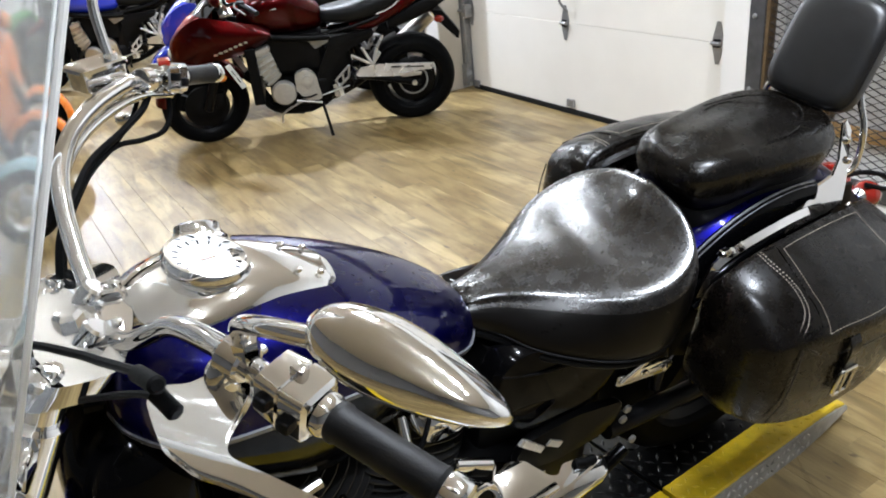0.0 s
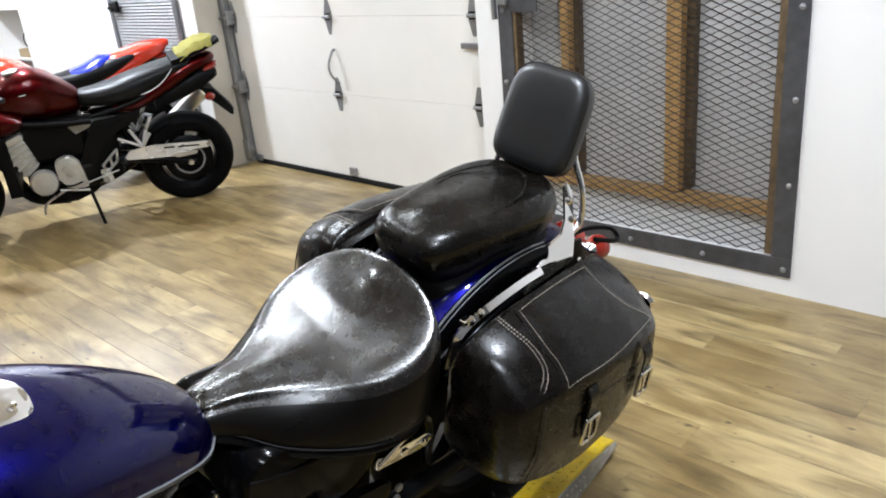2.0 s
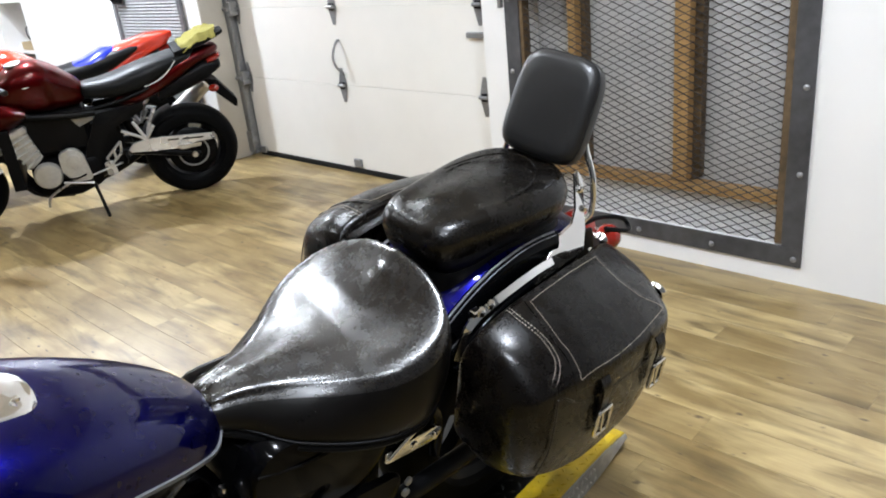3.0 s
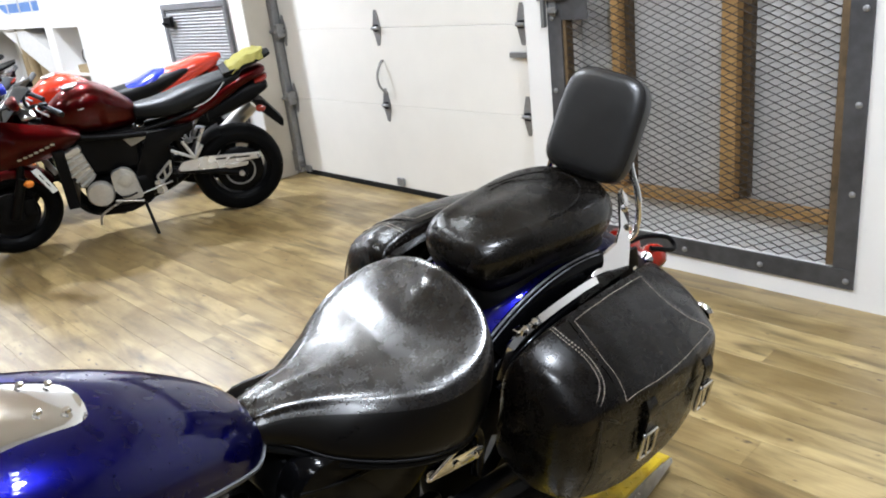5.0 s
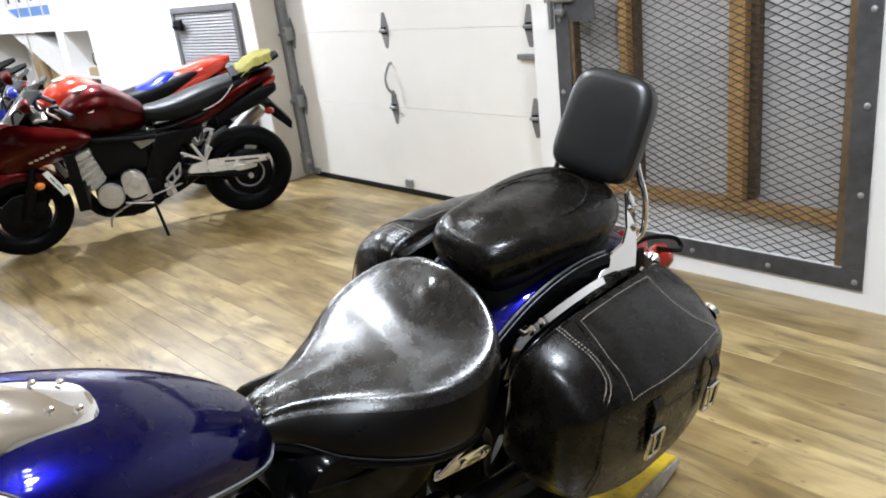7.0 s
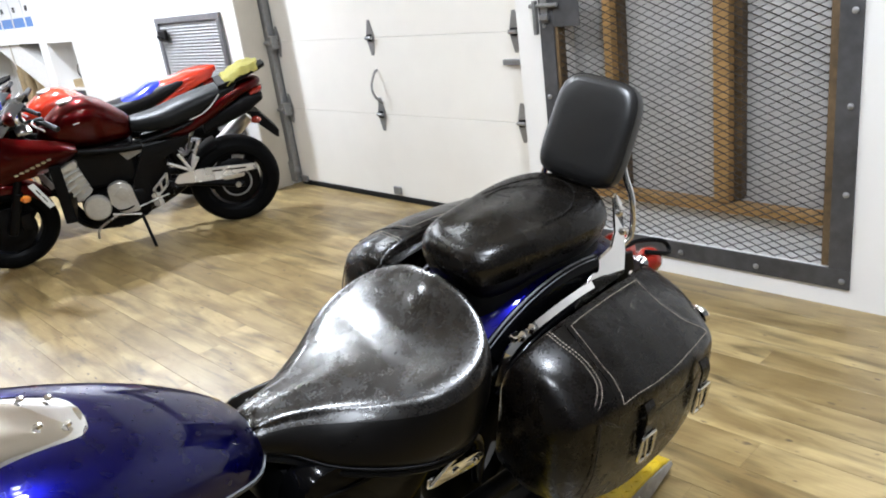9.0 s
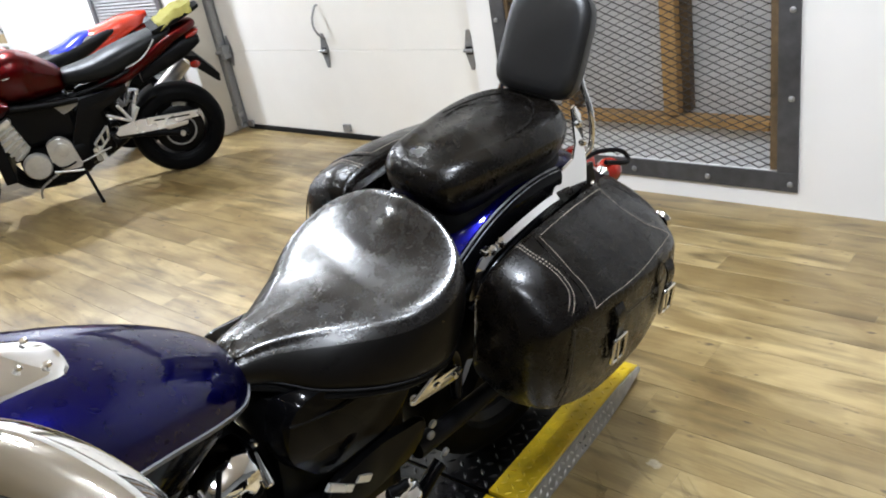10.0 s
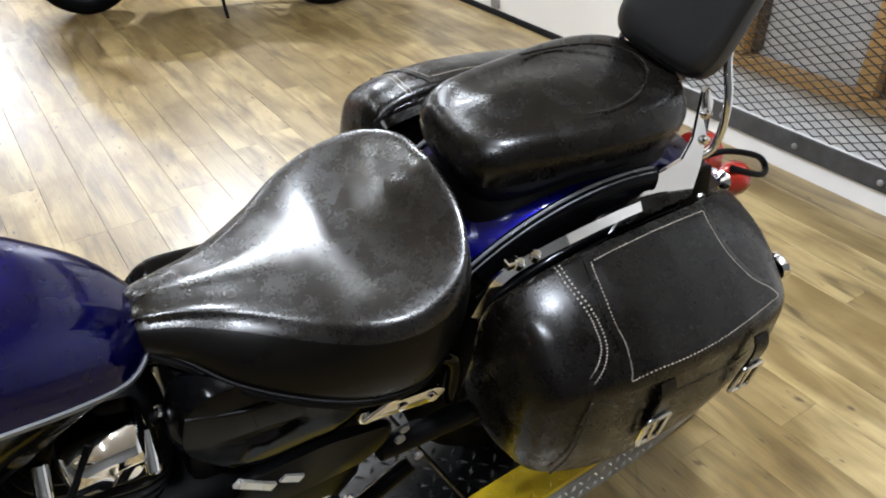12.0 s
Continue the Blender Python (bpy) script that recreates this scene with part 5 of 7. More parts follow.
for s in (1, -1):
    ax = along(on_bar(s, 0.22), on_bar(s, 1.1))
    g = part("grip", steered(turned([(0.017, 0), (0.0195, 0.005), (0.0195, 0.010), (0.0178, 0.013), (0.0178, 0.106), (0.019, 0.112), (0.016, 0.116)], ax, 24)), M_GRIP, bars, "dark grey rubber grip")
    part("bar_end", steered(turned([(0.017, 0), (0.0188, 0.003), (0.0188, 0.018), (0.016, 0.022), (0.009, 0.024)], along(on_bar(s, 0.995), on_bar(s, 1.2)), 24)), M_CHROME, g, "chrome bar end")
    hs = along(on_bar(s, -0.26), on_bar(s, 0.2))
    sw = part("switch_housing", steered(shaped(((0, 0.021, 0.020), (0.003, 0.024, 0.024), (0.028, 0.026, 0.025), (0.030, 0.024, 0.023), (0.032, 0.026, 0.025), (0.056, 0.025, 0.025), (0.060, 0.021, 0.021)), hs)), M_CHROME, bars, "chrome switch housing")
    part("housing_collar", steered(turned([(0.017, 0.060), (0.021, 0.062), (0.021, 0.070), (0.018, 0.074)], hs, 24)), M_CHROME, sw)
    for k, (bx, by, bz, mt) in enumerate(((-0.027, 0.004, 0.016, M_PLASTIC), (-0.027, -0.006, 0.042, M_PLASTIC), (0.004, 0.0265, 0.03, M_CHROME))):
        part("switch_button", steered(shaped(((bz - 0.007, 0.005, 0.006), (bz - 0.005, 0.006, 0.007), (bz + 0.005, 0.006, 0.007), (bz + 0.007, 0.005, 0.006)), hs @ Matrix.Translation((bx, by, 0)), 0.003)), mt, sw)
    for bx, bz in ((-0.014, 0.012), (0.014, 0.012), (-0.014, 0.05), (0.014, 0.05)):
        part("screw", steered(turned([(0.004, 0), (0.0035, 0.002), (0.001, 0.003)], hs @ Matrix.Translation((bx, -0.0255, bz)) @ Matrix.Rotation(radians(90), 4, "X"), 10)), M_CHROME, sw)
    # Lever perch clamped round the bar, with the pivot reaching forward and down
    pc = on_bar(s, -0.52)
    cl = along(on_bar(s, -0.62), on_bar(s, -0.40))
    lp = part("lever_perch", steered(turned([(0.018, 0), (0.021, 0.003), (0.021, 0.026), (0.018, 0.029)], cl, 24)), M_CHROME, bars, "chrome lever perch clamp")
    pv = Vector((pc.x + 0.012, pc.y - s * 0.004, pc.z - 0.042)) if s > 0 else Vector((pc.x + 0.06, pc.y, pc.z - 0.03))
    part("perch_arm", steered(tube([tuple(pc), tuple((pc + pv) / 2 + Vector((0.012, 0, 0.006))), tuple(pv)], 0.015, 12, 12)), M_CHROME, lp)
    for dz in (0.004, 0.024):
        part("clamp_bolt", steered(turned([(0.005, 0), (0.005, 0.006), (0.002, 0.007)], cl @ Matrix.Translation((0, 0, dz)) @ Matrix.Rotation(radians(90 * s), 4, "Y") @ Matrix.Translation((0, 0, 0.019)), 12)), M_CHROME, lp)
    if s > 0:
        # Broad plate at the pivot, narrowing to the blade
        out = [(0.946, 0.352), (0.957, 0.386), (0.975, 0.404), (0.990, 0.424), (0.990, 0.452), (0.965, 0.487), (0.925, 0.545), (0.905, 0.572), (0.915, 0.582), (0.926, 0.558), (0.982, 0.478), (1.013, 0.442), (1.037, 0.395), (1.044, 0.338), (1.036, 0.326), (1.005, 0.345), (0.975, 0.340)]
    else:
        out = [(1.00, -0.43), (1.03, -0.44), (1.04, -0.47), (1.01, -0.53), (0.95, -0.62), (0.93, -0.65), (0.915, -0.645), (0.93, -0.61), (0.985, -0.53), (1.005, -0.48)]
    pts = rounded(out, 0.012, 4)
    cx, cy = sum(p.x for p in pts) / len(pts), sum(p.y for p in pts) / len(pts)

    def lever_z(x, y):
        return 1.128 - 0.25 * (x - 0.97) - 0.05 * (abs(y) - 0.365)

    def inset(p, k):
        i = pts.index(p)
        d = (pts[(i + 1) % len(pts)] - pts[i - 1]).normalized()
        return p + Vector((-d.y, d.x)) * k * s

    rings = [[Vector((q.x, q.y, lever_z(q.x, q.y) + dz)) for q in (inset(p, k) for p in pts)] for dz, k in ((-0.005, 0.004), (-0.0075, 0.0015), (-0.004, 0), (0.003, 0), (0.0065, 0.0015), (0.0075, 0.004))]
    bm = bmesh.new()
    rows = [[bm.verts.new(v) for v in r] for r in rings]
    for r0, r1 in zip(rows, rows[1:]):
        for k in range(len(pts)):
            j = (k + 1) % len(pts)
            bm.faces.new((r0[k], r0[j], r1[j], r1[k]))
    bm.faces.new(rows[0])
    bm.faces.new(list(reversed(rows[-1])))
    lever = part("lever", steered(bm), M_CHROME, lp, "broad polished lever")
    px, py = (0.972, 0.366) if s > 0 else (1.02, -0.445)
    part("pivot_bolt", steered(turned([(0.010, 0), (0.010, 0.002), (0.008, 0.004), (0.002, 0.0045)], Matrix.Translation((px, py, lever_z(px, py) + 0.007)) @ Matrix.Rotation(radians(14), 4, "Y"), 20)), M_CHROME, lever)
    # Mirror on its short stem
    MC = Vector((0.855, 0.5325, 1.249)) if s > 0 else Vector((0.965, -0.52, 1.365))
    MB = on_bar(s, -0.42) + Vector((0.0, 0, 0.02)) if s > 0 else Vector((1.02, -0.425, 1.225))
    ME = MC + Vector((0.045, -s * 0.055, 0.0))
    MM = Matrix.Translation(MC) @ Matrix.Rotation(radians(s * 33), 4, "Z") @ Matrix.Rotation(radians(-4 * s), 4, "X") @ Matrix.Rotation(radians(-38), 4, "Y")

    def teardrop(x, g):
        return [MM @ Vector((x, s * 0.092 * math.cos(t) * g, 0.031 * math.sin(t) * (1 - 0.3 * math.cos(t)) * g)) for t in np.linspace(0, 2 * math.pi, 40, endpoint=False)]

    MS = Matrix.Translation((1.115, 0.933, 1.70)) @ Matrix.Scale(0.86, 4) @ Matrix.Translation((-1.115, -0.933, -1.70)) if s > 0 else Matrix()
    def reach(bm):
        steered(bm)
        bmesh.ops.transform(bm, matrix=MS, verts=bm.verts)
        return bm

    EE = STEER.inverted() @ (MS @ (STEER @ ME))
    stem = part("mirror", steered(tube([tuple(MB), tuple(MB + Vector((0.004, s * 0.006, 0.03))), tuple((MB + EE) / 2 + Vector((0.012, 0, 0.022))), tuple(EE)], 0.0085, 20, 12)), M_CHROME, bars, "chrome mirror on a short stem")
    part("stem_nut", steered(rod(tuple(MB - Vector((0, 0, 0.006))), tuple(MB + Vector((0.001, s * 0.001, 0.012))), 0.013, 6)), M_CHROME, stem)
    part("stem_ball", steered(turned([(0.004, -0.013), (0.011, -0.009), (0.014, 0), (0.011, 0.009), (0.004, 0.013)], Matrix.Translation(EE), 18)), M_CHROME, stem)
    part("mirror_shell", reach(loft([teardrop(x, g) for x, g in ((-0.012, 0.94), (-0.0135, 0.97), (-0.009, 1.0), (0.0, 1.0), (0.014, 0.94), (0.026, 0.78), (0.034, 0.52), (0.038, 0.2))])), M_CHROME, stem, "teardrop chrome mirror shell")
    part("mirror_glass", reach(loft([teardrop(x, 0.925) for x in (-0.0125, -0.0138)])), M_CHROME, stem, "mirror glass")
# Brake reservoir on the right, red kill switch
RS = Matrix.Translation((1.045, -0.425, 1.205)) @ Matrix.Rotation(radians(35), 4, "Z")
rv = part("brake_reservoir", steered(shaped(((-0.022, 0.036, 0.022), (-0.018, 0.040, 0.025), (0.012, 0.042, 0.026)), RS)), M_CHROME, bars, "chrome brake fluid reservoir")
part("reservoir_lid", steered(shaped(((0.0125, 0.045, 0.029), (0.019, 0.045, 0.029), (0.022, 0.042, 0.026)), RS)), M_CHROME, rv)
part("master_cylinder", steered(rod((1.02, -0.43, 1.17), (1.075, -0.36, 1.165), 0.014, 16, bevel=0.003)), M_CHROME, rv)
for bx, by in ((-0.036, -0.02), (0.036, 0.02)):
    part("screw", steered(turned([(0.005, 0.022), (0.004, 0.024), (0.001, 0.0245)], RS @ Matrix.Translation((bx, by, 0)), 10)), M_CHROME, rv)
kp = on_bar(-1, -0.12)
part("kill_switch", steered(box(kp.x - 0.015, kp.x + 0.006, kp.y - 0.014, kp.y + 0.014, kp.z + 0.024, kp.z + 0.034, 0.003)), M_LAMPRED, bars, "red kill switch", False)
# Cables: throttle and wiring sweep down inside the right bar, clutch cable from the left perch
RC = [[(0.975, -0.435, 1.15), (0.99, -0.415, 1.135), (1.03, -0.37, 1.118), (1.082, -0.30, 1.105), (1.115, -0.23, 1.08), (1.136, -0.18, 1.058), (1.147, -0.13, 1.03), (1.16, -0.06, 0.95)],
      [(0.94, -0.475, 1.135), (0.944, -0.47, 1.10), (0.961, -0.45, 1.078), (1.0, -0.41, 1.083), (1.048, -0.36, 1.097), (1.10, -0.26, 1.085), (1.14, -0.17, 1.045), (1.16, -0.06, 0.93)],
      [(0.985, -0.45, 1.16), (1.01, -0.42, 1.12), (1.05, -0.35, 1.10), (1.095, -0.27, 1.085), (1.14, -0.16, 1.03), (1.16, -0.05, 0.9)]]
for k, pts in enumerate(RC):
    part("cable", steered(tube(pts, (0.0065, 0.005, 0.004)[k], 30, 8)), M_RUBBER, bars, "black control cable")
LC = [[(1.033, 0.35, 1.143), (1.045, 0.31, 1.128), (1.058, 0.28, 1.116), (1.09, 0.215, 1.088), (1.124, 0.15, 1.062), (1.19, 0.05, 1.02), (1.23, -0.02, 0.93)],
      [(1.02, 0.35, 1.11), (1.05, 0.28, 1.08), (1.10, 0.19, 1.02), (1.16, 0.10, 0.95), (1.19, 0.05, 0.86)]]
for k, pts in enumerate(LC):
    part("cable", steered(tube(pts, (0.0055, 0.0045)[k], 30, 8)), M_RUBBER, bars, "black clutch cable")
part("cable_sleeve", steered(rod((1.033, 0.35, 1.143), (1.052, 0.295, 1.122), 0.0095, 14, bevel=0.003)), M_RUBBER, bars)
# Clamp hardware
for s in (1, -1):
    bc = part("bar_clamp", steered(box(1.07, 1.125, s * 0.05 - 0.02, s * 0.05 + 0.02, 0.985, 1.022, 0.009)), M_CHROME, bars, "", False)
    for dx in (-0.018, 0.018):
        part("bolt", steered(turned([(0.007, 0), (0.007, 0.006), (0.004, 0.008), (0.001, 0.008)], Matrix.Translation((1.0975 + dx, s * 0.05, 1.021)), 12)), M_CHROME, bc)
    part("fork_cap", steered(turned([(0.026, 0), (0.026, 0.01), (0.02, 0.016), (0.012, 0.018), (0.012, 0.026), (0.002, 0.027)], along((1.168, s * 0.105, 0.995), (1.14, s * 0.105, 1.053)), 24)), M_CHROME, cruiser, "chrome fork cap")
part("stem_nut", steered(turned([(0.02, 0), (0.02, 0.012), (0.014, 0.018), (0.002, 0.019)], Matrix.Translation((1.14, 0, 1.008)), 6)), M_CHROME, cruiser)

# Headlamp, signals and windshield
hl = part("headlamp", steered(turned([(0.03, -0.14), (0.075, -0.10), (0.098, -0.03), (0.102, 0.02), (0.104, 0.03), (0.098, 0.036)], Matrix.Translation((1.31, 0, 0.90)) @ Matrix.Rotation(radians(88), 4, "Y"), 40)), M_CHROME, cruiser, "chrome headlamp shell")
part("lens", steered(turned([(0.097, 0.03), (0.07, 0.045), (0.03, 0.053), (0.002, 0.055)], Matrix.Translation((1.31, 0, 0.90)) @ Matrix.Rotation(radians(88), 4, "Y"), 40)), M_DIAL, hl, "clear ribbed lens")
for s in (1, -1):
    lb = part("light_bar", steered(tube([(1.24, 0, 0.83), (1.25, s * 0.1, 0.83), (1.26, s * 0.2, 0.84)], 0.011, 16)), M_CHROME, cruiser)
    part("spot_lamp", steered(turned([(0.02, -0.07), (0.045, -0.04), (0.055, 0.0), (0.055, 0.02), (0.05, 0.03), (0.01, 0.036)], Matrix.Translation((1.27, s * 0.19, 0.86)) @ Matrix.Rotation(radians(88), 4, "Y"), 28)), M_CHROME, lb, "chrome passing lamp")
    part("front_signal", steered(turned([(0.012, -0.045), (0.03, -0.02), (0.034, 0.01), (0.03, 0.018), (0.006, 0.024)], Matrix.Translation((1.24, s * 0.25, 0.82)) @ Matrix.Rotation(radians(85), 4, "Y"), 24)), M_CHROME, lb)
glass = bpy.data.materials.new("clear_polycarbonate")
glass.use_nodes = True
gp = glass.node_tree.nodes["Principled BSDF"]
gp.inputs["Transmission Weight"].default_value, gp.inputs["Roughness"].default_value, gp.inputs["IOR"].default_value = 0.92, 0.03, 1.35
gp.inputs["Base Color"].default_value = (0.93, 0.95, 0.95, 1)
rings = []
for z in np.linspace(0, 1, 14):
    hw = 0.27 * (0.72 + 0.28 * math.sin(z * 2.4)) if z < 0.9 else 0.27 * (0.72 + 0.28 * math.sin(0.9 * 2.4)) * (1 - (z - 0.9) * 2.0)
    row = []
    for u in np.linspace(-1, 1, 17):
        row.append(Vector((1.33 - 0.26 * z - 0.09 * u * u, hw * u, 0.88 + 0.74 * z)))
    rings.append(row + [v + Vector((-0.003, 0, 0)) for v in reversed(row)])
ws = part("windshield", steered(loft(rings)), glass, cruiser, "clear plastic windshield")
ws.visible_shadow = False
M_RIM = material("frosted_edge", (0.78, 0.79, 0.78), 0.4)
for q in (0, 16):
    part("windshield_edge", steered(tube([tuple(r[q]) for r in rings], 0.0038, 30, 8)), M_RIM, ws, "pale polished edge")
for s in (1, -1):
    part("windshield_strap", steered(ribbon([(1.30, s * 0.11, 0.86), (1.27, s * 0.115, 1.02), (1.215, s * 0.12, 1.17)], 0.022, 0.004, (0, 1, 0), 16)), M_CHROME, ws, "chrome windshield bracket")
ff = []
for th in np.linspace(radians(20), radians(165), 24):
    ring = []
    for u in np.linspace(-1, 1, 13):
        rr = 0.375 - 0.09 * abs(u) ** 3
        ring.append(Vector((FRONT_AXLE + rr * math.cos(th), 0.088 * math.sin(u * 1.45), FW + rr * math.sin(th))))
    ff.append(ring + [Vector((v.x - 0.004 * math.cos(th), v.y * 0.96, v.z - 0.004 * math.sin(th))) for v in reversed(ring)])
part("front_fender", steered(loft(ff)), M_BLUE, cruiser, "blue front fender")

# ---- sport motorcycles: x forward, y left, z up, from the rear tyre's contact ----
M_SILVER = material("silver_frame_paint", (0.60, 0.60, 0.60), 0.3, 0.7, 0, 60, 0.08)
M_SPSEAT = leather("black_textured_vinyl", (0.004, 0.0043, 0.0046), 0.44, 0.08, 0.16)
M_ORANGE = material("orange_red_paint", (0.62, 0.035, 0.012), 0.2, 0, 1.0)
M_ROYAL = material("royal_blue_paint", (0.012, 0.03, 0.42), 0.2, 0, 1.0)
M_GREEN = material("green_gloss_paint", (0.03, 0.22, 0.04), 0.2, 0, 0.8)
M_SMOKE = material("smoked_screen", (0.10, 0.11, 0.12), 0.08, 0, 0.8)


def sport_bike(name, frame_m, label, body, tank_mat, tail, engine, group, text=False, naked=False, detail=True):
    b = thing(name, frame_m, label, "motorcycle", group)
    rear = wheel(b, 0.0, 0.312, 0.18, 0.205, M_RUBBER, M_SATIN, spokes=3, broad=1.9)
    part("hub_plate", turned([(0.03, 0.04), (0.160, 0.05), (0.165, 0.058), (0.155, 0.066), (0.05, 0.075)], Matrix.Translation((0, 0, 0.312)) @ Matrix.Rotation(radians(-90), 4, "X"), 32), M_SATIN, rear, "black hub plate")
    part("sprocket", turned([(0.094, 0.085), (0.105, 0.085), (0.105, 0.093), (0.094, 0.093)], Matrix.Translation((0, 0, 0.312)) @ Matrix.Rotation(radians(-90), 4, "X"), 36, closed=True), M_GALV, rear, "steel rear sprocket")
    part("hugger", loft([[Vector(((0.335 + d) * math.cos(t), u * 0.10, 0.312 + (0.335 + d - 0.04 * abs(u) ** 3) * math.sin(t))) for d, u in [(0, v) for v in np.linspace(-1, 1, 9)] + [(-0.005, v) for v in np.linspace(1, -1, 9)]] for t in np.linspace(radians(8), radians(75), 14)]), M_PLASTIC, rear, "black tyre hugger")
    st = Matrix.Translation((1.32, 0, 0.6)) @ Matrix.Rotation(radians(14), 4, Vector((-math.sin(radians(25)), 0, math.cos(radians(25))))) @ Matrix.Translation((-1.32, 0, -0.6))

    def turned_bar(bm):
        bmesh.ops.transform(bm, matrix=st, verts=bm.verts)
        return bm

    front = wheel(b, 1.465, 0.30, 0.12, 0.205, M_RUBBER, M_SATIN, spokes=3, broad=2.4, turn=st)
    for s in (1, -1):
        bm = turned([(0.05, 0.05), (0.155, 0.05), (0.155, 0.056), (0.105, 0.056), (0.09, 0.064), (0.05, 0.066)], Matrix.Translation((1.465, 0, 0.30)) @ Matrix.Rotation(radians(-90 * s), 4, "X"), 36)
        part("brake_disc", turned_bar(bm), M_SATIN, front, "dark brake disc with its carrier")
    # Fork, fender, bars
    for s in (1, -1):
        fk = part("fork_leg", turned_bar(rod((1.24, s * 0.1, 0.92), (1.45, s * 0.1, 0.34), 0.022, 14)), M_SATIN, b)
        part("fork_slider", turned_bar(rod((1.36, s * 0.1, 0.56), (1.47, s * 0.1, 0.29), 0.031, 16, bevel=0.005)), M_SATIN, fk)
        part("brake_caliper", turned_bar(box(1.33, 1.41, s * 0.075 - 0.02, s * 0.075 + 0.02, 0.28, 0.40, 0.012)), M_SATIN, fk)
        bar = part("handlebar", turned_bar(tube([(1.20, 0.0, 0.98), (1.19, s * 0.08, 0.985), (1.15, s * 0.2, 1.03), (1.08, s * 0.36, 1.02)], 0.011, 18)), M_SATIN, b)
        part("grip", turned_bar(rod((1.11, s * 0.26, 1.028), (1.06, s * 0.39, 1.018), 0.017, 14, bevel=0.004)), M_GRIP, bar)
        part("lever", turned_bar(tube([(1.16, s * 0.2, 1.03), (1.17, s * 0.25, 1.025), (1.13, s * 0.36, 1.015)], 0.006, 14, 8)), M_BRUSH, bar)
        part("switch_box", turned_bar(box(1.10, 1.15, s * 0.22 - 0.022, s * 0.22 + 0.022, 1.005, 1.05, 0.008)), M_PLASTIC, bar)
        ms = part("mirror", turned_bar(tube([(1.36, s * 0.10, 0.95), (1.35, s * 0.18, 1.04), (1.30, s * 0.25, 1.08)], 0.007, 12, 8)), M_PLASTIC, b, "fairing mirror on a stalk")
        part("mirror_shell", turned_bar(loft([oval(x, a, 1.10 + t, 1.10 - t, 2.4, 20, 0.5, s * 0.27) for x, a, t in ((1.265, 0.062, 0.036), (1.275, 0.066, 0.04), (1.30, 0.055, 0.033), (1.32, 0.02, 0.012))])), body, ms)
    ff = []
    for th in np.linspace(radians(12), radians(150), 22):
        ring = []
        for u in np.linspace(-1, 1, 13):
            rr = 0.335 - 0.07 * abs(u) ** 3
            ring.append(Vector((1.465 + rr * math.cos(th), 0.078 * math.sin(u * 1.45), 0.30 + rr * math.sin(th))))
        ff.append(ring + [Vector((v.x - 0.003 * math.cos(th), v.y * 0.96, v.z - 0.003 * math.sin(th))) for v in reversed(ring)])
    part("front_fender", turned_bar(loft(ff)), body, b, "glossy front fender")
    # Tank
    TKS = [(0.575, 0.03, 0.86, 0.80), (0.60, 0.075, 0.90, 0.755), (0.66, 0.105, 0.955, 0.735), (0.74, 0.132, 1.02, 0.73), (0.82, 0.150, 1.052, 0.735), (0.90, 0.160, 1.05, 0.745), (0.98, 0.158, 1.02, 0.755), (1.06, 0.13, 0.965, 0.765), (1.12, 0.08, 0.91, 0.78), (1.14, 0.03, 0.87, 0.80)]
    rings = []
    for f, a, t, z in spline(TKS, 34):
        ring = oval(f, a, t, z, 2.6, 32, 0.58)
        for v in ring:
            if f < 0.78 and v.z < z + (t - z) * 0.62:
                v.y *= 0.86
        rings.append(ring)
    tank = part("fuel_tank", loft(rings), tank_mat, b, "swelling glossy fuel tank")
    cm = Matrix.Translation((0.93, 0, 1.043)) @ Matrix.Rotation(radians(10), 4, "Y")
    part("fuel_cap", turned([(0.05, 0), (0.05, 0.008), (0.042, 0.012), (0.03, 0.010), (0.005, 0.010)], cm, 28), M_BRUSH, tank)
    part("tank_badge", loft([[Vector((0.90 + 0.055 * g * math.cos(t), 0.134 + 0.012 * math.sin(t) * -1, 0.955 + 0.026 * g * math.sin(t))) + Vector((0, dy, 0)) for t in np.linspace(0, 2 * math.pi, 24, endpoint=False)] for dy, g in ((0.0, 1), (0.012, 1), (0.014, 0.8))]), M_DIAL, tank, "pale oval badge shape")
    # Seat and tail
    SE = [(0.60, 0.05, 0.868, 0.79), (0.57, 0.085, 0.876, 0.775), (0.48, 0.115, 0.885, 0.765), (0.38, 0.135, 0.905, 0.765), (0.28, 0.14, 0.935, 0.775), (0.20, 0.138, 0.955, 0.80), (0.12, 0.132, 0.972, 0.835), (0.0, 0.12, 0.993, 0.90), (-0.08, 0.105, 1.0, 0.93), (-0.12, 0.07, 0.998, 0.945), (-0.14, 0.03, 0.985, 0.955)]
    part("seat", loft([oval(f, a, t, z, 2.6, 28, 0.5) for f, a, t, z in spline(SE, 36)]), M_SPSEAT, b, "stepped black seat")
    if detail:
        for q in (1, -1):
            part("seat_piping", tube([(0.22, q * 0.134, 0.822), (0.15, q * 0.136, 0.842), (0.09, q * 0.131, 0.872), (0.04, q * 0.127, 0.915), (0.004, q * 0.122, 0.955)], 0.0035, 20, 6), M_DIAL, b, "pale seat piping")
    TL = [(0.40, 0.10, 0.78, 0.715), (0.28, 0.12, 0.80, 0.70), (0.15, 0.124, 0.862, 0.745), (0.0, 0.119, 0.945, 0.82), (-0.12, 0.105, 0.985, 0.885), (-0.22, 0.085, 1.005, 0.925), (-0.27, 0.05, 1.0, 0.945), (-0.29, 0.02, 0.985, 0.96)]
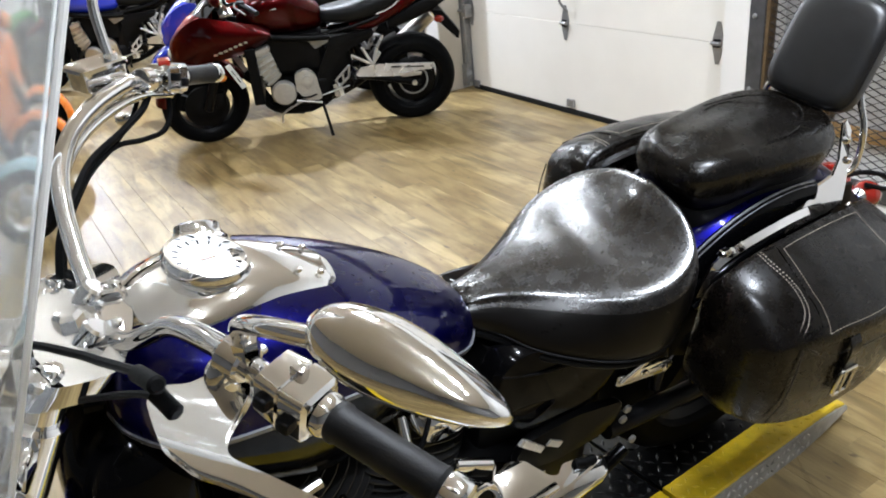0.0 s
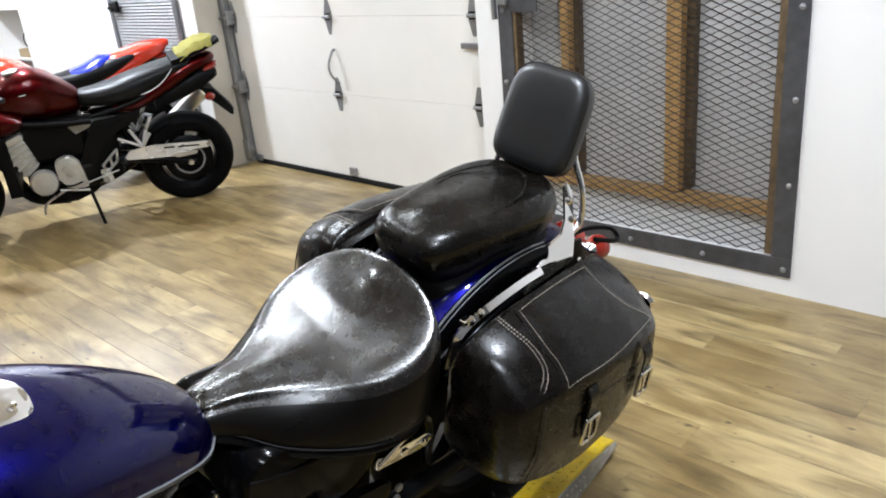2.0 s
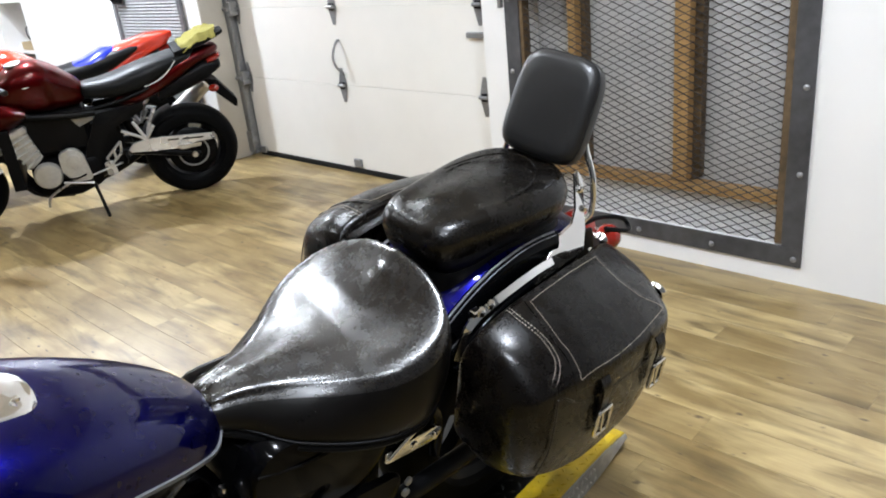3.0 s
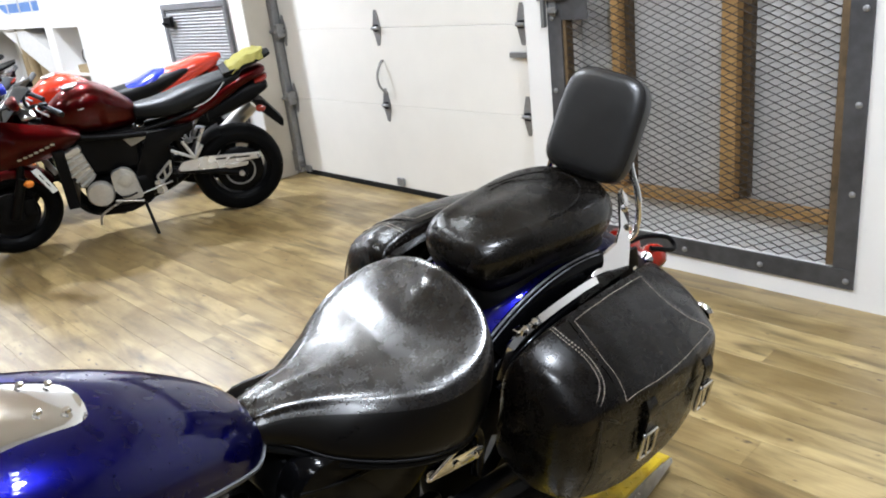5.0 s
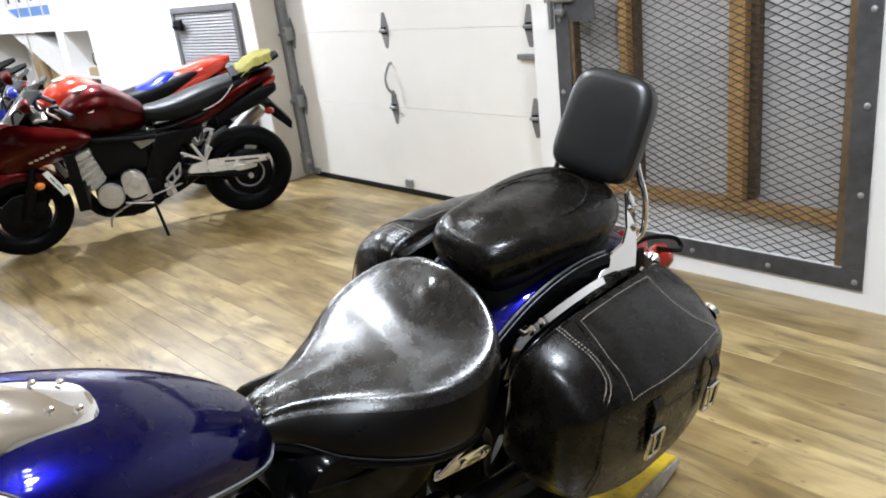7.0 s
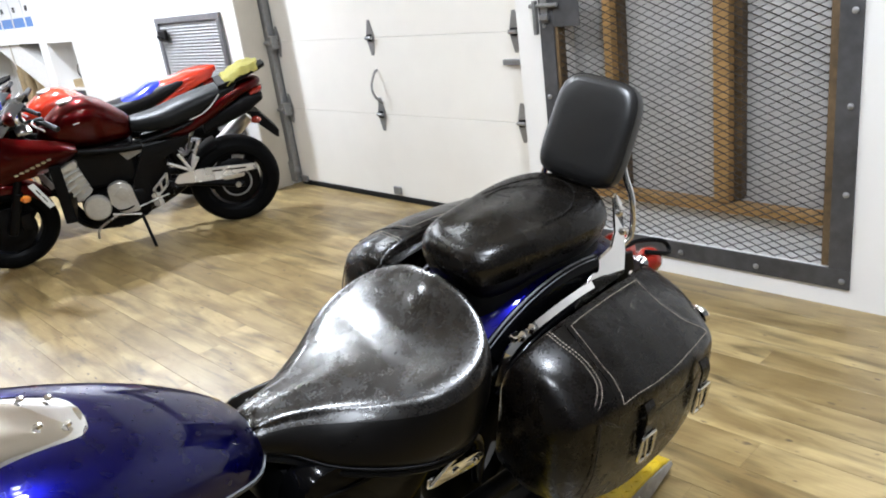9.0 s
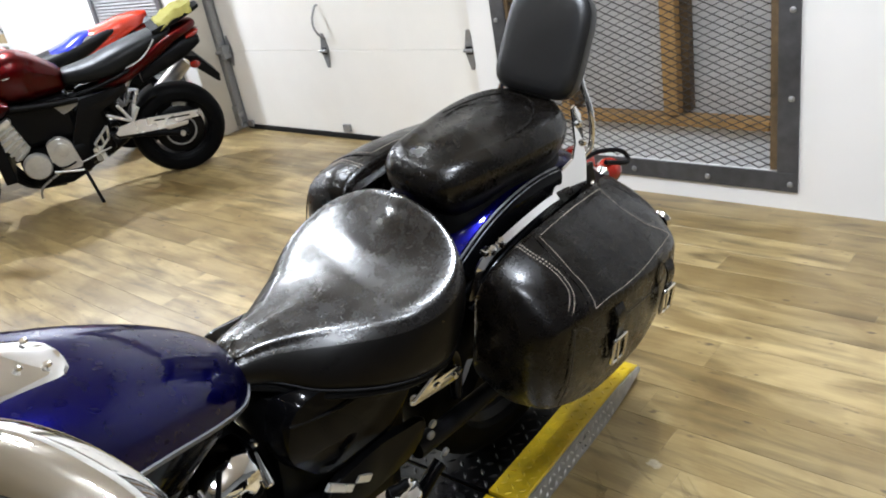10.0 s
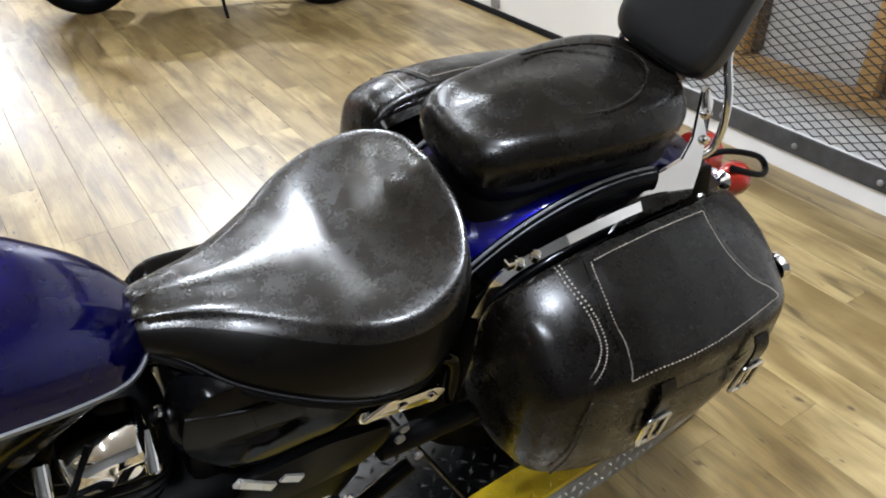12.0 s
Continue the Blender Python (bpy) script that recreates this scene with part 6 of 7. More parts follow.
    tailp = part("tail_fairing", loft([oval(f, a, t, z, 2.8, 24, 0.5) for f, a, t, z in spline(TL, 30)]), tail, b, "pointed tail fairing")
    part("tail_lamp", loft([oval(f, a, t, z, 2.4, 20) for f, a, t, z in ((-0.20, 0.078, 0.925, 0.885), (-0.25, 0.07, 0.935, 0.89), (-0.285, 0.05, 0.94, 0.90), (-0.30, 0.015, 0.935, 0.915))]), M_LAMPRED, tailp, "red tail lamp")
    if detail:
        part("grab_rail", loft([[Vector((x, s * y, z + dz)) for x, y, z in ((0.0, 0.125, 0.985), (-0.16, 0.118, 1.02), (-0.28, 0.085, 1.055), (-0.335, 0.05, 1.07), (-0.335, -0.05, 1.07), (-0.28, -0.085, 1.055), (-0.16, -0.118, 1.02), (0.0, -0.125, 0.985)) for s in (1,)] for dz in (0.0, 0.022)], cap=True), M_PLASTIC, b, "black grab rail")
    under = part("under_tail", loft([oval(f, a, t, z, 3.5, 20) for f, a, t, z in ((0.14, 0.085, 0.78, 0.68), (-0.04, 0.09, 0.86, 0.73), (-0.16, 0.085, 0.905, 0.77), (-0.27, 0.08, 0.905, 0.84), (-0.285, 0.06, 0.895, 0.85))]), M_PLASTIC, b)
    part("plate_holder", slab([(-0.16, 0.79), (-0.24, 0.77), (-0.355, 0.616), (-0.348, 0.566), (-0.33, 0.572), (-0.20, 0.71)], -0.07, 0.07, 0.004), M_PLASTIC, under, "", False)
    for s in (1, -1):
        sg = part("rear_signal", rod((-0.20, s * 0.05, 0.745), (-0.20, s * 0.11, 0.74), 0.008, 8), M_PLASTIC, under)
        part("lens", loft([oval(f, a, 0.74 + a * 0.9, 0.74 - a * 0.9, 2.4, 16, 0.5, s * 0.13) for f, a in ((-0.17, 0.012), (-0.19, 0.026), (-0.215, 0.028), (-0.235, 0.012))]), M_LAMPRED, sg, "red signal lens")
    # Frame, engine, swingarm
    for s in (1, -1):
        part("frame_spar", tube([(1.22, s * 0.06, 0.86), (1.0, s * 0.13, 0.765), (0.72, s * 0.14, 0.722), (0.55, s * 0.13, 0.71)], 0.022, 26, 12), M_SATIN, b)
        part("sub_frame", tube([(0.62, s * 0.12, 0.72), (0.35, s * 0.115, 0.76), (0.05, s * 0.10, 0.84)], 0.014, 16), M_SATIN, b)
        part("side_spar", slab(rounded([(0.545, 0.705), (0.25, 0.725), (0.26, 0.675), (0.42, 0.61), (0.517, 0.545), (0.585, 0.40), (0.597, 0.245), (0.66, 0.245), (0.688, 0.37), (0.652, 0.495), (0.60, 0.60)], 0.02), s * 0.130 - 0.012, s * 0.130 + 0.012, 0.004), M_SATIN, b, "black frame casting")
        part("side_cover", slab(rounded([(0.70, 0.693), (0.54, 0.676), (0.658, 0.630)], 0.008), s * 0.116 - 0.004, s * 0.116 + 0.004, 0.002), M_GALV, b, "grey triangular side cover")
        sw = part("swingarm", tube([(0.50, s * 0.115, 0.43), (0.28, s * 0.115, 0.385), (0.0, s * 0.115, 0.312), (-0.04, s * 0.115, 0.305)], 0.026, 18, 12), M_SATIN, b)
        if detail and s > 0:
            part("swingarm_side", slab(rounded([(0.408, 0.425), (0.366, 0.465), (0.239, 0.478), (-0.132, 0.441), (-0.140, 0.412), (0.104, 0.375), (0.227, 0.386), (0.395, 0.404)], 0.008, 3), 0.128, 0.142, 0.004), M_SILVER, sw, "silver swingarm brace", False)
            for x0, z0, x1, z1 in ((0.155, 0.447, 0.085, 0.440), (0.062, 0.436, -0.075, 0.424)):
                part("brace_slot", slab([(x0, z0 + 0.005), (x1, z1 + 0.005), (x1, z1 - 0.006), (x0, z0 - 0.006)], 0.1421, 0.1432), M_SATIN, sw, "", False)
            part("adjuster_plate", slab(rounded([(0.12, 0.395), (-0.06, 0.392), (-0.05, 0.365), (0.08, 0.362)], 0.01, 3), 0.1425, 0.147, 0.001), M_BRUSH, sw, "", False)
            part("chain_guard", slab([(0.02, 0.392), (-0.02, 0.408), (-0.15, 0.40), (-0.16, 0.39)], 0.10, 0.127, 0.003), M_SILVER, sw, "", False)
            part("axle_nut", rod((0, 0.11, 0.312), (0, 0.155, 0.312), 0.02, 6), M_BRUSH, sw)
        pb = part("peg_bracket", slab(rounded([(0.572, 0.376), (0.517, 0.384), (0.500, 0.290), (0.567, 0.286)], 0.012), s * 0.156 - 0.006, s * 0.156 + 0.006, 0.002), M_SILVER, b, "cast peg bracket")
        A, B, Cc, D = (0.548, s * 0.162, 0.408), (0.446, s * 0.162, 0.503), (0.456, s * 0.162, 0.424), (0.534, s * 0.162, 0.356)
        for p, q in ((A, B), (B, Cc), (Cc, D), (D, A), ((0.498, s * 0.162, 0.456), (0.494, s * 0.162, 0.390))):
            part("heel_guard_bar", rod(p, q, 0.0085, 8), M_SILVER, pb)
        part("foot_peg", rod((0.42, s * 0.15, 0.42), (0.42, s * 0.24, 0.42), 0.013, 12), M_SATIN, pb)
        hub = (0.285, s * 0.165, 0.490)
        for q, r in (((0.425, s * 0.19, 0.580), 0.010), ((0.346, s * 0.175, 0.623), 0.011), ((0.226, s * 0.17, 0.575), 0.013)):
            part("passenger_peg_arm", rod(q, hub, r, 12, bevel=0.004), M_SILVER, pb)
        part("peg_hanger", tube([(0.27, s * 0.16, 0.52), (0.24, s * 0.15, 0.60), (0.195, s * 0.14, 0.676)], 0.012, 12), M_SILVER, pb)
        part("toe_lever", tube([(0.80, s * 0.19, 0.300), (0.93, s * 0.20, 0.236), (0.954, s * 0.215, 0.172)], 0.008, 14, 8), M_BRUSH, pb)
    eng = part("crankcase", loft([oval(f, a, t, z, 3.4, 26) for f, a, t, z in ((0.56, 0.12, 0.47, 0.26), (0.62, 0.155, 0.47, 0.24), (0.78, 0.165, 0.46, 0.23), (0.93, 0.16, 0.44, 0.24), (1.0, 0.12, 0.40, 0.28))]), M_SATIN, b, "black engine case")
    for s in (1, -1):
        R = Matrix.Translation((0.908, s * 0.165, 0.373)) @ Matrix.Rotation(radians(-90 * s), 4, "X")
        part("round_cover", turned([(0.084, 0), (0.084, 0.03), (0.074, 0.042), (0.03, 0.047), (0.005, 0.048)], R, 32), engine, eng, "round silver engine cover")
        part("clutch_cover", slab(rounded([(0.824, 0.379), (0.822, 0.500), (0.739, 0.530), (0.682, 0.485), (0.655, 0.300), (0.775, 0.305)], 0.02), s * 0.185 - 0.025, s * 0.185 + 0.02, 0.012), engine, eng, "silver gearbox cover")
        part("cover_boss", slab(rounded([(0.800, 0.440), (0.745, 0.495), (0.705, 0.470), (0.700, 0.420), (0.745, 0.385)], 0.010), s * 0.205 - 0.008, s * 0.205 + 0.008, 0.005), engine, eng)
        part("cover_rib", tube([(0.822, s * 0.207, 0.375), (0.79, s * 0.207, 0.335), (0.74, s * 0.207, 0.33), (0.69, s * 0.207, 0.345)], 0.006, 18, 8), M_SATIN, eng)
        part("lower_rail", rod((0.834, s * 0.19, 0.308), (0.661, s * 0.19, 0.272), 0.008, 10), M_BRUSH, eng)
        cyl = part("cylinder_block", slab(rounded([(0.912, 0.480), (0.990, 0.420), (1.098, 0.615), (0.965, 0.672)], 0.012), s * 0.12 - 0.05, s * 0.12 + 0.035, 0.006), engine, eng, "silver cylinder block")
        for k in range(5):
            q = 0.10 + 0.19 * k
            a, e = Vector((0.905 + 0.052 * q, 0.485 + 0.187 * q)), Vector((1.000 + 0.108 * q, 0.412 + 0.205 * q))
            part("rib", rod((a.x, s * 0.160, a.y), (e.x, s * 0.160, e.y), 0.010, 8, bevel=0.003), engine, cyl)
            if k < 4:
                c = (a + e) / 2 + Vector((0.008, 0.018))
                part("core_plug", turned([(0.013, 0), (0.013, 0.004), (0.009, 0.006), (0.002, 0.006)], Matrix.Translation((c.x, s * 0.155, c.y)) @ Matrix.Rotation(radians(-90 * s), 4, "X"), 12), M_BRUSH, cyl)
        part("head_cover", slab(rounded([(0.950, 0.672), (1.118, 0.612), (1.128, 0.642), (0.965, 0.705)], 0.012), s * 0.11 - 0.06, s * 0.168, 0.006), engine, cyl)
    part("airbox", box(0.60, 1.02, -0.115, 0.115, 0.47, 0.745, 0.03), M_SATIN, b, "black airbox under the tank", False)
    part("rear_block", box(0.42, 0.62, -0.10, 0.10, 0.30, 0.66, 0.03), M_SATIN, b, "", False)
    part("oil_pan", loft([oval(f, a, t, z, 3, 20) for f, a, t, z in ((0.62, 0.09, 0.28, 0.20), (0.75, 0.13, 0.28, 0.165), (0.92, 0.12, 0.28, 0.17), (1.0, 0.07, 0.28, 0.2))]), M_SATIN, eng)
    part("radiator", box(1.05, 1.12, -0.175, 0.175, 0.30, 0.70, 0.008), M_PLASTIC, b, "", False)
    for k, y in enumerate((-0.12, -0.04, 0.04, 0.12)):
        part("header_pipe", tube([(1.02, y, 0.60), (1.08, y, 0.52), (1.09, y * 0.9, 0.38), (1.0, y * 0.6, 0.22), (0.8, y * 0.3, 0.16)], 0.019, 22, 10), M_SATIN, b)
    part("exhaust", tube([(0.8, -0.05, 0.16), (0.5, -0.16, 0.20), (0.25, -0.20, 0.32), (0.1, -0.205, 0.45)], 0.03, 20, 12), M_SATIN, b)
    mf = part("muffler", rod((0.14, -0.205, 0.42), (-0.20, -0.215, 0.68), 0.056, 24, bevel=0.01), M_BRUSH, b, "brushed silencer")
    part("muffler_tip", rod((-0.19, -0.2148, 0.672), (-0.215, -0.2155, 0.692), 0.04, 20), M_CHROME, mf)
    part("rear_shock", rod((0.38, 0, 0.62), (0.30, 0, 0.34), 0.035, 16), M_SATIN, b)
    part("side_stand", tube([(0.66, 0.14, 0.25), (0.64, 0.20, 0.14), (0.61, 0.275, -0.04)], 0.011, 12), M_SATIN, b, "black side stand")
    part("shift_rod", tube([(0.46, 0.165, 0.36), (0.60, 0.17, 0.33), (0.70, 0.18, 0.31)], 0.006, 12, 8), M_BRUSH, b)
    if not naked:
        FA = [(0.93, 0.02, 0.81, 0.745), (0.99, 0.03, 0.84, 0.71), (1.10, 0.03, 0.87, 0.665), (1.22, 0.03, 0.90, 0.64), (1.34, 0.03, 0.93, 0.625), (1.44, 0.03, 0.90, 0.61), (1.52, 0.03, 0.84, 0.60), (1.58, 0.03, 0.77, 0.60)]
        for s in (1, -1):
            rings = []
            for k, (f, th, t, z) in enumerate(spline(FA, 26)):
                w = 0.215 if f < 1.25 else 0.215 - 0.52 * (f - 1.25) ** 1.45 * 1.2
                w = max(w, 0.04)
                ring = [Vector((f, s * w * (0.93 - 0.25 * u * u + 0.07 * u), t * (u + 1) / 2 + z * (1 - u) / 2)) for u in np.linspace(-1, 1, 11)]
                rings.append(ring + [v - Vector((0, s * 0.008, 0)) for v in reversed(ring)])
            fr = part("side_fairing", loft(rings), body, b, "half fairing side panel")
            part("fork_reflector", slab([(1.265, 0.598), (1.229, 0.612), (1.148, 0.444), (1.183, 0.430)], s * 0.158, s * 0.163), M_DIAL, fr, "white slotted side strip", False)
            for q in (0.35, 0.65):
                cx, cz = 1.247 + (1.166 - 1.247) * q, 0.605 + (0.437 - 0.605) * q
                part("strip_slot", slab([(cx - 0.006, cz - 0.02), (cx + 0.012, cz + 0.018), (cx + 0.006, cz + 0.022), (cx - 0.012, cz - 0.016)], s * 0.1632, s * 0.1645), M_SATIN, fr, "", False)
            part("front_signal", loft([oval(f, a, 0.52 + a, 0.52 - a, 2.2, 16, 0.5, s * 0.16) for f, a in ((1.27, 0.008), (1.285, 0.022), (1.31, 0.024), (1.33, 0.008))]), M_AMBER, fr, "amber front reflector")
            if text:
                # an unreadable script badge: slanted bars
                for k in range(7):
                    x0 = 1.30 - 0.034 * k
                    z0 = 0.695 + 0.0105 * k
                    w = 0.217 if x0 < 1.25 else 0.212
                    part("badge_bar", box(x0 - 0.012, x0 + 0.012, s * w * 0.955 - 0.004, s * w * 0.955 + 0.004, z0 - 0.006, z0 + 0.006, 0.001), M_BRUSH, fr, "pale lettering bar", False)
        nose = part("front_cowl", loft([oval(f, a, t, z, 2.6, 26, 0.4) for f, a, t, z in ((1.36, 0.17, 0.95, 0.66), (1.46, 0.145, 0.90, 0.63), (1.54, 0.11, 0.83, 0.60), (1.60, 0.07, 0.76, 0.59), (1.62, 0.03, 0.70, 0.61))]), body, b, "pointed front cowl")
        part("headlamp", loft([oval(f, a, t, z, 2.6, 22, 0.5) for f, a, t, z in ((1.50, 0.10, 0.77, 0.655), (1.58, 0.075, 0.74, 0.645), (1.615, 0.055, 0.715, 0.65), (1.63, 0.02, 0.69, 0.665))]), M_DIAL, nose, "twin clear headlamp")
        rings = []
        for z in np.linspace(0, 1, 9):
            row = [Vector((1.44 - 0.20 * z - 0.10 * u * u, (0.15 + 0.0 * z) * u * (1 - 0.25 * z * z), 0.90 + 0.20 * z)) for u in np.linspace(-1, 1, 13)]
            rings.append(row + [v - Vector((0.004, 0, 0)) for v in reversed(row)])
        part("screen", loft(rings), M_SMOKE, nose, "small tinted screen")
    ins = part("instrument_pod", turned_bar(box(1.24, 1.31, -0.10, 0.10, 0.96, 1.04, 0.02)), M_PLASTIC, b)
    part("instrument_face", turned_bar(turned([(0.04, 0), (0.042, 0.01), (0.034, 0.012), (0.005, 0.012)], Matrix.Translation((1.24, 0.045, 1.0)) @ Matrix.Rotation(radians(-70), 4, "Y"), 24)), M_CHROME, ins)
    part("top_clamp", turned_bar(box(1.17, 1.26, -0.13, 0.13, 0.925, 0.95, 0.01)), M_BRUSH, b)
    return b


RED = bike_frame(-0.58, -1.405, 9, (-3.955, -0.505, 0.0))
sport_bike("sport_motorcycle", RED, "dark red half-faired sport motorcycle parked on its side stand", M_RED, M_RED, M_RED, M_ENGINE, "parked motorcycles", text=True)
# Yellow cloth folded over the tail
rings = []
rc = random.Random(3)
for k, x in enumerate(np.linspace(-0.05, -0.285, 12)):
    zt = 1.0 + (0.07 if x < -0.2 else 0.45 * (-0.05 - x)) + 0.02
    row = []
    for u in np.linspace(-1, 1, 15):
        z = zt + 0.018 - 0.035 * max(0, abs(u) - 0.72) / 0.28 + 0.007 * math.sin(k * 1.9 + u * 5) + rc.uniform(-0.003, 0.003)
        row.append(Vector((x + 0.012 * math.sin(u * 4 + k), 0.125 * u * (1.0 if abs(u) < 0.75 else 0.985), z)))
    rings.append(row + [v - Vector((0, 0, 0.007)) for v in reversed(row)])
cloth = tagged(part("polishing_cloth", loft(rings), M_CLOTH, None), "crumpled yellow cloth folded over the motorcycle's tail", "cloth")
cloth.matrix_world = RED

B2 = bike_frame(-0.50, -1.40, 9, (-5.0, -0.30, 0.0))
b2 = sport_bike("sport_motorcycle", B2, "royal blue and orange-red sport motorcycle parked beside another", M_ROYAL, M_ORANGE, M_ORANGE, M_SATIN, "parked motorcycles", detail=False)
part("side_cowl", loft([oval(f, a, t, z, 2.6, 22, 0.4) for f, a, t, z in ((0.52, 0.02, 0.875, 0.85), (0.44, 0.10, 0.89, 0.83), (0.32, 0.128, 0.925, 0.83), (0.20, 0.125, 0.985, 0.84), (0.12, 0.08, 0.99, 0.87))]), M_ROYAL, b2, "royal blue side cowl")
part("seat_cowl", loft([oval(f, a, t, z, 2.6, 26, 0.35) for f, a, t, z in spline(((0.18, 0.03, 0.92, 0.88), (0.165, 0.085, 0.955, 0.86), (0.11, 0.112, 0.985, 0.87), (0.0, 0.115, 1.005, 0.89), (-0.12, 0.11, 1.035, 0.92), (-0.26, 0.07, 1.04, 0.96), (-0.32, 0.02, 1.03, 0.99)), 24)]), M_ORANGE, b2, "orange-red seat cowl")
B3 = bike_frame(-0.45, -1.40, 9, (-7.2, -1.2, 0.0))
sport_bike("sport_motorcycle", B3, "black and blue sport motorcycle in the parked row", M_BLACK, M_ROYAL, M_BLACK, M_BRUSH, "parked motorcycles", naked=True)
B4 = bike_frame(-0.2, -1.4, 9, (-8.4, -1.0, 0.0))
sport_bike("sport_motorcycle", B4, "dark red and black motorcycle far back in the row", M_RED, M_RED, M_BLACK, M_BRUSH, "parked motorcycles", naked=True)
B5 = bike_frame(0.35, -1.4, 9, (-10.9, -1.2, 0.0))
sport_bike("sport_motorcycle", B5, "blue and green motorcycle far back in the row", M_GREEN, M_ROYAL, M_BLACK, M_BRUSH, "parked motorcycles", naked=True)

# ---- back of the showroom ----
M_BOXBLUE = material("blue_carton", (0.10, 0.22, 0.50), 0.6)
M_CARTON = material("white_carton", (0.70, 0.70, 0.70), 0.6)
M_TAN = material("tan_board", (0.36, 0.27, 0.15), 0.7, 0, 0, 30, 0.2)
M_LOUVRE = material("grey_louvre_metal", (0.24, 0.24, 0.24), 0.5, 0.4, 0, 30, 0.2)

M_VENTFRAME = material("grey_vent_frame", (0.16, 0.16, 0.165), 0.5, 0.4, 0, 30, 0.25)
# Louvred panel on the wall
vent = thing("louvred_panel", pose(0, 0, 0), "grey steel louvred panel screwed to the white wall", "wall vent", kind="structure")
VX0, VX1, VZ0, VZ1 = -5.68, -4.56, 0.30, 1.41
for nm, b in (("top_rail", (VX0, VX1, VZ1 - 0.05, VZ1)), ("bottom_rail", (VX0, VX1, VZ0, VZ0 + 0.05)), ("left_stile", (VX0, VX0 + 0.05, VZ0 + 0.051, VZ1 - 0.051)), ("right_stile", (VX1 - 0.05, VX1, VZ0 + 0.051, VZ1 - 0.051))):
    part(nm, box(b[0], b[1], -0.03, -0.002, b[2], b[3], 0.004), M_VENTFRAME, vent, "", False)
part("back_sheet", box(VX0 + 0.05, VX1 - 0.05, -0.008, -0.003, VZ0 + 0.05, VZ1 - 0.05), M_LOUVRE, vent, "", False)
for k in range(40):
    z = VZ0 + 0.062 + k * 0.025
    bm = loft([[Vector((x, y, z + dz)) for y, dz in ((-0.010, 0.019), (-0.018, 0.004), (-0.016, 0.002), (-0.009, 0.016))] for x in (VX0 + 0.055, VX1 - 0.055)])
    part("louvre", bm, M_LOUVRE, vent, "", False)
hk = part("hasp", box(VX0 + 0.08, VX0 + 0.22, -0.06, -0.0305, 1.22, 1.31, 0.01), M_SATIN, vent, "dark latch", False)
part("staple", tube([(VX0 + 0.1, -0.06, 1.24), (VX0 + 0.12, -0.09, 1.26), (VX0 + 0.16, -0.09, 1.26), (VX0 + 0.18, -0.06, 1.24)], 0.008, 12), M_SATIN, hk)

# Niche shelves with a carton and a coil of cable
for z in (0.28, 0.73):
    tagged(part("niche_shelf", box(-8.615, -7.825, 0.03, 0.315, z, z + 0.025, 0.003), M_SHELF, None, "", False), "white painted shelf board in a wall niche", "shelf", "niche shelves")
tagged(part("carton", box(-8.35, -7.95, 0.08, 0.26, 0.756, 0.84, 0.004), M_TAN, None, "", False), "shallow tan cardboard carton on a white shelf", "box")
coil = []
for k in range(60):
    a = k * 0.42
    coil.append((-8.20 + 0.09 * math.cos(a), 0.17 + 0.03 * math.sin(a * 0.7), 0.93 + 0.08 * math.sin(a)))
tagged(part("cable_coil", tube(coil, 0.006, 180, 6), M_RUBBER, None), "loose coil of black cable on a carton", "cable")
for x, w in ((-8.5, 0.2), (-8.1, 0.3)):
    tagged(part("storage_bin", box(x - w / 2, x + w / 2, 0.06, 0.28, 0.306, 0.50, 0.01), M_PLASTIC, None, "", False), "dark plastic bin on a white shelf", "box", "storage bins")

# Stair soffit and what stands below it
st = loft([[Vector((x, 0.06, z)), Vector((x, 0.74, z)), Vector((x, 0.74, z + 0.34)), Vector((x, 0.06, z + 0.34))] for x, z in ((-12.9, 1.95), (-8.9, 0.60))])
tagged(part("stair_soffit", st, M_SHELF, None, "", False), "white boarded underside of a staircase", "stairs", kind="structure")
part("soffit_joint", box(-10.2, -10.17, 0.05, 0.058, 0.95, 1.45), M_JAMB, bpy.data.objects["stair_soffit"], "", False)
rs = random.Random(8)
for k in range(9):
    x = -9.0 - 0.24 * k
    h = 0.50 + rs.random() * 0.06 + 0.08 * k
    tagged(part("paper_roll", turned([(0.06, 0), (0.075, 0.01), (0.075, h - 0.01), (0.06, h)], Matrix.Translation((x, 0.30 + 0.1 * rs.random(), 0.0)), 18), M_TAN, None), "upright tan paper roll stored under the stairs", "paper roll", "rolls under the stairs")
# Cartons on the high shelf
tagged(part("high_shelf", box(-12.9, -8.88, 0.02, 0.7, 1.421, 1.44), M_SHELF, None, "", False), "white shelf board over the beam", "shelf")
for k in range(8):
    x, w, h = -9.15 - 0.47 * k, 0.42, 0.36 + 0.05 * (k % 3)
    cb = thing("carton", pose(x, 0.28, 1.4405), "white carton with a blue printed band on a high shelf", "box", "shelf cartons")
    part("box_body", box(-w / 2, w / 2, -0.2, 0.2, 0, h, 0.004), M_CARTON, cb, "", False)
    part("blue_band", box(-w / 2 + 0.01, w / 2 - 0.01, -0.2025, -0.2005, 0.02, 0.13), M_BOXBLUE, cb, "", False)
    part("print_block", box(-0.12, -0.03, -0.2025, -0.2005, 0.2, 0.26), M_SATIN, cb, "", False)


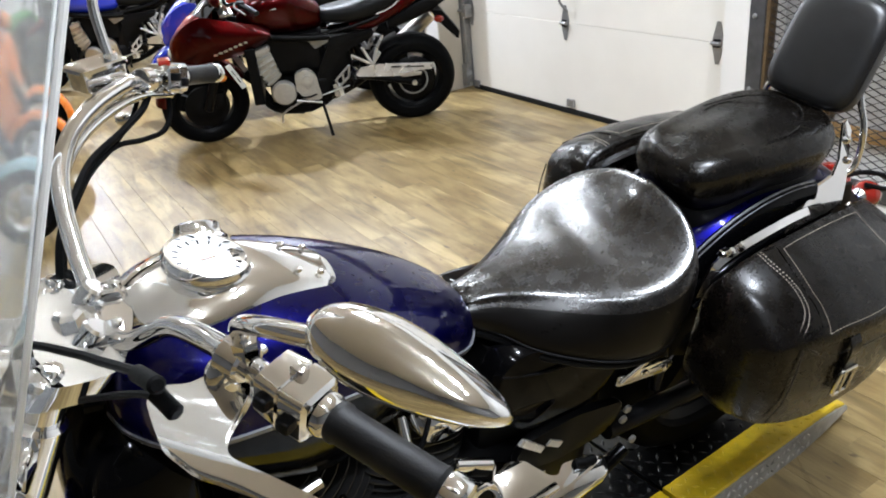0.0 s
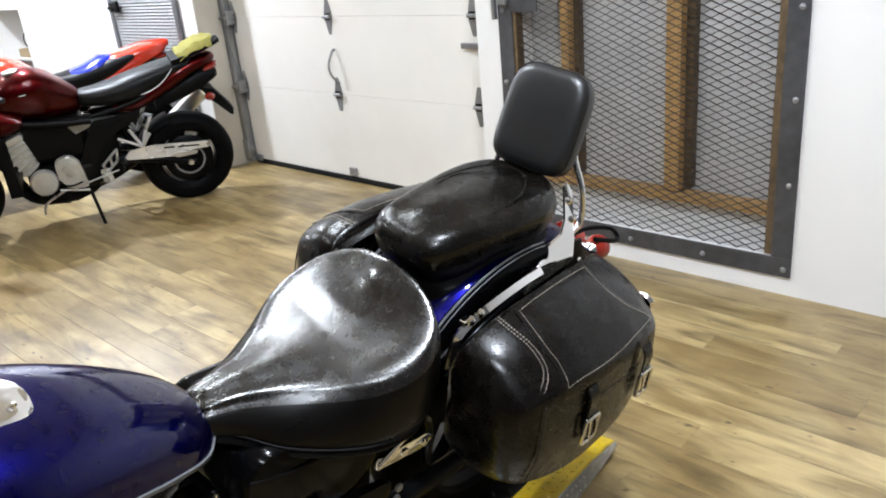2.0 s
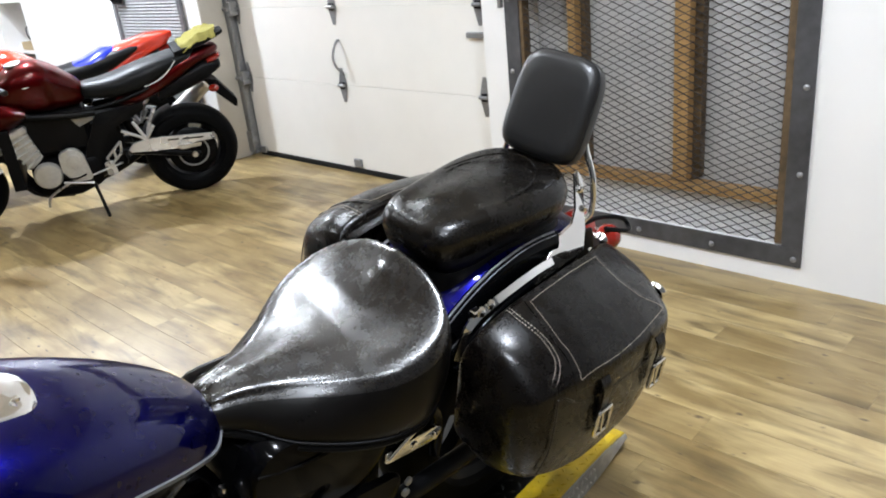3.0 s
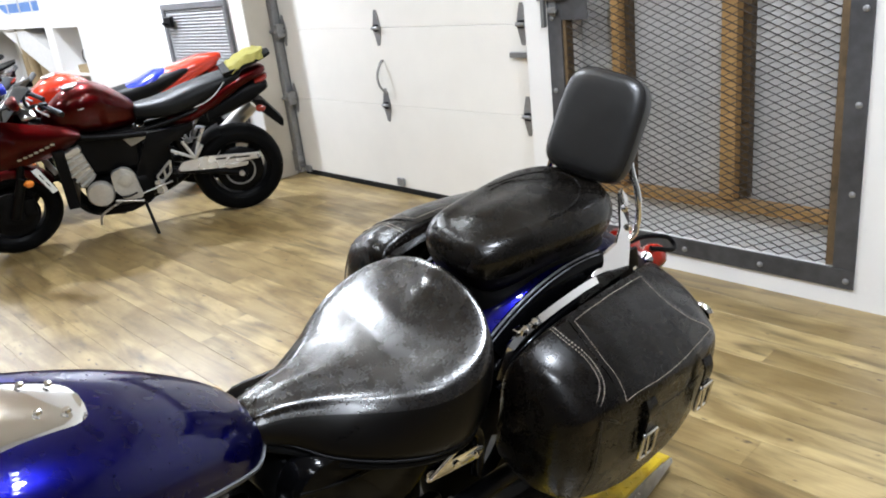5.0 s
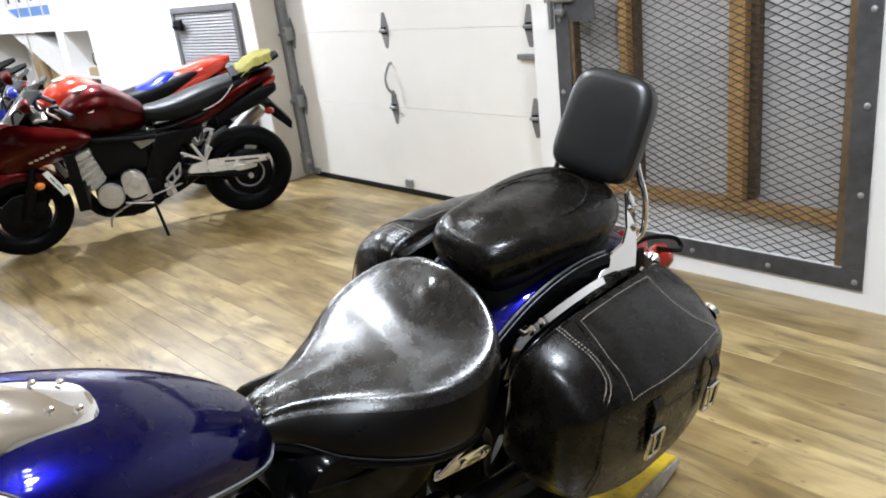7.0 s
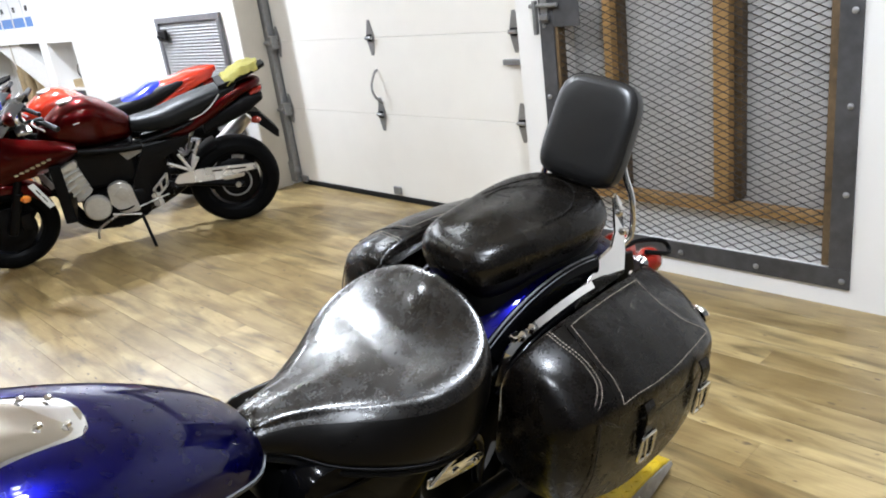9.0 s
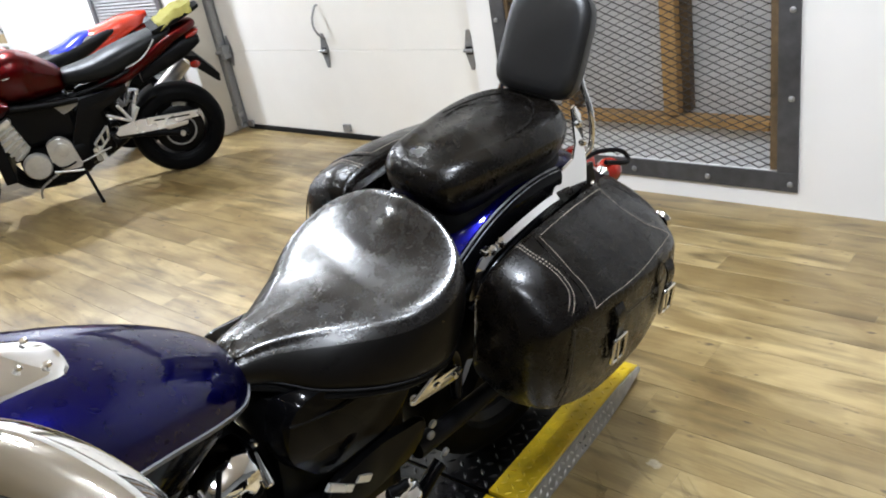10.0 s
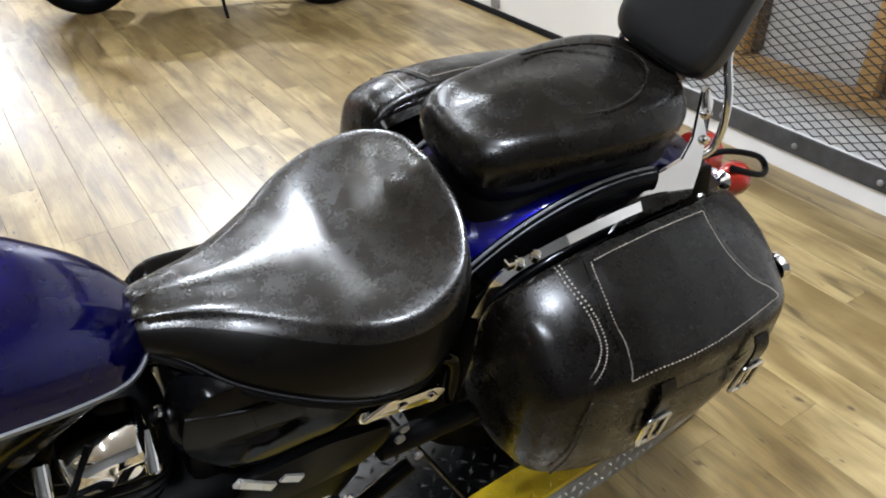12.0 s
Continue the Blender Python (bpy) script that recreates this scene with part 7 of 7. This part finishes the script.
# Scooters on the other side of the aisle: x forward, y left
def scooter(m, body, label):
    s = thing("scooter", m, label, "scooter", "parked scooters")
    wheel(s, 0.0, 0.21, 0.10, 0.13, M_RUBBER, M_BRUSH, spokes=5)
    wheel(s, 1.22, 0.21, 0.10, 0.13, M_RUBBER, M_BRUSH, spokes=5)
    ff = []
    for th in np.linspace(radians(-5), radians(175), 20):
        ring = [Vector((1.22 + (0.265 - 0.05 * abs(u) ** 3) * math.cos(th), 0.085 * math.sin(u * 1.45), 0.21 + (0.265 - 0.05 * abs(u) ** 3) * math.sin(th))) for u in np.linspace(-1, 1, 11)]
        ff.append(ring + [v - Vector((0.003 * math.cos(th), 0, 0.003 * math.sin(th))) for v in reversed(ring)])
    part("front_fender", loft(ff), body, s)
    part("fork", rod((1.22, 0, 0.42), (1.06, 0, 0.92), 0.03, 14), M_SATIN, s)
    part("leg_shield", loft([oval(f, a, t, z, 3, 24, 0.5) for f, a, t, z in ((0.88, 0.20, 0.86, 0.28), (0.96, 0.22, 0.90, 0.30), (1.03, 0.19, 0.92, 0.36), (1.10, 0.12, 0.90, 0.46), (1.13, 0.05, 0.86, 0.52))]), body, s, "curved leg shield")
    part("floor_board", box(0.46, 0.92, -0.16, 0.16, 0.24, 0.30, 0.02), M_PLASTIC, s)
    part("rear_body", loft([oval(f, a, t, z, 2.6, 26, 0.5) for f, a, t, z in ((0.50, 0.12, 0.62, 0.30), (0.42, 0.17, 0.68, 0.32), (0.2, 0.20, 0.72, 0.38), (0.0, 0.19, 0.74, 0.44), (-0.2, 0.13, 0.73, 0.52), (-0.30, 0.05, 0.70, 0.58))]), body, s, "rounded rear body")
    part("seat", loft([oval(f, a, t, z, 2.8, 24, 0.4) for f, a, t, z in ((0.48, 0.08, 0.73, 0.69), (0.40, 0.13, 0.77, 0.69), (0.2, 0.14, 0.77, 0.70), (-0.05, 0.13, 0.80, 0.72), (-0.22, 0.08, 0.80, 0.73))]), M_SPSEAT, s, "black seat")
    hd = part("headset", loft([oval(f, a, t, z, 2.4, 20, 0.5) for f, a, t, z in ((0.96, 0.06, 1.02, 0.92), (1.02, 0.12, 1.06, 0.93), (1.10, 0.11, 1.04, 0.92), (1.14, 0.06, 1.01, 0.93))]), body, s)
    part("headlamp", turned([(0.06, 0), (0.058, 0.015), (0.03, 0.024), (0.004, 0.026)], Matrix.Translation((1.12, 0, 0.975)) @ Matrix.Rotation(radians(90), 4, "Y"), 24), M_DIAL, hd)
    for q in (1, -1):
        part("grip", rod((1.0, q * 0.11, 1.01), (0.95, q * 0.33, 1.03), 0.016, 12), M_GRIP, hd)
        part("mirror", turned([(0.05, 0), (0.052, 0.01), (0.03, 0.02), (0.004, 0.022)], Matrix.Translation((1.0, q * 0.26, 1.18)) @ Matrix.Rotation(radians(80), 4, "Y"), 20), M_PLASTIC, hd)
        part("mirror_stem", tube([(1.0, q * 0.2, 1.02), (1.01, q * 0.22, 1.1), (1.0, q * 0.25, 1.17)], 0.006, 10, 8), M_SATIN, hd)
        part("shock", rod((0.02, q * 0.11, 0.24), (0.08, q * 0.13, 0.52), 0.025, 12), M_SATIN, s)
    part("centre_stand", tube([(0.35, 0.12, 0.2), (0.33, 0.14, 0.02), (0.33, -0.14, 0.02), (0.35, -0.12, 0.2)], 0.012, 16, 8), M_SATIN, s)
    return s


M_SCOR = material("orange_gloss_paint", (0.72, 0.20, 0.03), 0.22, 0, 0.9)
M_SCBL = material("pale_blue_gloss_paint", (0.36, 0.55, 0.60), 0.22, 0, 0.9)
scooter(bike_frame(0.12, 1.0, 4, (-3.58, -4.42, 0.0)), M_SCBL, "pale blue scooter parked across the aisle")
scooter(bike_frame(0.12, 1.0, 4, (-4.72, -4.22, 0.0)), M_SCOR, "orange scooter parked across the aisle")
scooter(bike_frame(0.12, 1.0, 4, (-5.62, -4.10, 0.0)), M_SCOR, "orange scooter parked across the aisle")

# ---- worn patch of floor beside the stand: cracks in the vinyl and pale scuffs ----
M_CRACK = material("crack_dirt", (0.05, 0.034, 0.018), 0.8, 0, 0, 80, 0.3)
M_SCUFF = material("pale_scuff", (0.44, 0.37, 0.26), 0.6, 0, 0, 120, 0.25)
rf_ = random.Random(12)


def crack(pts, w, jag=0.004):
    """A thin jagged sunken line, lying just over the boards."""
    q = spline(pts, 9 * (len(pts) - 1) + 1)
    bm, prev = bmesh.new(), None
    for k, p in enumerate(q):
        e = w * (0.85 + (rf_.random() - 0.5) * 250 * jag) * math.sin(math.pi * min(max(k / (len(q) - 1), 0.06), 0.94))
        d = np.array(q[min(k + 1, len(q) - 1)]) - np.array(q[max(k - 1, 0)])
        d = d / np.linalg.norm(d)
        j = rf_.uniform(-jag, jag)
        row = [bm.verts.new((p[0] - d[1] * (o + j), p[1] + d[0] * (o + j), 0.0012)) for o in (-e, e)]
        if prev:
            bm.faces.new((prev[0], prev[1], row[1], row[0]))
        prev = row
    return bm


fl = bpy.data.objects["floor"]
for pts, w in (
    (((0.075, -1.935), (0.119, -1.948), (0.185, -1.979), (0.236, -2.006), (0.291, -2.016), (0.348, -2.021)), 0.0035),
    (((0.236, -1.833), (0.289, -1.829), (0.344, -1.836), (0.396, -1.849)), 0.0022),
    (((0.075, -2.04), (0.15, -2.03), (0.21, -2.07), (0.27, -2.13), (0.30, -2.19)), 0.003),
    (((0.05, -2.11), (0.12, -2.2), (0.22, -2.27), (0.36, -2.31)), 0.003),
    (((0.20, -2.30), (0.31, -2.24), (0.42, -2.25)), 0.002),
):
    part("floor_crack", crack(pts, w), M_CRACK, fl, "", False)
M_MARK = material("tyre_mark", (0.07, 0.045, 0.022), 0.5, 0, 0, 60, 0.3)
M_MARK.node_tree.nodes["Principled BSDF"].inputs["Alpha"].default_value = 0.13
for pts, w in ((((0.29, -1.69), (0.36, -1.76), (0.43, -1.84), (0.54, -1.92)), 0.016), (((0.315, -1.68), (0.40, -1.76), (0.47, -1.835), (0.60, -1.90)), 0.011), (((0.02, -1.60), (0.10, -1.66), (0.18, -1.71), (0.26, -1.75)), 0.012), (((0.10, -1.78), (0.16, -1.86), (0.19, -1.95), (0.20, -2.06)), 0.016)):
    part("tyre_mark", crack(pts, w, 0.0003), M_MARK, fl, "", False)
for x, y, r in ((0.221, -1.679, 0.020), (0.332, -1.781, 0.014), (0.216, -1.843, 0.012), (0.30, -1.98, 0.012), (0.13, -2.2, 0.018)):
    bm = bmesh.new()
    ring = [bm.verts.new((x + r * (0.7 + 0.6 * rf_.random()) * math.cos(t), y + 0.8 * r * (0.7 + 0.6 * rf_.random()) * math.sin(t), 0.0009)) for t in np.linspace(0, 2 * math.pi, 16, endpoint=False)]
    bm.faces.new(ring)
    part("floor_scuff", bm, M_SCUFF, fl, "", False)

# ---- floor planks ----
PW, PL = 0.152, 1.22
floor_ob = bpy.data.objects["floor"]


def plank_mesh(length):
    g = 0.0003
    bm = bmesh.new()
    prof = [(-PW / 2 + g, -0.015), (-PW / 2 + g, -0.0007), (-PW / 2 + g + 0.0007, 0.0), (PW / 2 - g - 0.0015, 0.0), (PW / 2 - g, -0.0007), (PW / 2 - g, -0.015)]
    loft([[Vector((x, y, z)) for y, z in prof] for x in (-length / 2 + g, length / 2 - g)], bm=bm)
    bmesh.ops.recalc_face_normals(bm, faces=bm.faces)
    me = bpy.data.meshes.new("plank")
    bm.to_mesh(me)
    bm.free()
    me.materials.append(M_PLANK)
    return me


near_mesh = plank_mesh(PL)
verts, faces = [], []
rng = random.Random(4)
rows = int((0.4 - Y0) / PW) + 1
near = 0
for r in range(rows):
    y = 0.31 - (r + 0.5) * PW
    x = X0 - rng.random() * PL
    while x < X1:
        x0, x1 = max(x, X0), min(x + PL, X1)
        cx = x + PL / 2
        if -4.3 < cx < 1.7 and -3.0 < y < 0.05 and near < 300:
            ob = new("plank", near_mesh)
            ob.location = (cx, y, 0)
            ob.parent = floor_ob
            near += 1
        elif x1 - x0 > 0.02:
            b, g = len(verts), 0.0003
            verts += [(x0 + g, y - PW / 2 + g, 0), (x1 - g, y - PW / 2 + g, 0), (x1 - g, y + PW / 2 - g, 0), (x0 + g, y + PW / 2 - g, 0)]
            verts += [(p[0], p[1], -0.015) for p in verts[-4:]]
            faces += [(b, b + 1, b + 2, b + 3), (b, b + 4, b + 5, b + 1), (b + 1, b + 5, b + 6, b + 2), (b + 2, b + 6, b + 7, b + 3), (b + 3, b + 7, b + 4, b)]
        x += PL
me = bpy.data.meshes.new("far_planks")
me.from_pydata(verts, [], faces)
me.materials.append(M_PLANK_REST)
fp = new("far_planks", me)
fp.parent = floor_ob
tagged(fp, "", kind="stuff")
